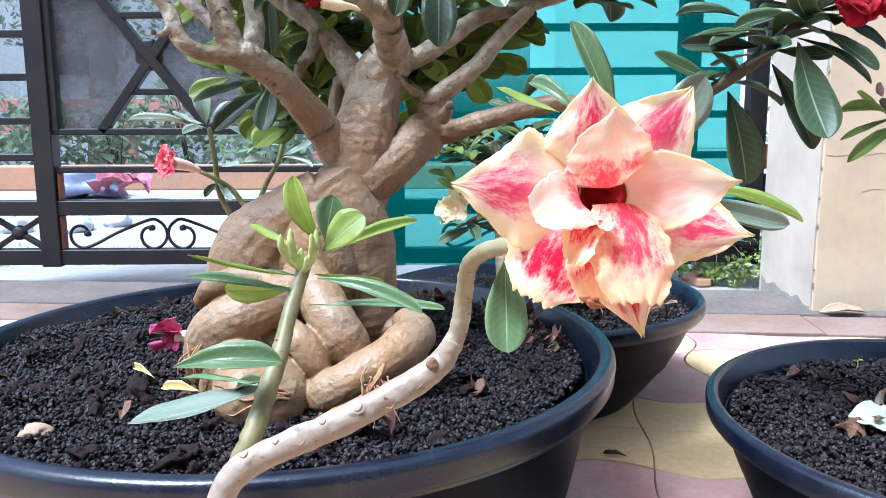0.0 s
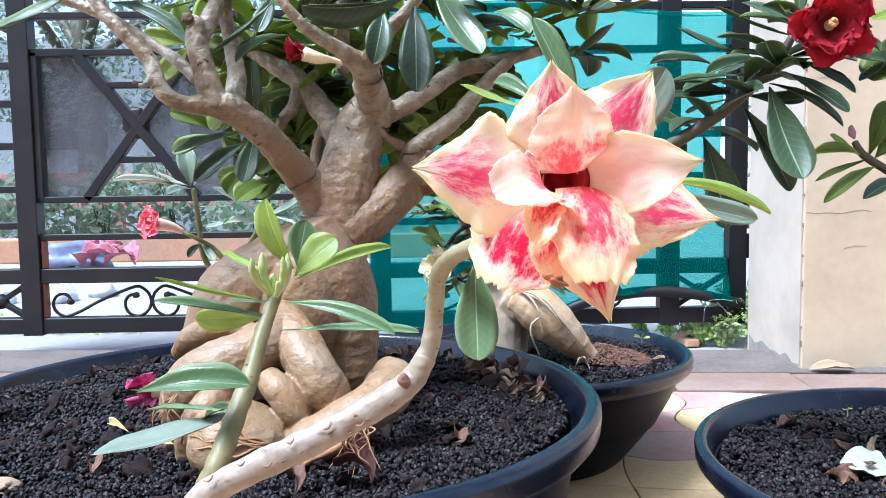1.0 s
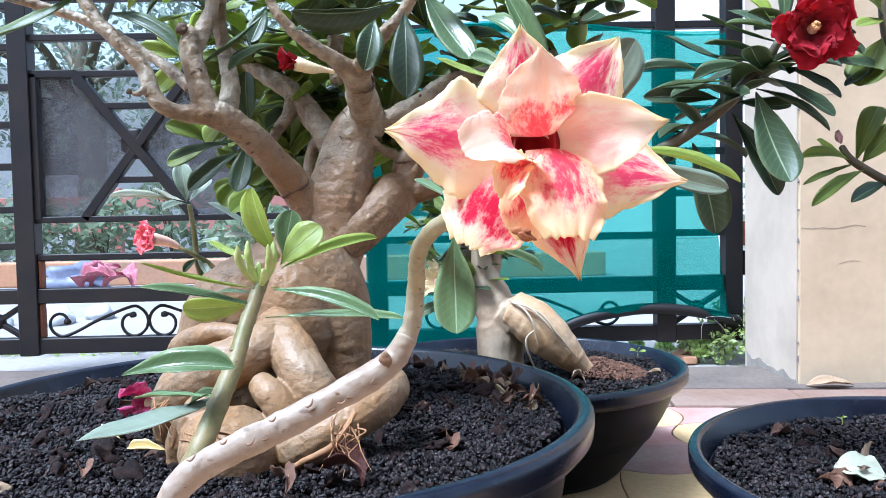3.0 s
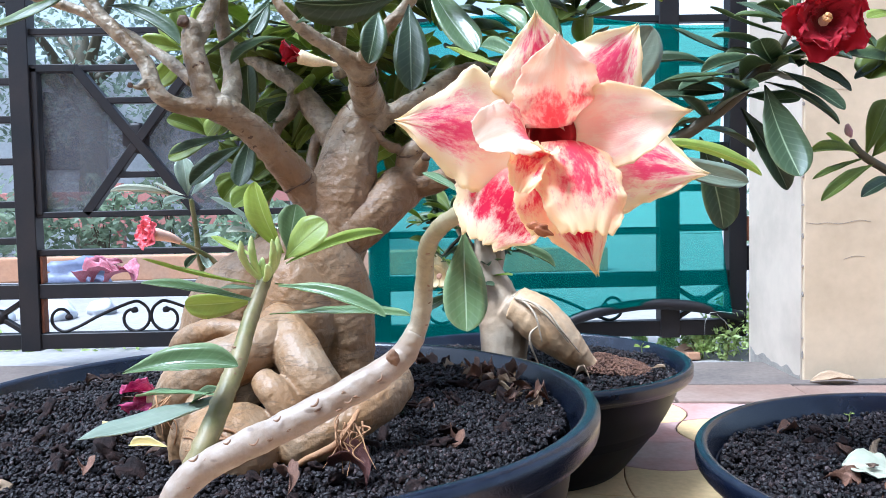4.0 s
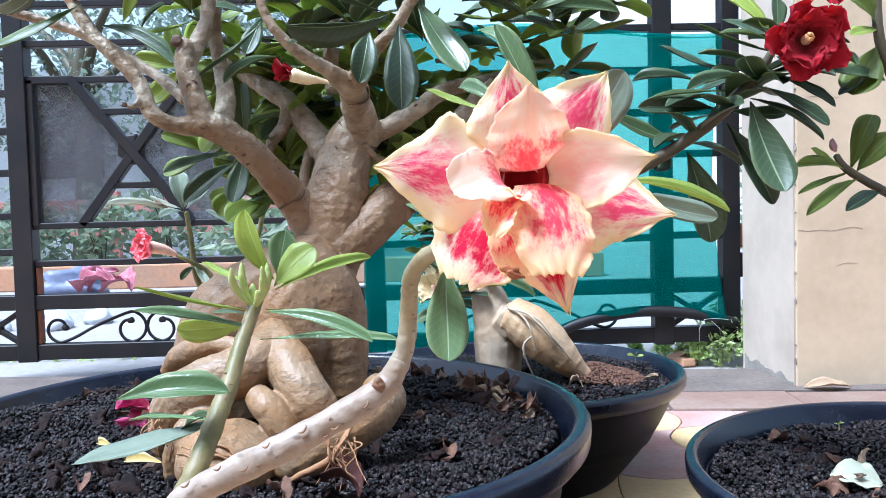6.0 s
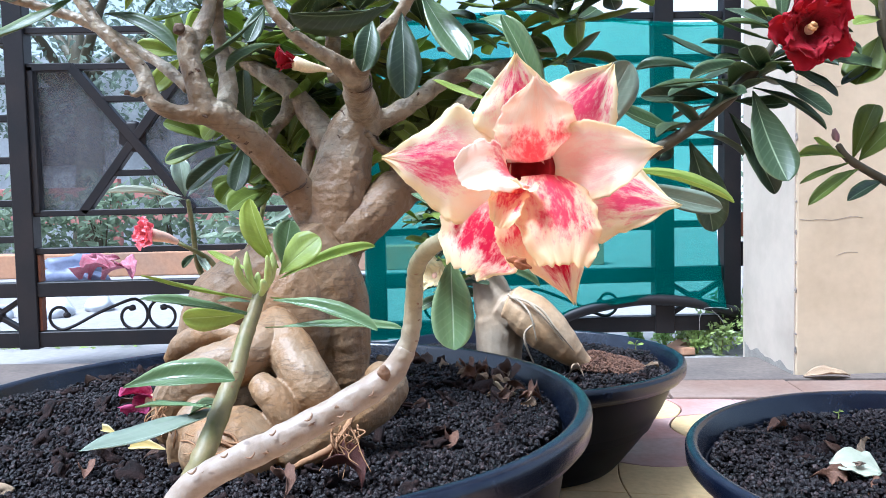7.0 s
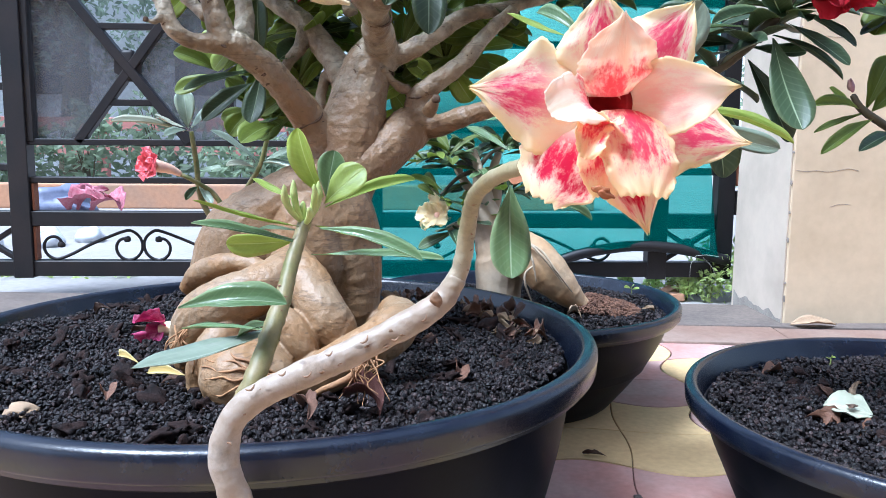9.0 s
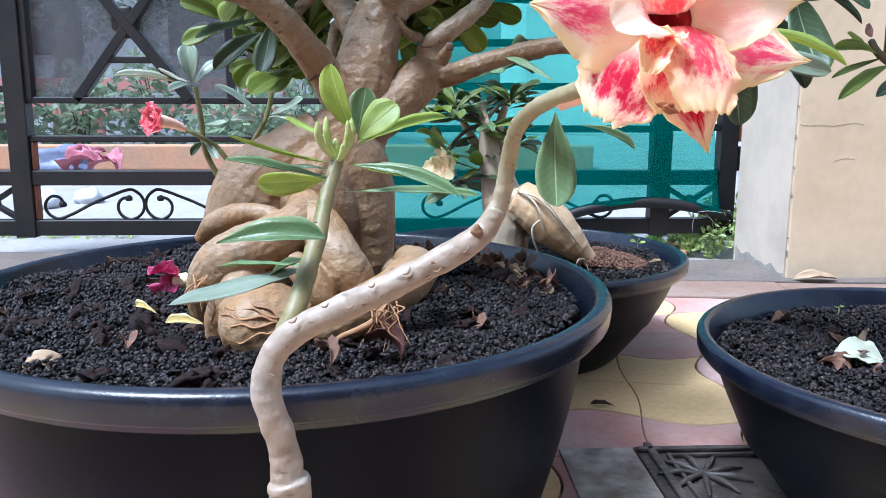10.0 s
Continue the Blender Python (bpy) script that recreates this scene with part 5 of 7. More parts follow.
# the bloom itself
bm = bmesh.new()
tube(bm, [(0.023, 0.285, 0.44), (0.036, 0.272, 0.446), (0.042, 0.260, 0.453), (0.045, 0.252, 0.460)], [0.003128, 0.003205, 0.0046, 0.0058], 8, 18, 0.05, 4)
bloom = part("bloom", bm, TUBE, front, "large double cream bloom with pink flames and a crimson throat")
POINTED = (0.50, 0.90, 1.0, 0.80, 0.42, 0.03)
BROAD = (0.45, 0.80, 0.98, 1.0, 0.86, 0.42)
HOOD = (0.72, 1.0, 1.0, 0.86, 0.55, 0.06)
SHELL = (0.60, 0.90, 1.0, 1.0, 0.92, 0.60)
for b, e, w, mat, face, bend, fold, tw, s, shape in (
    ((0.044, 0.24, 0.469), (0.042, 0.229, 0.498), 0.02811, PETAL_PINK, (-0.1, -1, 0.1), 0.10, -0.10, 0.0, 1, POINTED),
    ((0.051, 0.241, 0.467), (0.072, 0.236, 0.496), 0.02958, PETAL_PINK, (0.1, -1, 0.1), 0.08, -0.08, 0.1, 2, POINTED),
    ((0.0535, 0.237, 0.466), (0.083, 0.224, 0.47), 0.02409, PETAL_SOFT, (0.1, -1, -0.1), 0.10, 0.14, 0.0, 3, POINTED),
    ((0.051, 0.241, 0.46), (0.091, 0.234, 0.453), 0.02979, PETAL_PINK, (0.1, -1, 0.1), 0.08, -0.08, -0.1, 4, POINTED),
    ((0.047, 0.24, 0.459), (0.057, 0.224, 0.426), 0.0257, PETAL_DEEP, (0, -1, 0.2), 0.08, 0.05, 0.0, 5, POINTED),
    ((0.042, 0.24, 0.461), (0.026, 0.23, 0.435), 0.02876, PETAL_DEEP, (-0.1, -1, 0.1), 0.08, -0.08, 0.0, 6, BROAD),
    ((0.041, 0.24, 0.464), (0.003, 0.228, 0.469), 0.0335, PETAL_PINK, (-0.1, -1, 0.1), 0.10, -0.10, 0.0, 7, POINTED),
):
    petal(bloom, b, e, w, mat, face, bend, fold, tw, 0.22, s, shape)
for b, e, w, mat, face, bend, fold, tw, s, shape in (
    ((0.048, 0.236, 0.467), (0.046, 0.219, 0.49), 0.02458, PETAL_INNER, (0, -1, 0.1), 0.16, -0.16, 0.0, 11, HOOD),
    ((0.0507, 0.2310, 0.4631), (0.0533, 0.2130, 0.4379), 0.0245, PETAL_SPLASH, (0.2, -1, 0.2), 0.18, -0.12, 0.0, 13, SHELL),
    ((0.043, 0.231, 0.457), (0.043, 0.218, 0.437), 0.01413, PETAL_SPLASH, (-0.3, -1, 0.2), 0.16, 0.18, 0.0, 14, SHELL),
    ((0.0405, 0.232, 0.4625), (0.0245, 0.213, 0.4610), 0.0182, PETAL_INNER, (-0.2, -1, 0.35), 0.24, 0.20, 0.0, 15, SHELL),
    ((0.041, 0.227, 0.459), (0.0345, 0.213, 0.4485), 0.0100, PETAL_SPLASH, (-0.2, -1, 0.4), 0.22, 0.25, 0.2, 16, SHELL),
    ((0.0405, 0.226, 0.4545), (0.0430, 0.211, 0.4580), 0.0075, PETAL_SPLASH, (0.1, -0.8, 0.8), 0.25, 0.3, 0.3, 19, SHELL),
):
    petal(bloom, b, e, w, mat, face, bend, fold, tw, 0.24 if s < 15 else 0.34, s, shape)
bm = bmesh.new()
lathe(bm, [(0.0, -0.012), (0.0030, -0.0105), (0.0050, -0.005), (0.0064, 0.001), (0.0080, 0.0045), (0.0076, 0.0035), (0.0056, -0.001), (0.0040, -0.007), (0.0, -0.0135)], (0, 0, 0), 40)
cup = part("throat", bm, THROAT, None, "deep crimson throat")
under(cup, bloom, Matrix.Translation((0.0464, 0.2400, 0.4650)) @ Vector((0.0, -1, -0.05)).to_track_quat("Z", "X").to_matrix().to_4x4() @ Matrix.Diagonal((1.0, 0.95, 1, 1)))
bm = bmesh.new()
blob(bm, (0.04, 0.21, 0.439), (0.002826, 0.0007, 0.001339), (0, 22, 0), 0.9, 4)
part("wilted_spot", bm, WILT, bloom, "brown wilted petal edge")

# ---- second planter's desert rose ----
rose = thing("small_desert_rose", (*C2, S2), "young grey desert rose with a forked root and small leaves", "potted plant")
bm = bmesh.new()
tube(bm, [(0.0900, 1.4150, 0.4350), (0.0960, 1.4050, 0.4080), (0.1009, 1.4000, 0.3834), (0.1097, 1.4000, 0.3339), (0.1264, 1.4000, 0.2841), (0.1364, 1.4000, 0.2391), (0.1364, 1.4000, 0.1893), (0.1335, 1.4000, 0.1444)], [0.0055, 0.0085, 0.0135, 0.0220, 0.0355, 0.0430, 0.0411, 0.0352], 7, 18, 0.07, 1)
tube(bm, [(0.1454, 1.3850, 0.2706), (0.1684, 1.3750, 0.2517)], [0.0368, 0.0365], 5, 14, 0.06, 2)
tube(bm, [(0.124, 1.4459, 0.3189), (0.1029, 1.4459, 0.3489), (0.0818, 1.4459, 0.3689), (0.0617, 1.457, 0.4045)], [0.01515, 0.0111, 0.009085, 0.007067], 5, 10, 0.06, 3)
tube(bm, [(0.124, 1.4459, 0.3189), (0.1329, 1.4459, 0.3589), (0.1273, 1.4459, 0.3945), (0.1374, 1.4459, 0.4301)], [0.01515, 0.01211, 0.009085, 0.007067], 5, 10, 0.06, 4)
tube(bm, [(0.1184, 1.4459, 0.3077), (0.0762, 1.4347, 0.3044), (0.0451, 1.4236, 0.2944)], [0.01009, 0.007067, 0.006057], 5, 10, 0.06, 5)
fused(part("trunk", bm, material("grey_young_bark", (0.40, 0.325, 0.235), 0.5, dark=(0.36, 0.25, 0.15), scale=10, mix=1.0, bump=0.3, bump_scale=120, fine=0.003), rose, "grey trunk on a forked root"), 0.0024, 2)
PALEROOT = material("pale_aerial_root", (0.42, 0.34, 0.24), 0.7, dark=(0.30, 0.21, 0.13), scale=60, bump=0.4, bump_scale=500, fine=0.001)
bm = bmesh.new()
tube(bm, [(0.1542, 1.3750, 0.2716), (0.1862, 1.3620, 0.2531), (0.2151, 1.3520, 0.2268), (0.2437, 1.3480, 0.1988), (0.2655, 1.3480, 0.1789), (0.2848, 1.3500, 0.1635)], [0.0346, 0.0399, 0.0378, 0.0282, 0.0188, 0.0123], 9, 18, 0.06, 2)
TANROOT = material("tan_root_bark", (0.42, 0.25, 0.115), 0.5, dark=(0.45, 0.33, 0.205), scale=16, mix=0.9, bump=0.4, bump_scale=110, fine=0.003, contrast=0.4)
fused(part("root", bm, TANROOT, rose, "thick tan root with a blunt end"), 0.0024, 3)
for k, line in enumerate(([(0.1467, 1.3450, 0.2918), (0.1679, 1.3250, 0.2795), (0.1812, 1.3080, 0.2590), (0.1898, 1.3080, 0.2187)], [(0.1598, 1.3350, 0.2888), (0.1972, 1.3150, 0.2706), (0.2207, 1.3080, 0.2393), (0.2526, 1.3180, 0.1993)],
                          [(0.1868, 1.3100, 0.2464), (0.1718, 1.3100, 0.2328), (0.1723, 1.3100, 0.2123), (0.1861, 1.3200, 0.1790)], [(0.1509, 1.3400, 0.2875), (0.1767, 1.3200, 0.2817), (0.1998, 1.3080, 0.2603), (0.2350, 1.3120, 0.2159)])):
    bm = bmesh.new()
    tube(bm, line, [0.0017, 0.0021, 0.0019, 0.0011], 8, 8, 0.1, k)
    part("aerial_root", bm, PALEROOT, rose, "thin pale aerial root")
for c, n, bow in (((0.0573, 1.4459, 0.42), 12, (0, 0, 0)), ((0.0339, 1.4236, 0.4301), 8, (-0.3, -0.2, 0)), ((0.1374, 1.4459, 0.4345), 11, (0.2, 0, 0)), ((0.094, 1.4792, 0.4289), 9, (0, 0, 0.2)), ((0.1618, 1.4681, 0.3578), 6, (0.3, 0, -0.3)), ((0.0495, 1.4125, 0.3011), 8, (-0.2, -0.3, -0.2)), ((0.1351, 1.4459, 0.499), 8, (0, 0, 0))):
    tuft(rose, c, n, 0.068, 0.0245, (LEAF_MID, LEAF_MID, LEAF_DARK, LEAF_SHEEN), scene_rng, bow=bow)
for c in ((0.0446, 1.4000, 0.4301), (0.0994, 1.4000, 0.4016), (0.0310, 1.4000, 0.3564), (0.0962, 1.4000, 0.3276), (0.1428, 1.4000, 0.4413), (0.1499, 1.4000, 0.3679), (0.0055, 1.4000, 0.4149)):
    tuft(rose, c, 8, 0.062, 0.020, (LEAF_LUSH, LEAF_LUSH, LEAF_MID, LEAF_SHEEN), scene_rng, bow=(0, -0.2, 0))
    bm = bmesh.new()
    tube(bm, [(0.0950, 1.4100, 0.4000), Vector((0.0950, 1.4300, 0.4000)).lerp(Vector(c), 0.5) + Vector((0, 0, 0.008)), c], [0.0045, 0.0036, 0.0024], 5, 8, 0.1, 3)
    part("twig", bm, TWIG, rose)
ivory = double_bloom(rose, (0.0239, 1.4014, 0.3222), (-0.5, -0.8, 0.3), 0.0355, (PETAL_IVORY,), "ivory desert rose bloom", 21, 1)

# ---- slim young plant behind the big planter ----
slim = thing("slim_plant", (-0.36, 1.42, 0.0), "slim young desert rose with pale leaves and one rose bloom", "plant")
bm = bmesh.new()
tube(bm, [(-0.36, 1.42, 0.0), (-0.341, 1.42, 0.155), (-0.36, 1.42, 0.277), (-0.39, 1.42, 0.348), (-0.396, 1.42, 0.408), (-0.403, 1.42, 0.463)], [0.012, 0.004462, 0.005454, 0.005454, 0.004958, 0.004462], 6, 10, 0.06, 1)
tube(bm, [(-0.348, 1.42, 0.327), (-0.371, 1.42, 0.358), (-0.399, 1.4, 0.38), (-0.423, 1.4, 0.392)], [0.004958, 0.004958, 0.003911, 0.003911], 6, 8, 0.06, 2)
tube(bm, [(-0.354, 1.45, 0.252), (-0.319, 1.45, 0.354), (-0.291, 1.45, 0.404), (-0.274, 1.45, 0.464)], [0.005569, 0.005063, 0.004557, 0.005063], 6, 8, 0.06, 3)
fused(part("stem", bm, GREENSTEM, slim, "thin green-brown stem"), 0.0016, 1)
leaf(slim, (-0.416, 1.42, 0.463), (-0.519, 1.36, 0.478), 0.0176, LEAF_PALE, (0.1, -0.5, 0.8))
leaf(slim, (-0.413, 1.42, 0.47), (-0.452, 1.38, 0.49), 0.02737, LEAF_PALE, (0.1, -0.5, 0.8))
leaf(slim, (-0.408, 1.42, 0.468), (-0.414, 1.42, 0.535), 0.03371, LEAF_PALE_SHEEN, (0.1, -0.5, 0.8))
leaf(slim, (-0.404, 1.42, 0.468), (-0.368, 1.44, 0.507), 0.02182, LEAF_PALE_SHEEN, (0.1, -0.5, 0.8))
leaf(slim, (-0.406, 1.42, 0.463), (-0.431, 1.36, 0.454), 0.01955, LEAF_PALE_SHEEN, (0.1, -0.5, 0.8))
leaf(slim, (-0.394, 1.42, 0.398), (-0.349, 1.4, 0.403), 0.01173, LEAF_PALE_SHEEN, (0.1, -0.5, 0.8))
leaf(slim, (-0.391, 1.42, 0.368), (-0.411, 1.4, 0.345), 0.01369, LEAF_MID, (0.1, -0.5, 0.8))
leaf(slim, (-0.291, 1.45, 0.409), (-0.365, 1.4, 0.465), 0.02397, LEAF_PALE_SHEEN, (0.1, -0.5, 0.8))
leaf(slim, (-0.297, 1.45, 0.399), (-0.34, 1.4, 0.405), 0.01797, LEAF_PALE, (0.1, -0.5, 0.8))
leaf(slim, (-0.284, 1.45, 0.414), (-0.219, 1.42, 0.443), 0.02197, LEAF_PALE_SHEEN, (0.1, -0.5, 0.8))
leaf(slim, (-0.288, 1.45, 0.409), (-0.226, 1.42, 0.394), 0.01997, LEAF_PALE_SHEEN, (0.1, -0.5, 0.8))
leaf(slim, (-0.28, 1.45, 0.444), (-0.297, 1.42, 0.475), 0.01797, LEAF_PALE, (0.1, -0.5, 0.8))
leaf(slim, (-0.276, 1.45, 0.454), (-0.247, 1.42, 0.493), 0.01997, LEAF_PALE, (0.1, -0.5, 0.8))
leaf(slim, (-0.395, 1.42, 0.378), (-0.365, 1.4, 0.339), 0.01369, LEAF_PALE_SHEEN, (0.1, -0.5, 0.8))
double_bloom(slim, (-0.459, 1.37, 0.407), (-0.5, -0.8, 0.1), 0.030, (PETAL_ROSE,), "small rose pink double bloom", 31, 3)
bm = bmesh.new()
tube(bm, [(-0.453, 1.375, 0.405), (-0.434, 1.39, 0.399), (-0.418, 1.4, 0.39)], [0.01156, 0.008736, 0.004888], 5, 10, 0.05, 1)
part("tube", bm, TUBE, slim, "blush flower tube")

# ---- right-hand twig over the third planter ----
twig = thing("leafy_twig", (C3[0] + 0.06, C3[1] + 0.05, S3), "green leafy twig of the third planter's plant", "potted plant")
bm = bmesh.new()
tube(bm, [(C3[0] + 0.12, C3[1] + 0.06, S3 - 0.02), (C3[0] + 0.11, C3[1] + 0.05, S3 + 0.10), (0.517, 0.79, 0.437), (0.466, 0.78, 0.463), (0.424, 0.77, 0.485), (0.413, 0.77, 0.499)], [0.02, 0.012, 0.007, 0.0045, 0.004, 0.003], 6, 10, 0.08, 1)
tube(bm, [(0.517, 0.79, 0.437), (0.495, 0.79, 0.539), (0.461, 0.78, 0.61), (0.458, 0.78, 0.698)], [0.007, 0.006, 0.005, 0.004], 6, 10, 0.08, 2)
part("stem", bm, TWIG, twig, "thin green-brown stem")
leaf(twig, (0.422, 0.77, 0.485), (0.363, 0.75, 0.488), 0.01061, LEAF_LUSH, (-0.1, -0.7, 0.7))
leaf(twig, (0.425, 0.77, 0.482), (0.362, 0.74, 0.462), 0.00743, LEAF_LUSH, (-0.1, -0.7, 0.7))
leaf(twig, (0.435, 0.77, 0.476), (0.37, 0.74, 0.442), 0.01274, LEAF_LUSH, (-0.1, -0.7, 0.7))
leaf(twig, (0.418, 0.77, 0.488), (0.389, 0.77, 0.506), 0.01506, LEAF_LIME, (-0.1, -0.7, 0.7))
leaf(twig, (0.432, 0.78, 0.485), (0.46, 0.79, 0.539), 0.02288, LEAF_LUSH, (-0.1, -0.7, 0.7))
leaf(twig, (0.438, 0.78, 0.483), (0.463, 0.76, 0.517), 0.02473, LEAF_LUSH, (-0.1, -0.7, 0.7))
leaf(twig, (0.463, 0.78, 0.463), (0.412, 0.75, 0.445), 0.01398, LEAF_DARK, (-0.1, -0.7, 0.7))
leaf(twig, (0.458, 0.78, 0.604), (0.424, 0.76, 0.555), 0.03764, LEAF_LUSH, (-0.1, -0.7, 0.7))
leaf(twig, (0.46, 0.78, 0.621), (0.427, 0.78, 0.654), 0.02179, LEAF_LUSH, (-0.1, -0.7, 0.7))
leaf(twig, (0.46, 0.78, 0.621), (0.422, 0.76, 0.611), 0.01634, LEAF_LIME, (-0.1, -0.7, 0.7))
leaf(twig, (0.458, 0.78, 0.66), (0.467, 0.78, 0.709), 0.02179, LEAF_LUSH, (-0.1, -0.7, 0.7))
leaf(twig, (0.461, 0.78, 0.588), (0.411, 0.76, 0.555), 0.0129, LEAF_DARK, (-0.1, -0.7, 0.7))
bm = bmesh.new()
blob(bm, (0.4105, 0.7700, 0.5085), (0.0034, 0.0034, 0.0065), (0, -15, 0), 0.25, 4)
part("bud", bm, material("mauve_bud", (0.42, 0.22, 0.27), 0.6, dark=(0.30, 0.24, 0.14), scale=120, bump=0.2, bump_scale=500, fine=0.0006), twig, "mauve bud")

# ---- gate ----
GY = 2.33
def bars(name, rows, parent, mat=None, label=""):
    for a, b, wide, deep in rows:
        bm = bmesh.new()
        beam(bm, (a[0], GY, a[1]), (b[0], GY, b[1]), wide, deep)
        part(name, bm, mat or IRON, parent, label, False)


gate = thing("gate", (-0.15, GY, 0.05), "black iron gate with bars, scrolls and crossed braces", "gate")
XL, XR, TOP = -1.130, 0.697, 1.75
bars("post", [((XL, 0.05), (XL, TOP), 0.056, 0.05), ((XR, 0.05), (XR, TOP), 0.056, 0.05), ((0.893, 0.05), (0.893, TOP), 0.05, 0.05), ((-0.135, 0.05), (-0.135, TOP), 0.056, 0.05), ((-1.34, 0.05), (-1.34, TOP), 0.056, 0.05)], gate)
bars("rail", [((-1.36, 0.077), (0.868, 0.077), 0.044, 0.04), ((-1.36, 0.22), (0.868, 0.22), 0.042, 0.04)], gate, label="heavy lower rail")
bars("slat", [((XL, z), (-0.163, z), 0.018, 0.03) for z in (0.33, 0.437, 0.95, 1.06, 1.17, 1.28)]
     + [((-1.312, z), (XL, z), 0.02, 0.03) for z in (0.365, 0.468, 0.59, 0.708, 0.814, 0.925, 1.04, 1.15, 1.26)]
     + [((-0.107, z), (XR, z), 0.02, 0.03) for z in (0.36, 0.48, 0.60, 0.72, 0.84, 0.96, 1.08, 1.2)]
     + [((XR, z), (0.868, z), 0.02, 0.03) for z in (0.365, 0.48, 0.60, 0.72, 0.84, 0.96, 1.07, 1.18)], gate)
# crossed braces with a panel on either side
bars("brace", [((-1.112, 0.848), (-0.975, 0.848), 0.022, 0.035), ((-0.982, 0.852), (-0.652, 0.437), 0.026, 0.034), ((-0.652, 0.852), (-0.965, 0.437), 0.026, 0.03), ((-1.094, 0.437), (-1.094, 0.85), 0.022, 0.035),
               ((-0.655, 0.848), (-0.52, 0.848), 0.022, 0.035), ((-0.535, 0.437), (-0.535, 0.85), 0.022, 0.035)], gate)
bars("slat", [((-0.92, 0.757), (-0.72, 0.757), 0.018, 0.025), ((-0.895, 0.548), (-0.735, 0.548), 0.018, 0.025), ((-0.975, 0.848), (-0.655, 0.848), 0.018, 0.025)], gate)
bm = bmesh.new()
box(bm, (-0.838, GY - 0.012, 0.606), (-0.798, GY + 0.012, 0.694), 0.010)
part("boss", bm, IRON, gate, "forged plate at the crossing")

MESH = bpy.data.materials.new("dark_perforated_sheet")
MESH.use_nodes = True
mt = MESH.node_tree
mb = mt.nodes["Principled BSDF"]
mb.inputs["Base Color"].default_value = (0.075, 0.077, 0.088, 1)
mb.inputs["Roughness"].default_value = 0.55
see = mt.nodes.new("ShaderNodeBsdfTransparent")
mco = mt.nodes.new("ShaderNodeTexCoord")
holes = mt.nodes.new("ShaderNodeTexNoise")
holes.inputs["Scale"].default_value, holes.inputs["Detail"].default_value = 60, 6
mt.links.new(mco.outputs["Object"], holes.inputs["Vector"])
hole = mt.nodes.new("ShaderNodeMapRange")
hole.inputs["To Min"].default_value, hole.inputs["To Max"].default_value = 0.24, 0.60
mt.links.new(holes.outputs["Fac"], hole.inputs["Value"])
mm = mt.nodes.new("ShaderNodeMixShader")
mt.links.new(hole.outputs[0], mm.inputs[0])
mt.links.new(mb.outputs[0], mm.inputs[1])
mt.links.new(see.outputs[0], mm.inputs[2])
mt.links.new(mm.outputs[0], mt.nodes["Material Output"].inputs[0])


def plate(corners, y, thick, mat, parent, name, label):
    bm = bmesh.new()
    f = bm.faces.new([bm.verts.new((x, y, z)) for x, z in corners])
    ext = bmesh.ops.extrude_face_region(bm, geom=[f])
    for v in ext["geom"]:
        if isinstance(v, bmesh.types.BMVert):
            v.co.y += thick
    return part(name, bm, mat, parent, label, False)


plate([(-1.083, 0.446), (-0.95, 0.446), (-0.82, 0.64), (-0.975, 0.838), (-1.083, 0.838)], GY + 0.004, 0.002, MESH, gate, "mesh_panel", "dark perforated sheet")
plate([(-0.546, 0.446), (-0.546, 0.838), (-0.655, 0.838), (-0.815, 0.64), (-0.68, 0.446)], GY + 0.004, 0.002, MESH, gate, "mesh_panel", "dark perforated sheet")


plate([(-0.817 + 0.044 * math.cos(k * math.pi / 3 + 0.5), 0.652 + 0.044 * math.sin(k * math.pi / 3 + 0.5)) for k in range(6)], GY - 0.006, 0.003, IRON, gate, "joint_plate", "six-sided iron plate where the braces cross")


def scroll(cx, cz, flip, parent, size=0.043):
    """A forged S-scroll with a curl at each end."""
    pts = []
    for k in range(13):
        a = radians(450 - k * 30)
        r = size * min(1.0, 0.42 + 0.10 * k)
        pts.append((cx + flip * r * math.cos(a), GY, cz + r * math.sin(a)))
    for x, z in ((0.055, 0.55), (0.11, 0.0), (0.155, -0.55)):
        pts.append((cx + flip * x, GY, cz + z * size))
    for k in range(11):
        a = radians(-105 + k * 28)
        r = size * (0.95 - 0.55 * k / 10)
        pts.append((cx + flip * (0.205 + r * math.cos(a)), GY, cz + r * math.sin(a)))
    bm = bmesh.new()
    tube(bm, pts, [0.0045] * len(pts), 3, 8)
    part("scroll", bm, IRON, parent, "forged scroll")
    bm = bmesh.new()
    blob(bm, (pts[0][0], GY, pts[0][2]), (0.011, 0.008, 0.009), (0, 0, 0), 0.2, 1)
    part("curl", bm, IRON, parent)
    bm = bmesh.new()
    blob(bm, (pts[-1][0], GY, pts[-1][2]), (0.011, 0.008, 0.009), (0, 0, 0), 0.2, 2)
    part("curl", bm, IRON, parent)


for cx, flip in ((-0.842, -1), (-0.752, 1), (0.24, -1), (0.326, 1)):
    scroll(cx, 0.142, flip, gate)
for cx in (-1.227, 0.79):
    bars("cross", [((cx - 0.075, 0.195), (cx + 0.075, 0.10), 0.014, 0.02), ((cx + 0.075, 0.195), (cx - 0.075, 0.10), 0.014, 0.021)], gate)
    bm = bmesh.new()
    blob(bm, (cx, GY, 0.147), (0.024, 0.016, 0.022), (0, 0, 0), 0.1, 1)
    part("boss", bm, IRON, gate, "round forged boss")
bars("edge", [((-1.098, 0.1), (-1.098, 0.198), 0.008, 0.03), ((-1.096, 0.242), (-1.096, 0.32), 0.008, 0.03)], gate, RUST, "rusty edge strip")
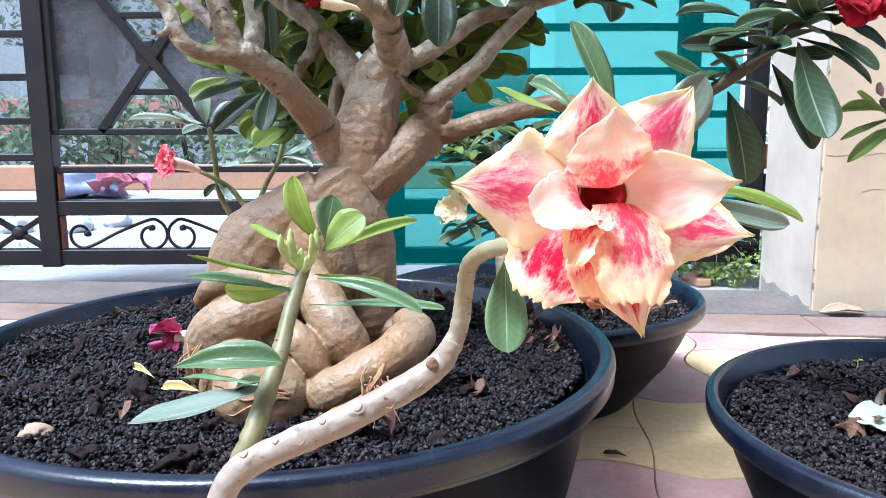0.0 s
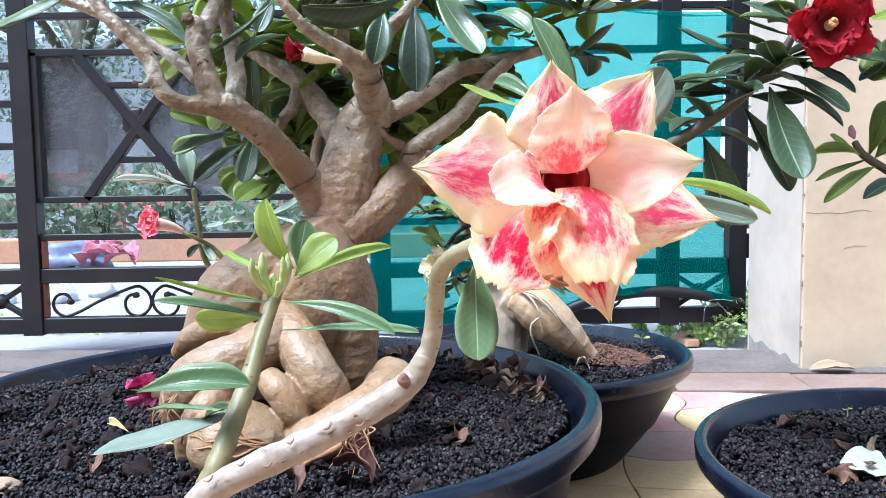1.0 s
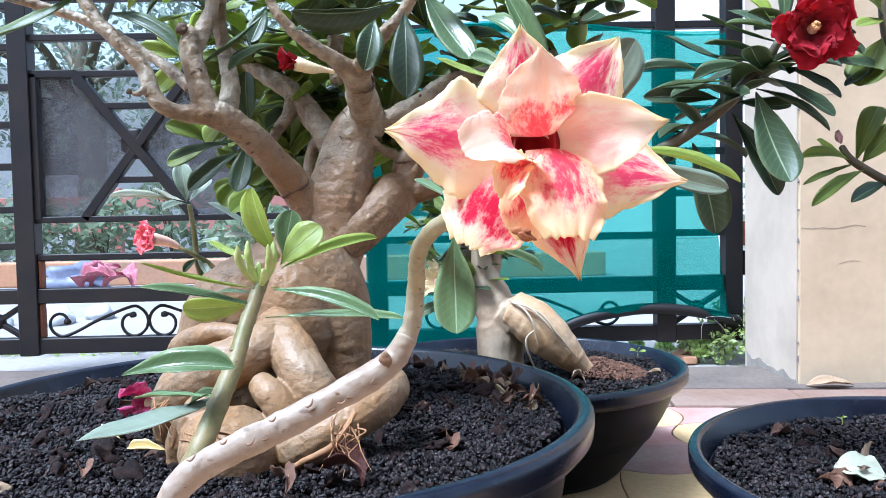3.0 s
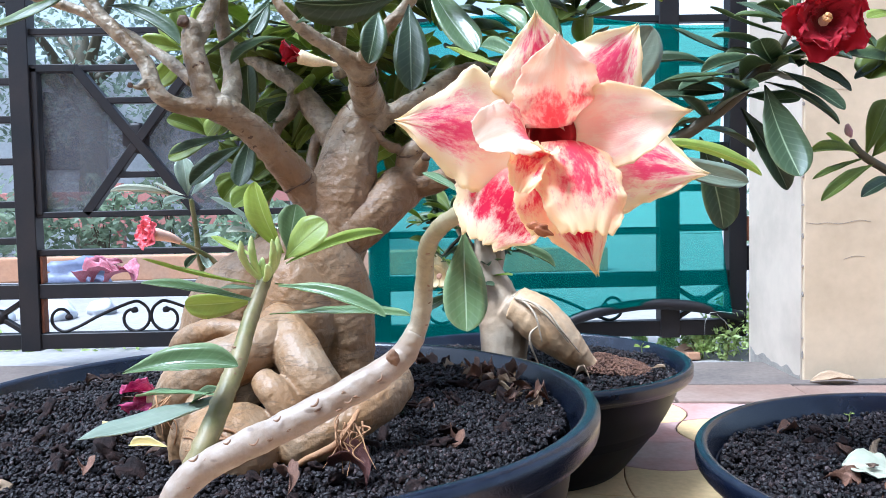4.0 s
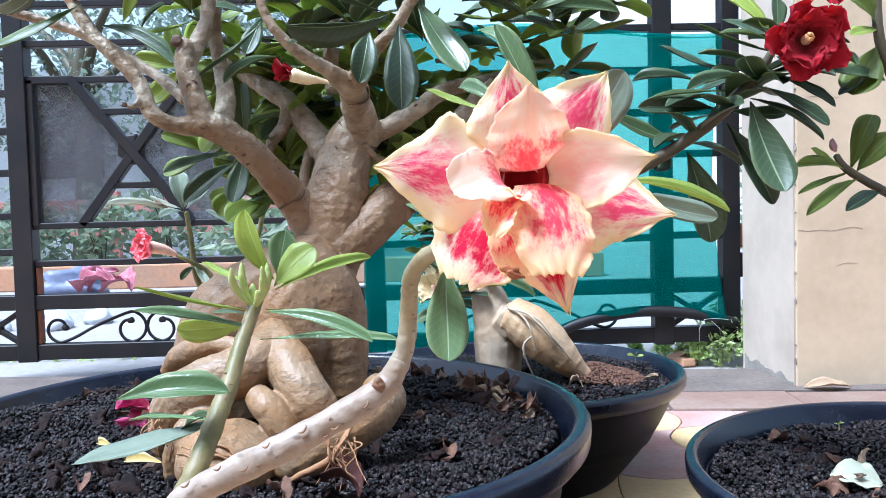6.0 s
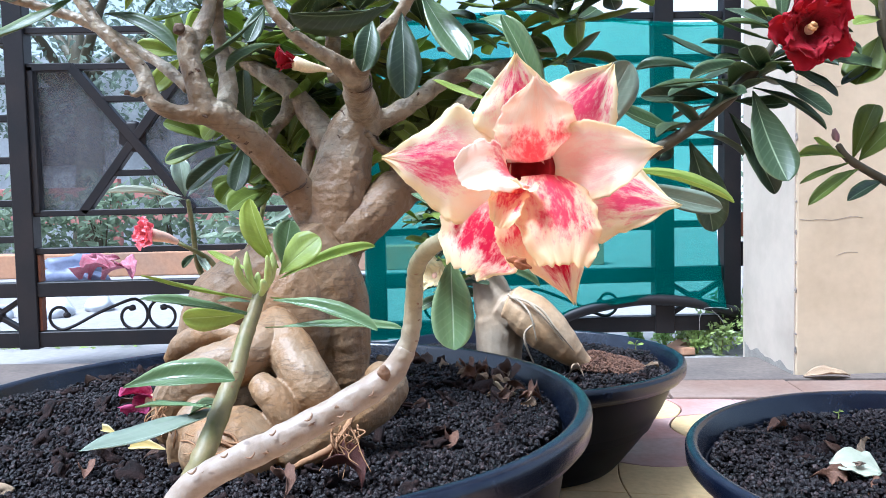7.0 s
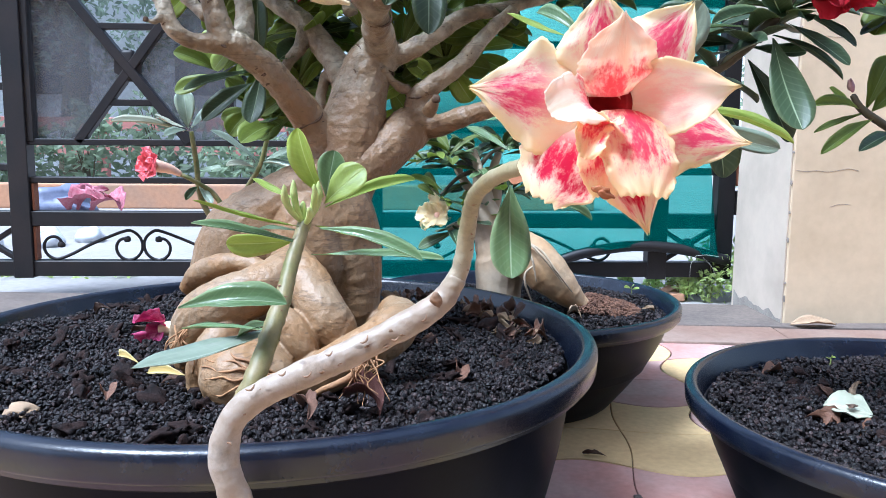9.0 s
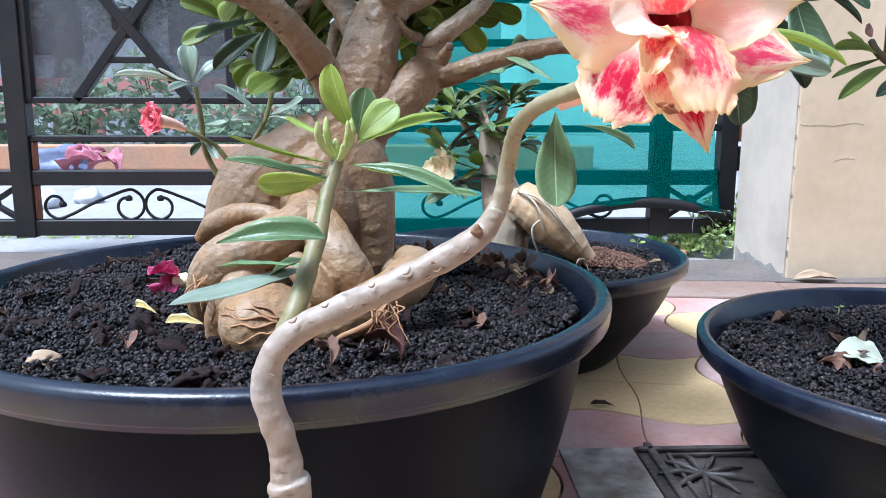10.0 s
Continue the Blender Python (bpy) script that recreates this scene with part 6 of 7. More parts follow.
# arched bar across the lower right leaf
bm = bmesh.new()
tube(bm, [(0.33, GY - 0.035, 0.072), (0.44, GY - 0.035, 0.118), (0.55, GY - 0.035, 0.142), (0.65, GY - 0.035, 0.150), (0.78, GY - 0.035, 0.138), (0.90, GY - 0.035, 0.108)], [0.016] * 6, 6, 12)
part("arch_bar", bm, IRON, gate, "black arched bar")
for z in (0.275, 0.36):
    bm = bmesh.new()
    box(bm, (0.915, GY - 0.02, z - 0.035), (0.945, GY + 0.02, z + 0.035), 0.004)
    part("hinge", bm, RUST if z > 0.3 else IRON, gate, "rusty hinge block", False)

# green shade net tied over the right leaf
NET = bpy.data.materials.new("teal_shade_net")
NET.use_nodes = True
nt = NET.node_tree
nb = nt.nodes["Principled BSDF"]
nco = nt.nodes.new("ShaderNodeTexCoord")
weave = nt.nodes.new("ShaderNodeTexWave")
weave.bands_direction = "Z"
weave.inputs["Scale"].default_value, weave.inputs["Distortion"].default_value, weave.inputs["Detail"].default_value = 30, 14.0, 5
nt.links.new(nco.outputs["Object"], weave.inputs["Vector"])
nb.inputs["Roughness"].default_value = 0.6
nt.links.new(mix_node(nt, weave.outputs["Fac"], (0.0, 0.15, 0.135), (0.004, 0.20, 0.18)), nb.inputs["Base Color"])
ntr = nt.nodes.new("ShaderNodeBsdfTranslucent")
ntr.inputs["Color"].default_value = (0.015, 0.30, 0.27, 1)
nclear = nt.nodes.new("ShaderNodeBsdfTransparent")
nclear.inputs["Color"].default_value = (0.56, 0.92, 0.87, 1)
n1 = nt.nodes.new("ShaderNodeMixShader")
n1.inputs[0].default_value = 0.45
nt.links.new(nb.outputs[0], n1.inputs[1])
nt.links.new(ntr.outputs[0], n1.inputs[2])
n2 = nt.nodes.new("ShaderNodeMixShader")
nt.links.new(math_node(nt, "MULTIPLY_ADD", weave.outputs["Fac"], 0.03, 0.65), n2.inputs[0])
nt.links.new(n1.outputs[0], n2.inputs[1])
nt.links.new(nclear.outputs[0], n2.inputs[2])
nt.links.new(n2.outputs[0], nt.nodes["Material Output"].inputs[0])
bm = bmesh.new()
grid = []
for i in range(61):
    row = []
    x = -0.165 + 1.03 * i / 60
    low = 0.10 + 0.05 * math.exp(-((x - 0.65) / 0.22) ** 2) if x > 0.2 else 0.055
    for j in range(41):
        v = j / 40
        z = low + (0.945 + 0.02 * math.sin(x * 6) - low) * v
        row.append(bm.verts.new((x - (0.035 * math.sin(math.pi * v) if i == 60 else 0.035 * math.sin(math.pi * v) * max(0, (i - 50) / 10)), GY - 0.045 - 0.006 * math.sin(x * 23 + z * 5) - 0.008 * noise.noise(Vector((x * 5, z * 7, 2))), z)))
    grid.append(row)
for i in range(60):
    for j in range(40):
        bm.faces.new((grid[i][j], grid[i + 1][j], grid[i + 1][j + 1], grid[i][j + 1]))
net = thing("shade_net", (0.35, GY - 0.045, 0.06), "teal green shade net hung over the gate's bars", "net")
sheet = part("sheet", bm, NET, net)
sol = sheet.modifiers.new("cloth", "SOLIDIFY")
sol.thickness = 0.0015
bm = bmesh.new()
tube(bm, [(-0.16 + 0.1 * k, GY - 0.05, 0.945 + 0.02 * math.sin((-0.16 + 0.1 * k) * 6)) for k in range(11)], [0.006] * 11, 4, 8)
part("hem", bm, NET, net, "rolled top hem")
CORD = material("white_cord", (0.5, 0.48, 0.44), 0.7, scale=50, bump=0.3, bump_scale=300, fine=0.001)
for k, pts in enumerate(([(0.80, GY - 0.06, 0.125), (0.785, GY - 0.062, 0.10), (0.786, GY - 0.055, 0.06)], [(0.82, GY - 0.06, 0.12), (0.845, GY - 0.062, 0.095), (0.862, GY - 0.055, 0.065)], [(0.80, GY - 0.06, 0.125), (0.83, GY - 0.064, 0.128), (0.87, GY - 0.06, 0.122)])):
    bm = bmesh.new()
    tube(bm, pts, [0.0006] * 3, 5, 6)
    part("cord", bm, CORD, net, "white tie cord")

# ---- outside the gate ----
LEAF_WEED = leaf_material("bright_weed_leaf", (0.55, 0.68, 0.22), (0.5, 0.6, 0.25), (0.5, 0.6, 0.25), 0.45, 0.45)
HEDGE = leaf_material("hedge_leaf", (0.32, 0.40, 0.28), (0.2, 0.3, 0.12), (0.25, 0.35, 0.14), 0.5, 0.6)
CANOPY = leaf_material("canopy_leaf", (0.34, 0.43, 0.33), (0.38, 0.47, 0.36), (0.42, 0.5, 0.38), 0.45, 0.68)
BRICK = material("orange_render", (0.42, 0.22, 0.12), 0.85, dark=(0.30, 0.2, 0.14), scale=4, mix=0.8, bump=0.3, bump_scale=40)
RED = material("faded_red_paint", (0.42, 0.17, 0.14), 0.6, dark=(0.30, 0.14, 0.12), scale=5, bump=0.1, bump_scale=60)
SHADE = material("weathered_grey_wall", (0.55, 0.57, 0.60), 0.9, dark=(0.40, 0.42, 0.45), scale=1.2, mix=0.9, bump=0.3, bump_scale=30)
TARP = material("blue_grey_tarp", (0.12, 0.14, 0.22), 0.5, dark=(0.2, 0.22, 0.3), scale=10, bump=0.3, bump_scale=40)
PINK = material("pink_cloth", (0.36, 0.09, 0.13), 0.7, dark=(0.42, 0.27, 0.29), scale=14, bump=0.4, bump_scale=60)


def foliage(name, centre, size, count, length, mat, seed, parent, label=""):
    """A loose crown of many small leaves, one mesh."""
    rng = random.Random(seed)
    bm = bmesh.new()
    uvl = bm.loops.layers.uv.new("UVMap")
    c = Vector(centre)
    for k in range(count):
        while True:
            p = Vector((rng.uniform(-1, 1), rng.uniform(-1, 1), rng.uniform(-1, 1)))
            if p.length < 1 and noise.noise(p * 2.2 + Vector((seed, 0, 0))) > -0.18:
                break
        p = c + Vector((p.x * size[0], p.y * size[1], p.z * size[2]))
        d = Vector((rng.uniform(-1, 1), rng.uniform(-1, 1), rng.uniform(-0.7, 0.9))).normalized()
        s = d.cross(Vector((rng.uniform(-1, 1), rng.uniform(-1, 1), rng.uniform(-1, 1)))).normalized()
        ln = length * rng.uniform(0.6, 1.3)
        q = [p, p + d * ln * 0.5 + s * ln * 0.22, p + d * ln, p + d * ln * 0.5 - s * ln * 0.22]
        f = bm.faces.new([bm.verts.new(v) for v in q])
        for loop, uvp in zip(f.loops, ((0, 0), (1, 0.5), (0, 1), (-1, 0.5))):
            loop[uvl].uv = uvp
    return part(name, bm, mat, parent, label, False)


def shrub(place, size, count, length, mat, seed, label, name="shrub"):
    s = thing(name, place, label, "shrub")
    rng = random.Random(seed)
    for k in range(4):
        bm = bmesh.new()
        x, y = rng.uniform(-0.5, 0.5) * size[0], rng.uniform(-0.5, 0.5) * size[1]
        tube(bm, [place, Vector(place) + Vector((x * 0.5, y * 0.5, size[2])), Vector(place) + Vector((x, y, size[2] * 1.6))], [0.02 * size[2], 0.014 * size[2], 0.008 * size[2]], 4, 6)
        part("stem", bm, TWIG, s)
    foliage("crown", Vector(place) + Vector((0, 0, size[2])), size, count, length, mat, seed, s)
    return s


def street_tree(place, height, crown, count, seed, label):
    t = thing("tree", place, label, "tree")
    p = Vector(place)
    rng = random.Random(seed)
    bm = bmesh.new()
    tube(bm, [p, p + Vector((0.05, 0, height * 0.3)), p + Vector((-0.05, 0.05, height * 0.62))], [0.16, 0.12, 0.08], 5, 10, 0.1, seed)
    for k in range(6):
        a = k * 1.05 + rng.random()
        o = p + Vector((0, 0, height * rng.uniform(0.3, 0.6)))
        tube(bm, [o, o + Vector((math.cos(a) * crown * 0.4, math.sin(a) * crown * 0.4, height * 0.15)), o + Vector((math.cos(a) * crown * 0.8, math.sin(a) * crown * 0.8, height * 0.22))], [0.06, 0.04, 0.02], 4, 8)
    part("trunk", bm, TWIG, t)
    foliage("crown", p + Vector((0, 0, height * 0.68)), (crown, crown, height * 0.42), count, 0.085, CANOPY, seed, t)
    return t


bm = bmesh.new()
box(bm, (-9, 5.4, -0.02), (1.2, 5.6, 0.14), 0.01)
tagged(part("kerb_wall", bm, BRICK, None, "low orange rendered kerb across the lane", False), category="low wall", kind="structure")
for k, x in enumerate((-4.4, -3.9, -3.4, -2.9, -2.4, -1.9, -1.3, -0.8)):
    shrub((x, 5.95 + 0.1 * (k % 3), -0.02), (0.32, 0.25, 0.30 + 0.06 * (k % 3)), 420, 0.10, HEDGE, 40 + k, "low green border shrub across the lane")
fence = thing("low_fence", (-3, 6.9, 0), "faded red board fence across the lane", "fence")
for z in (0.30, 0.50):
    bm = bmesh.new()
    box(bm, (-6, 6.9, z), (-1.0, 6.94, z + 0.11), 0.006)
    part("board", bm, RED, fence, "", False)
for x in (-5.9, -4.3, -2.7, -1.1):
    bm = bmesh.new()
    box(bm, (x, 6.945, -0.02), (x + 0.09, 7.03, 0.68), 0.006)
    part("post", bm, RED, fence, "", False)
house = thing("house", (-4, 9, 0), "grey weathered house across the lane", "house")
bm = bmesh.new()
box(bm, (-12, 9.0, -0.02), (-1.2, 12, 2.1), 0.02)
part("wall", bm, SHADE, house, "", False)
for k, x in enumerate((-6.2, -4.4, -2.6)):
    bm = bmesh.new()
    box(bm, (x, 8.96, 0.9), (x + 0.9, 8.995, 1.75), 0.01)
    part("window", bm, IRON, house, "dark window", False)
for k, (x, y, h, c) in enumerate(((-5.6, 7.9, 3.4, 1.5), (-3.4, 8.2, 3.6, 1.6), (-1.6, 8.4, 3.2, 1.3), (-7.6, 8.0, 3.5, 1.5))):
    street_tree((x, y, -0.02), h, c, 5200, 60 + k, "leafy street tree across the lane")
white = thing("white_house", (4, 11, 0), "pale house across the lane", "house")
bm = bmesh.new()
box(bm, (1.5, 11, -0.02), (9, 14, 3.4), 0.02)
part("wall", bm, material("white_render", (0.78, 0.77, 0.74), 0.85, dark=(0.66, 0.65, 0.62), scale=1.0, bump=0.2, bump_scale=40), white, "", False)
shrub((2.3, 5.0, -0.02), (0.45, 0.4, 0.75), 500, 0.09, HEDGE, 71, "flowering shrub across the lane")
# heap by the kerb
heap = thing("tarp_heap", (-2.95, 4.9, 0), "blue-grey tarpaulin bundle by the kerb", "tarpaulin")
bm = bmesh.new()
blob(bm, (-2.144, 4.95, 0.065), (0.20, 0.14, 0.085), (0, 0, 0), 1.0, 1)
part("tarpaulin", bm, TARP, heap)
cloth = thing("pink_cloth", (-2.7, 4.8, 0), "crumpled pink cloth on the kerb", "cloth")
for k, (b, e) in enumerate((((-2.002, 4.85, 0.02), (-1.81, 4.8, 0.144)), ((-1.898, 4.8, 0.022), (-1.728, 4.75, 0.08)), ((-2.031, 4.8, 0.032), (-1.823, 4.7, 0.093)), ((-1.83, 4.85, 0.107), (-1.721, 4.75, 0.023)))):
    fold = new("fold", blade("fold", PINK, "petal", 0.3, 0.4, 0.5, 0.8, k, 12, 8, 0.02))
    under(fold, cloth, aim(b, e, (0.2, -0.8, 0.6), 0.12))
for k in range(7):
    bm = bmesh.new()
    blob(bm, (0, 0, 0), (0.08, 0.06, 0.045), (0, 0, 0), 0.35, k)
    st = part("rubble_stone", bm, SHADE, None)
    st.matrix_basis = pose(-2.3 + 0.14 * k + 0.03 * math.sin(k * 5), 3.6 + 0.12 * math.cos(k * 3), 0.0, 0, 0, k * 50)
    tagged(st, "grey rubble stone on the lane", "stone", "rubble on the lane")
for k, (x, y) in enumerate(((0.767, 2.412), (0.763, 2.340))):
    bm = bmesh.new()
    box(bm, (-0.035, -0.02, 0), (0.035, 0.02, 0.022), 0.004)
    shard = part("brick_shard", bm, BRICK, None, "", False)
    shard.matrix_basis = pose(x, y, -0.02, 0, -14 + 20 * k, 35 + 60 * k)
    tagged(shard, "broken orange brick shard on the lane", "brick shard", "brick shards by the gate")
# weeds at the foot of gate and pillar
for k, (x, y, s) in enumerate(((0.80, 2.44, 0.05), (0.86, 2.42, 0.065), (0.90, 2.43, 0.085), (0.945, 2.46, 0.10), (0.74, 2.47, 0.035), (0.66, 2.50, 0.025), (0.86, 2.31, 0.06), (0.925, 2.29, 0.085), (0.80, 2.34, 0.04), (0.975, 2.33, 0.10))):
    w = thing("weed", (x, y, -0.02), "bright green weed at the gate's foot", "weed", "weeds by the gate")
    bm = bmesh.new()
    tube(bm, [(x, y, -0.02), (x + 0.006, y, s * 0.6), (x - 0.004, y - 0.004, s * 1.5)], [0.0025, 0.002, 0.0012], 5, 6)
    part("stem", bm, GREENSTEM, w)
    foliage("leaves", (x, y, s * 0.9 - 0.015), (s * 0.7, s * 0.6, s), 170, 0.022, LEAF_WEED, 80 + k, w)
for k, x in enumerate((-1.5, -1.3, -1.1)):
    w = thing("weed", (x, 2.75, -0.02), "pale grass tuft outside the gate", "weed", "weeds by the gate")
    foliage("leaves", (x, 2.75, 0.0), (0.16, 0.09, 0.03), 130, 0.03, LEAF_WEED, 90 + k, w)

# ---- litter in the pots ----
def litter(place, length, width, mat, turn, name, label, category, seed, curl=0.25):
    ob = new(name, blade(name, mat, "leaf", curl, 0.6, 1.1, 0.6, seed, 14, 8, 0.02))
    ob.matrix_basis = pose(*place, *turn) @ Matrix.Diagonal((width, length, width, 1)) @ Matrix.Translation((0, -0.5, -curl * 0.4))
    return tagged(ob, label, category)


rng = random.Random(4)
def dead_leaf(x, y, z, k):
    litter((x, y, z), rng.uniform(0.014, 0.030), rng.uniform(0.009, 0.018), DEAD if rng.random() < 0.8 else DEADPALE, (rng.uniform(-25, 25), rng.uniform(-60, 60), rng.uniform(0, 360)),
           "dead_leaf", "curled brown dead leaf on the grit", "dead leaf", k, rng.uniform(0.3, 1.2))


for (cx, cy), r, s, n in ((C1, R1, S1, 16), (C2, R2, S2, 7), (C3, R3, S3, 11)):
    for k in range(n):
        a, q = rng.uniform(0, 6.28), r * 0.82 * math.sqrt(rng.uniform(0.2, 1))
        dead_leaf(cx + q * math.cos(a), cy + q * math.sin(a), s + 0.008, k)
for k in range(46):     # swept together along the far rim
    a, q = radians(rng.uniform(2, 62)), R1 * rng.uniform(0.72, 0.86)
    dead_leaf(C1[0] + q * math.cos(a), C1[1] + q * math.sin(a), S1 + rng.uniform(0.006, 0.014), 30 + k)
for k in range(190):
    a, q = rng.uniform(0, 6.28), R1 * 0.87 * math.sqrt(rng.uniform(0.1, 1))
    x, y = C1[0] + q * math.cos(a), C1[1] + q * math.sin(a)
    if k % 3 and noise.noise(Vector((x * 7, y * 7, 3.0))) < 0.0:
        continue
    bm = bmesh.new()
    blob(bm, (0, 0, 0), (rng.uniform(0.005, 0.015), rng.uniform(0.004, 0.009), rng.uniform(0.003, 0.006)), (0, 0, 0), 1.2, k)
    ch = part("bark_chip", bm, DEBRIS, None)
    ch.matrix_basis = pose(x, y, S1 + 0.008, rng.uniform(-55, 55), rng.uniform(-45, 45), rng.uniform(0, 360))
    tagged(ch, "brown bark chip lying on the grit", "bark chip", "bark chips in the planter")
for (cx, cy), r, s in ((C2, R2, S2), (C3, R3, S3)):
    for k in range(22):
        a, q = rng.uniform(0, 6.28), r * 0.85 * math.sqrt(rng.uniform(0.05, 1))
        bm = bmesh.new()
        blob(bm, (0, 0, 0), (rng.uniform(0.004, 0.012), rng.uniform(0.004, 0.008), rng.uniform(0.003, 0.006)), (0, 0, 0), 0.9, k)
        ch = part("bark_chip", bm, DEBRIS, None)
        ch.matrix_basis = pose(cx + q * math.cos(a), cy + q * math.sin(a), s + 0.006, rng.uniform(-30, 30), rng.uniform(-30, 30), rng.uniform(0, 360))
        tagged(ch, "bark chip lying on the grit of a smaller planter", "bark chip", "bark chips in the smaller planters")
grit("coir", (0.318, 1.372), 0.068, S2 + 0.002, 3200, 0.0026, 9, pot_two, 0.016, COIR, "reddish brown coir heaped by the root")
for p, tall in (((0.393, 1.463, 0.157), 0.022), ((0.525, 0.984, 0.167), 0.010)):
    sprout = thing("sprout", p, "tiny bright green seedling in the grit", "seedling", "seedlings in the planters")
    q = Vector(p)
    bm = bmesh.new()
    tube(bm, [q - Vector((0, 0, 0.006)), q + Vector((0.001, 0, tall / 2)), q + Vector((0, 0, tall))], [0.001, 0.001, 0.0008], 4, 6)
    part("stem", bm, YOUNG, sprout)
    for d in ((-0.014, -0.003, 0.004), (0.013, -0.004, 0.003), (0.003, -0.006, 0.009)):
        leaf(sprout, q + Vector((0, 0, tall * 0.9)), q + Vector((0, 0, tall * 0.9)) + Vector(d) * (tall * 50), 0.35 * tall, LEAF_LIME, (0, -0.4, 0.9))

WITHERED = petal_material("withered_petal", (0.86, 0.30, 0.47), (0.52, 0.03, 0.17), 0.9, 0.9, 0.1, 1.1, (0.5, 0.05, 0.2))
fallen = thing("fallen_bloom", (-0.3122, 0.8866, 0.2425), "withered magenta bloom fallen on the grit", "fallen flower")
for k in range(5):
    a = k * 1.26
    petal(fallen, (-0.2934, 0.8756, 0.2425), Vector((-0.3144, 0.8589, 0.2469)) + Vector((0.004 * math.cos(a), 0.011 * math.cos(a), 0.011 * math.sin(a))), 0.019, WITHERED, (0.2, -math.cos(a), math.sin(a)), 0.2, 0.4, 0.3, 0.7, k, "round")
bm = bmesh.new()
tube(bm, [(-0.2967, 0.8756, 0.2425), (-0.2845, 0.8756, 0.2414), (-0.2745, 0.8866, 0.2414)], [0.0077, 0.0088, 0.0055], 5, 10, 0.1, 2)
part("tube", bm, TUBE_PALE, fallen, "pale flower tube")
for k, (p, turn, ln, wd, mat) in enumerate((((0.452, 0.856, 0.166), (70, 20, 60), 0.032, 0.013, DEAD), ((0.436, 0.947, 0.164), (15, 50, 100), 0.034, 0.018, DEAD), ((0.494, 0.855, 0.168), (65, -20, -50), 0.034, 0.012, DEADPALE),
                                              ((0.414, 0.772, 0.165), (20, 30, 40), 0.030, 0.020, DEAD), ((0.43, 0.752, 0.165), (30, -30, 150), 0.032, 0.020, DEAD), ((0.418, 0.885, 0.164), (5, 20, 70), 0.022, 0.010, DEADPALE))):
    litter(p, ln, wd, mat, turn, "dead_leaf", "brown dead leaf sticking out of the grit", "dead leaf", 60 + k, 0.5)
bm = bmesh.new()
blob(bm, (-0.3369, 0.6344, 0.2290), (0.0120, 0.0090, 0.0045), (14, 10, 20), 0.9, 6)
tagged(part("wood_chip", bm, DEADPALE, None), "pale tan wood chip on the grit", "wood chip")
for k, (a, b, wide) in enumerate((((-0.2234, 0.7167, 0.2340), (-0.2635, 0.7287, 0.2340), 0.010), ((-0.2790, 0.7520, 0.2360), (-0.3095, 0.7815, 0.2360), 0.006))):
    ob = new("yellow_leaf", blade("yellow_leaf", LEAF_YELLOW, "leaf", 0.12, 0.3, 0.2, 0.3, k, 14, 8, 0.02))
    ob.matrix_basis = aim(a, b, (0.0, -0.6, 0.8), wide)
    tagged(ob, "yellowing leaf fallen on the grit", "fallen leaf", "yellow leaves on the grit")
pale_leaf = new("bleached_leaf", blade("bleached_leaf", LEAF_PALE, (0.04, 0.60, 0.90, 1.0, 0.94, 0.70, 0.10), 0.06, 0.10, 0.1, 0.22, 2, 24, 14, 0.02))
pale_leaf.matrix_basis = aim((0.414, 0.784, 0.182), (0.461, 0.772, 0.174), (-0.05, -0.35, 1), 0.047)
tagged(pale_leaf, "pale bleached leaf with a dark torn spot on the grit", "fallen leaf")
bm = bmesh.new()
blob(bm, (0.4365, 0.770, 0.1855), (0.0065, 0.004, 0.0012), (0, 0, 30), 1.0, 3)
part("torn_spot", bm, KNOT, pale_leaf, "dark torn spot")
# thin roots round the base
rng = random.Random(9)
bm = bmesh.new()
tube(bm, [(-0.11, 0.64, 0.234), (-0.089, 0.63, 0.248), (-0.067, 0.628, 0.259), (-0.056, 0.634, 0.271), (-0.049, 0.65, 0.281)], [0.0014, 0.0026, 0.0030, 0.0028, 0.002], 6, 8, 0.25, 1)
part("rootlet", bm, ROOTLET, tree, "thicker tan side root")
for k in range(15):
    a = Vector((-0.054, 0.632, 0.273)) + Vector((rng.uniform(-0.012, 0.012), rng.uniform(-0.002, 0.004), rng.uniform(-0.006, 0.012)))
    fan = rng.uniform(-1, 1)
    e = Vector((-0.061, 0.612, 0.244)) + Vector((fan * 0.036, rng.uniform(-0.012, 0.012), rng.uniform(-0.016, 0.002)))
    e.z = max(e.z, S1 + 0.002)
    side = Vector((rng.uniform(-0.010, 0.010), -rng.uniform(0.0, 0.008), rng.uniform(-0.006, 0.008)))
    half = rng.uniform(0.3, 0.8)
    bm = bmesh.new()
    tube(bm, [a, a.lerp(e, 0.3 * half) + side, a.lerp(e, 0.65 * half) - side * 0.6, a.lerp(e, half)], [rng.uniform(0.0006, 0.0012), rng.uniform(0.0004, 0.0008), 0.0005, 0.0002], 7, 6, 0.4, k)
    part("rootlet", bm, ROOTLET, tree, "thin tan rootlet")
litter((-0.052, 0.626, 0.24), 0.036, 0.026, DEADRED, (20, 25, 60), "dead_leaf", "reddish brown crumpled leaf by the base", "dead leaf", 71, 0.5)
litter((-0.097, 0.603, 0.24), 0.026, 0.014, DEAD, (10, 40, 20), "dead_leaf", "curled tan dead leaf by the base", "dead leaf", 72, 0.7)
bulb = Matrix.LocRotScale(Vector((-0.1630, 0.7, 0.2405)), Euler((0, radians(12), 0)), Vector((0.0460, 0.047, 0.0360)))
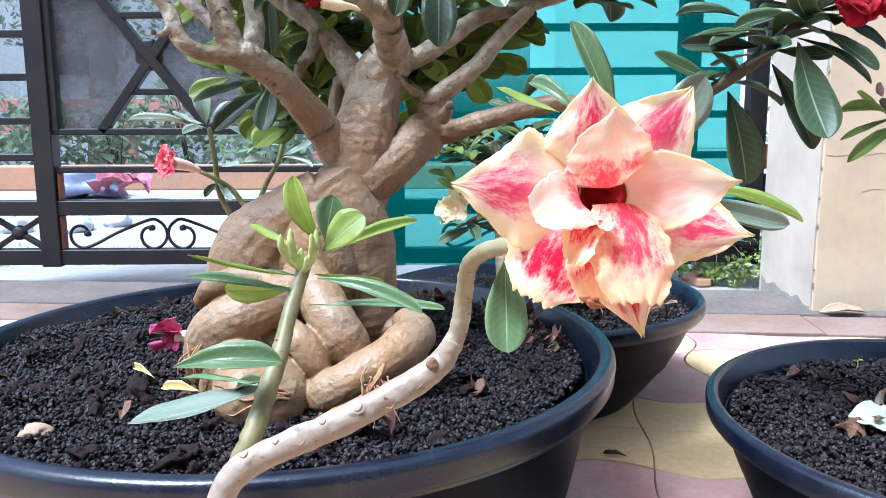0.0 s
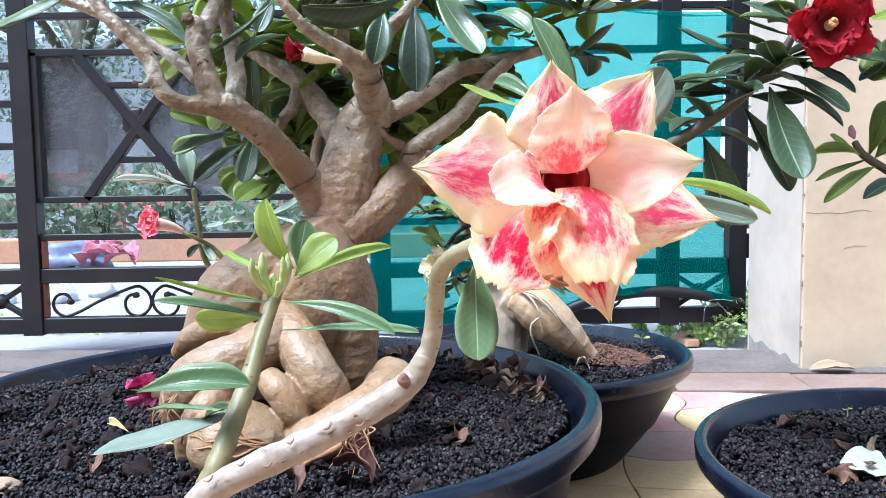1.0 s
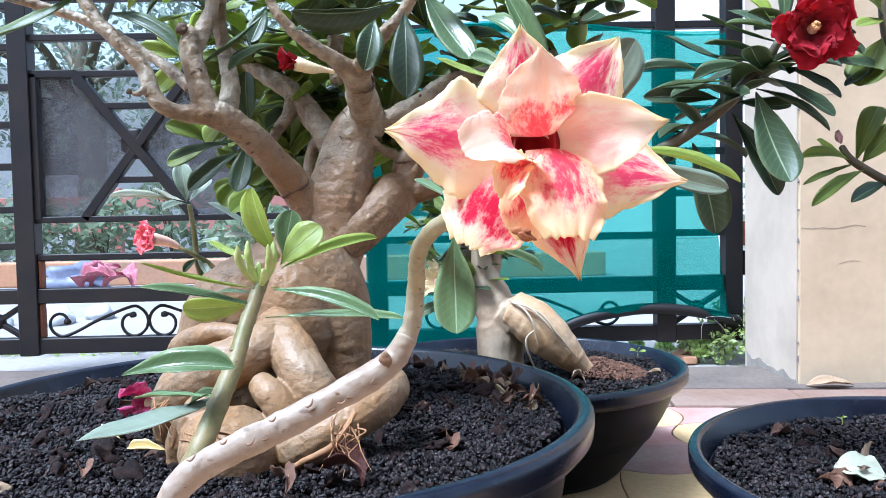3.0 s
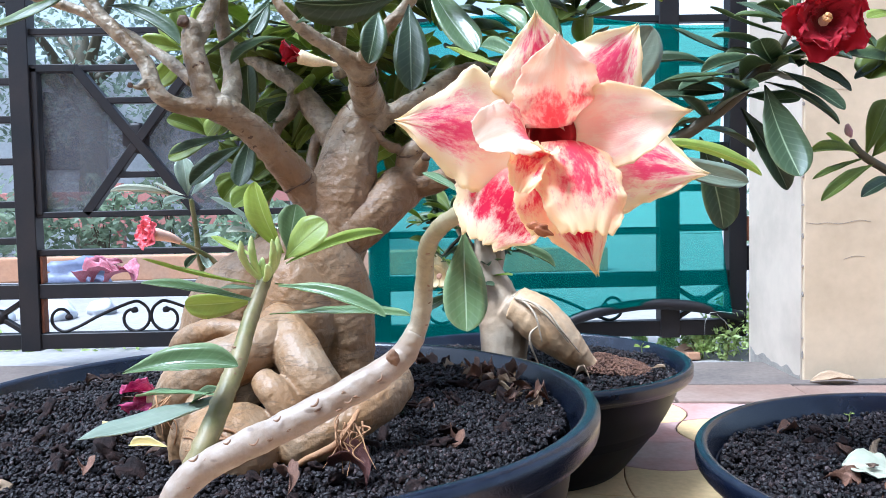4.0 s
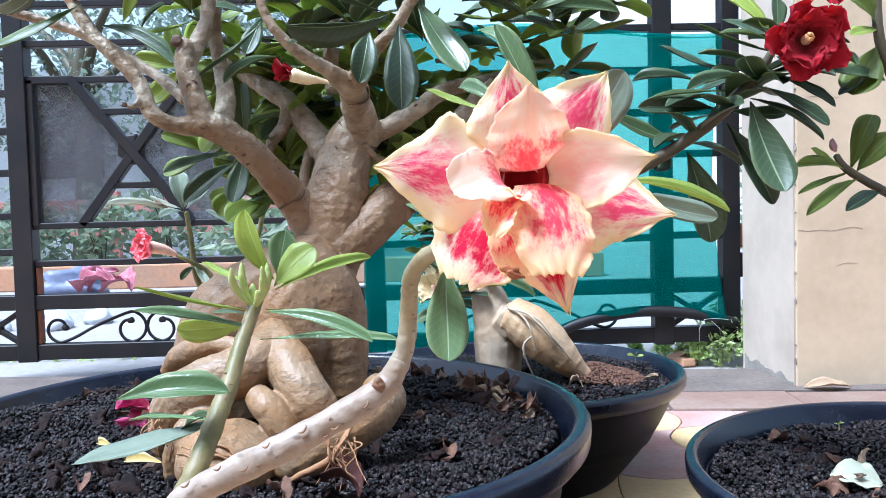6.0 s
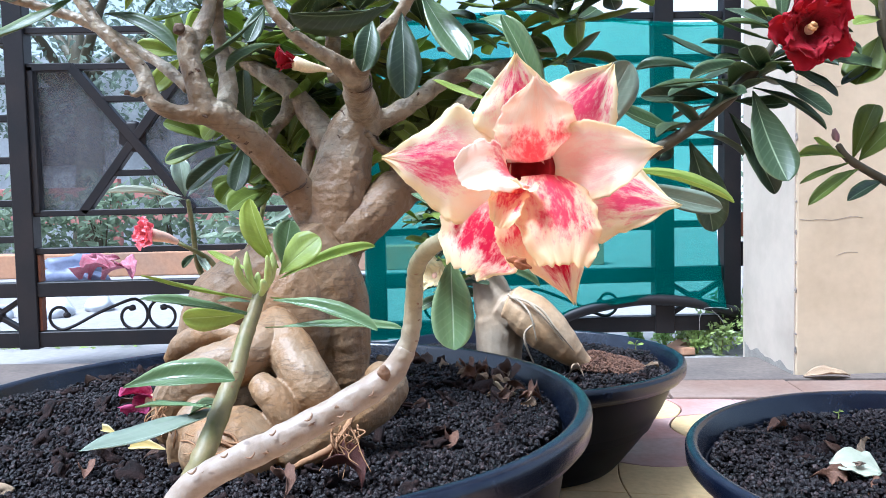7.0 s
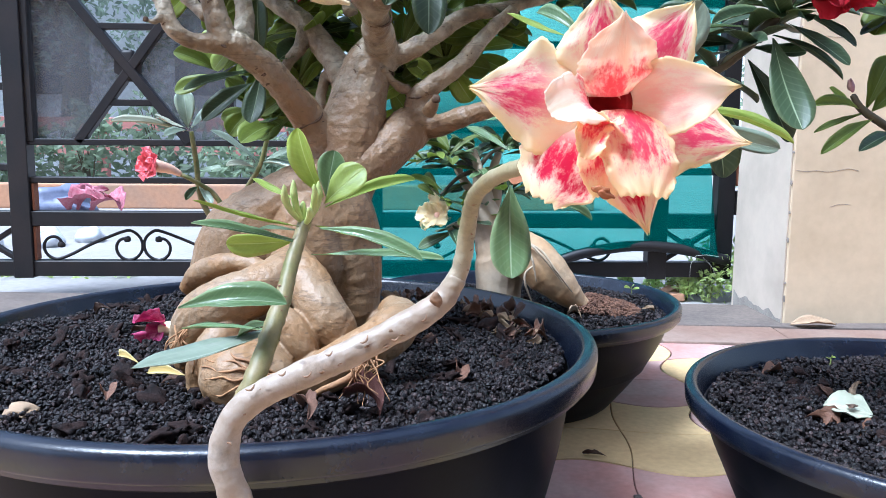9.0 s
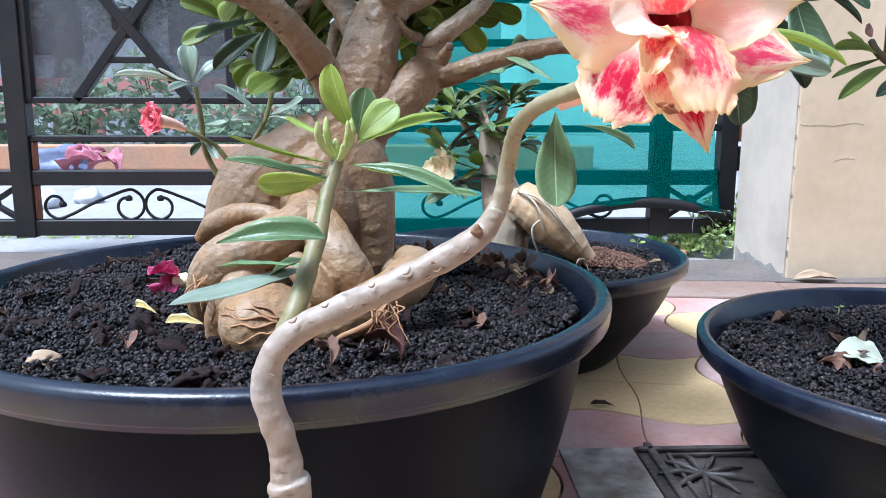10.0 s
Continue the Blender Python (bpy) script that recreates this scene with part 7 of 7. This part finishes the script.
for k, (f0, f1, u1) in enumerate(((0.55, 0.62, -0.80), (0.50, 0.30, -0.86), (0.44, 0.02, -0.70), (0.40, -0.35, -0.45), (0.50, 0.95, -0.55))):
    line = []
    for q in range(8):
        u = 0.62 + (u1 - 0.62) * q / 7
        a = f0 + (f1 - f0) * (q / 7) ** 1.4 + 0.06 * math.sin(q * 1.9 + k * 2)
        s = math.sqrt(1 - u * u) * 1.012
        line.append(bulb @ Vector((u, -s * math.cos(a), s * math.sin(a))))
    bm = bmesh.new()
    tube(bm, line, [0.0016, 0.0015, 0.0013, 0.0013, 0.0011, 0.0010, 0.0009, 0.0005], 5, 6, 0.35, k)
    part("rootlet", bm, ROOTLET, tree, "thin tan root spread over the base")
for k in range(9):     # loose roots beside the fallen bloom
    a = Vector((-0.221, 0.7, 0.276)) + Vector((rng.uniform(-0.008, 0.008), rng.uniform(-0.006, 0.006), rng.uniform(-0.004, 0.012)))
    e = a + Vector((rng.uniform(-0.020, 0.012), rng.uniform(-0.02, 0.0), -rng.uniform(0.012, 0.030)))
    e.z = max(e.z, S1 + 0.002)
    bm = bmesh.new()
    tube(bm, [a, a.lerp(e, 0.5) + Vector((rng.uniform(-0.008, 0.008), -0.004, 0.003)), e], [0.0010, 0.0008, 0.0004], 7, 6, 0.3, k)
    part("rootlet", bm, ROOTLET, tree, "thin tan rootlet")

# ---- yard tiles, last ----
TS, TA, TURNED = 0.29, 0.022, -7.5      # a tile's side, the waviness of its edges, how the grid lies
COV = (0.252, 0.66, 0.56, 0.947)        # the access cover's x, y, x, y
dry = new("dry_leaf", blade("dry_leaf", DEADPALE, "lance", 0.10, 0.20, 0.15, 0.15, 7, 16, 8, 0.03))
dry.matrix_basis = aim(Vector((0.908, 1.895, 0.009)), Vector((1.018, 1.885, 0.011)), (0, -0.5, 1), 0.034)
tagged(dry, "dry tan leaf at the pillar's foot", "dry leaf")
litter((0.248, 1.095, 0.003), 0.035, 0.008, DEAD, (0, 20, 70), "dry_leaf", "small curled dry leaf on the yard tiles", "dry leaf", 8, 0.2)


def tile_mesh(mat, right, upper):
    """A quarter of a wavy tile: its outer edges wave, its inner joints are straight."""
    n, g, fine, q = 8, 0.0016, 0.0006, TS / 2
    def wave(t):
        return TA * math.sin(2 * math.pi * t)
    pts = []
    x0, y0 = (0.0 if right else -q), (0.0 if upper else -q)
    def edge(p0, p1, outer, along_x):
        for k in range(n):
            t = k / n
            x, y = p0[0] + (p1[0] - p0[0]) * t, p0[1] + (p1[1] - p0[1]) * t
            if along_x:
                y += wave((x + q) / TS) * (1.0 if outer else 0.25)
            else:
                x += wave((y + q) / TS) * (1.0 if outer else 0.25)
            pts.append((x, y))
    gl, gr, gb, gt = (fine if right else g), (g if right else fine), (fine if upper else g), (g if upper else fine)
    a, b, c, d = (x0 + gl, y0 + gb), (x0 + q - gr, y0 + gb), (x0 + q - gr, y0 + q - gt), (x0 + gl, y0 + q - gt)
    edge(a, b, not upper, True)
    edge(b, c, right, False)
    edge(c, d, upper, True)
    edge(d, a, not right, False)
    cx, cy = x0 + q / 2, y0 + q / 2
    bm = bmesh.new()
    top = [bm.verts.new((cx + (x - cx) * 0.985, cy + (y - cy) * 0.985, 0)) for x, y in pts]
    mid = [bm.verts.new((x, y, -0.0012)) for x, y in pts]
    low = [bm.verts.new((x, y, -0.006)) for x, y in pts]
    bm.faces.new(top)
    m = len(pts)
    for p, r in ((top, mid), (mid, low)):
        for k in range(m):
            bm.faces.new((p[k], r[k], r[(k + 1) % m], p[(k + 1) % m]))
    return mesh_of("tile", bm, mat, False)


QUARTERS = [[tile_mesh(mat, r, u) for r in (0, 1) for u in (0, 1)] for mat in (TILE_CREAM, TILE_RED)]
GRID = pose(0.312, 1.198, 0, 0, 0, TURNED)
EDGE, SKEW = 1.797, -4.8     # where the tiles end at x = 0, and how the edge lies
for i in range(-6, 4):
    for j in range(-4, 5):
        for k in range(4):
            m = GRID @ pose(i * TS, j * TS, 0)
            mid = m @ Vector(((k // 2 - 0.5) * TS / 2, (k % 2 - 0.5) * TS / 2, 0))
            if mid.y > EDGE + 0.02 + math.tan(radians(SKEW)) * mid.x or mid.x > 1.3 or (COV[0] + 0.06 < mid.x < COV[2] - 0.05 and COV[1] + 0.06 < mid.y < COV[3] - 0.06):
                continue
            under(new("tile", QUARTERS[(i + j) % 2][k]), yard, m)
verts, faces, kinds = [], [], []
for i in range(-15, 12):
    for j in range(-14, 3):
        if -6 <= i < 4 and -4 <= j:
            continue
        for k in range(4):
            m = GRID @ pose(i * TS, j * TS, 0)
            mid = m @ Vector(((k // 2 - 0.5) * TS / 2, (k % 2 - 0.5) * TS / 2, 0))
            if mid.y > EDGE - 0.08 + math.tan(radians(SKEW)) * mid.x or mid.y < -3.3 or abs(mid.x) > 3.9:
                continue
            me = QUARTERS[(i + j) % 2][k]
            faces += [[len(verts) + q for q in f.vertices] for f in me.polygons]
            kinds += [(i + j) % 2] * len(me.polygons)
            verts += [(m @ v.co)[:] for v in me.vertices]
me = bpy.data.meshes.new("far_tiles")
me.from_pydata(verts, [], faces)
me.materials.append(TILE_CREAM)
me.materials.append(TILE_RED)
me.polygons.foreach_set("material_index", kinds)
under(tagged(new("far_tiles", me), "rest of the wavy cream and red tiles", kind="stuff"), yard)
EDGING = material("tan_cement_edging", (0.195, 0.125, 0.095), 0.8, dark=(0.25, 0.19, 0.155), scale=6, mix=0.8, spec=0.15, bump=0.3, bump_scale=80, random_tone=0.12)
pavement = thing("pavement", (0, EDGE, 0), "cement strip and edging stones before the gate", "pavement", kind="structure")
bm = bmesh.new()
box(bm, (-4, EDGE + 0.165, -0.3), (4, EDGE + 0.428, 0.006), 0.003)
STRIP = material("worn_grey_cement", (0.150, 0.122, 0.105), 0.85, dark=(0.105, 0.088, 0.078), scale=9, mix=0.9, spec=0.15, bump=0.4, bump_scale=90, contrast=0.35)
part("strip", bm, STRIP, pavement, "grey cement strip", False)
for k in range(11):
    x = -1.55 + 0.3 * k
    bm = bmesh.new()
    box(bm, (x + 0.002, EDGE + 0.006 * math.sin(k * 2.3), -0.006), (x + 0.297, EDGE + 0.16, 0.004 + 0.0015 * math.sin(k * 3)), 0.003)
    part("edging_stone", bm, EDGING, pavement, "", False)
pavement.rotation_euler = (0, 0, radians(SKEW))
bm = bmesh.new()
box(bm, (0.155, 0.60, -0.005), (0.249, 0.947, 0.003), 0.002)
corner = [e for e in bm.edges if all(abs(v.co.x - 0.155) < 0.004 and abs(v.co.y - 0.947) < 0.004 for v in e.verts) and abs(e.verts[0].co.z - e.verts[1].co.z) > 0.003]
bmesh.ops.bevel(bm, geom=corner, offset=0.03, segments=5, affect="EDGES")
PATCH = material("streaked_cement", (0.24, 0.205, 0.185), 0.8, dark=(0.46, 0.42, 0.38), scale=28, mix=1.0, spec=0.15, bump=0.4, bump_scale=70, contrast=0.4)
tagged(part("cement_patch", bm, PATCH, None, "smooth grey cement patch beside the access cover", False), category="cement patch", kind="structure")

cover = thing("access_cover", ((COV[0] + COV[2]) / 2, (COV[1] + COV[3]) / 2, 0), "dark cast access cover with a moulded star", "access cover")
bm = bmesh.new()
box(bm, (COV[0], COV[1], -0.005), (COV[2], COV[3], 0.004), 0.002)
part("plate", bm, COVER, cover, "", False)
for a, b in (((COV[0] + 0.012, COV[1]), (COV[0] + 0.022, COV[3])), ((COV[0], COV[3] - 0.022), (COV[2], COV[3] - 0.012)), ((COV[0] + 0.032, COV[1]), (COV[0] + 0.037, COV[3] - 0.034)), ((COV[0] + 0.032, COV[3] - 0.038), (COV[2], COV[3] - 0.033))):
    bm = bmesh.new()
    box(bm, (*a, 0.0045), (*b, 0.010), 0.002)
    part("ridge", bm, COVER, cover, "", False)
for k in range(9):
    a = k * 2 * math.pi / 9 + 0.3
    c = Vector((*(0.313, 0.862, 0)[:2], 0.006))
    bm = bmesh.new()
    tube(bm, [c, c + Vector((math.cos(a) * 0.03, math.sin(a) * 0.03, 0.003)), c + Vector((math.cos(a) * 0.055, math.sin(a) * 0.055, 0))], [0.0025, 0.0042, 0.0015], 5, 8)
    part("ray", bm, COVER, cover)
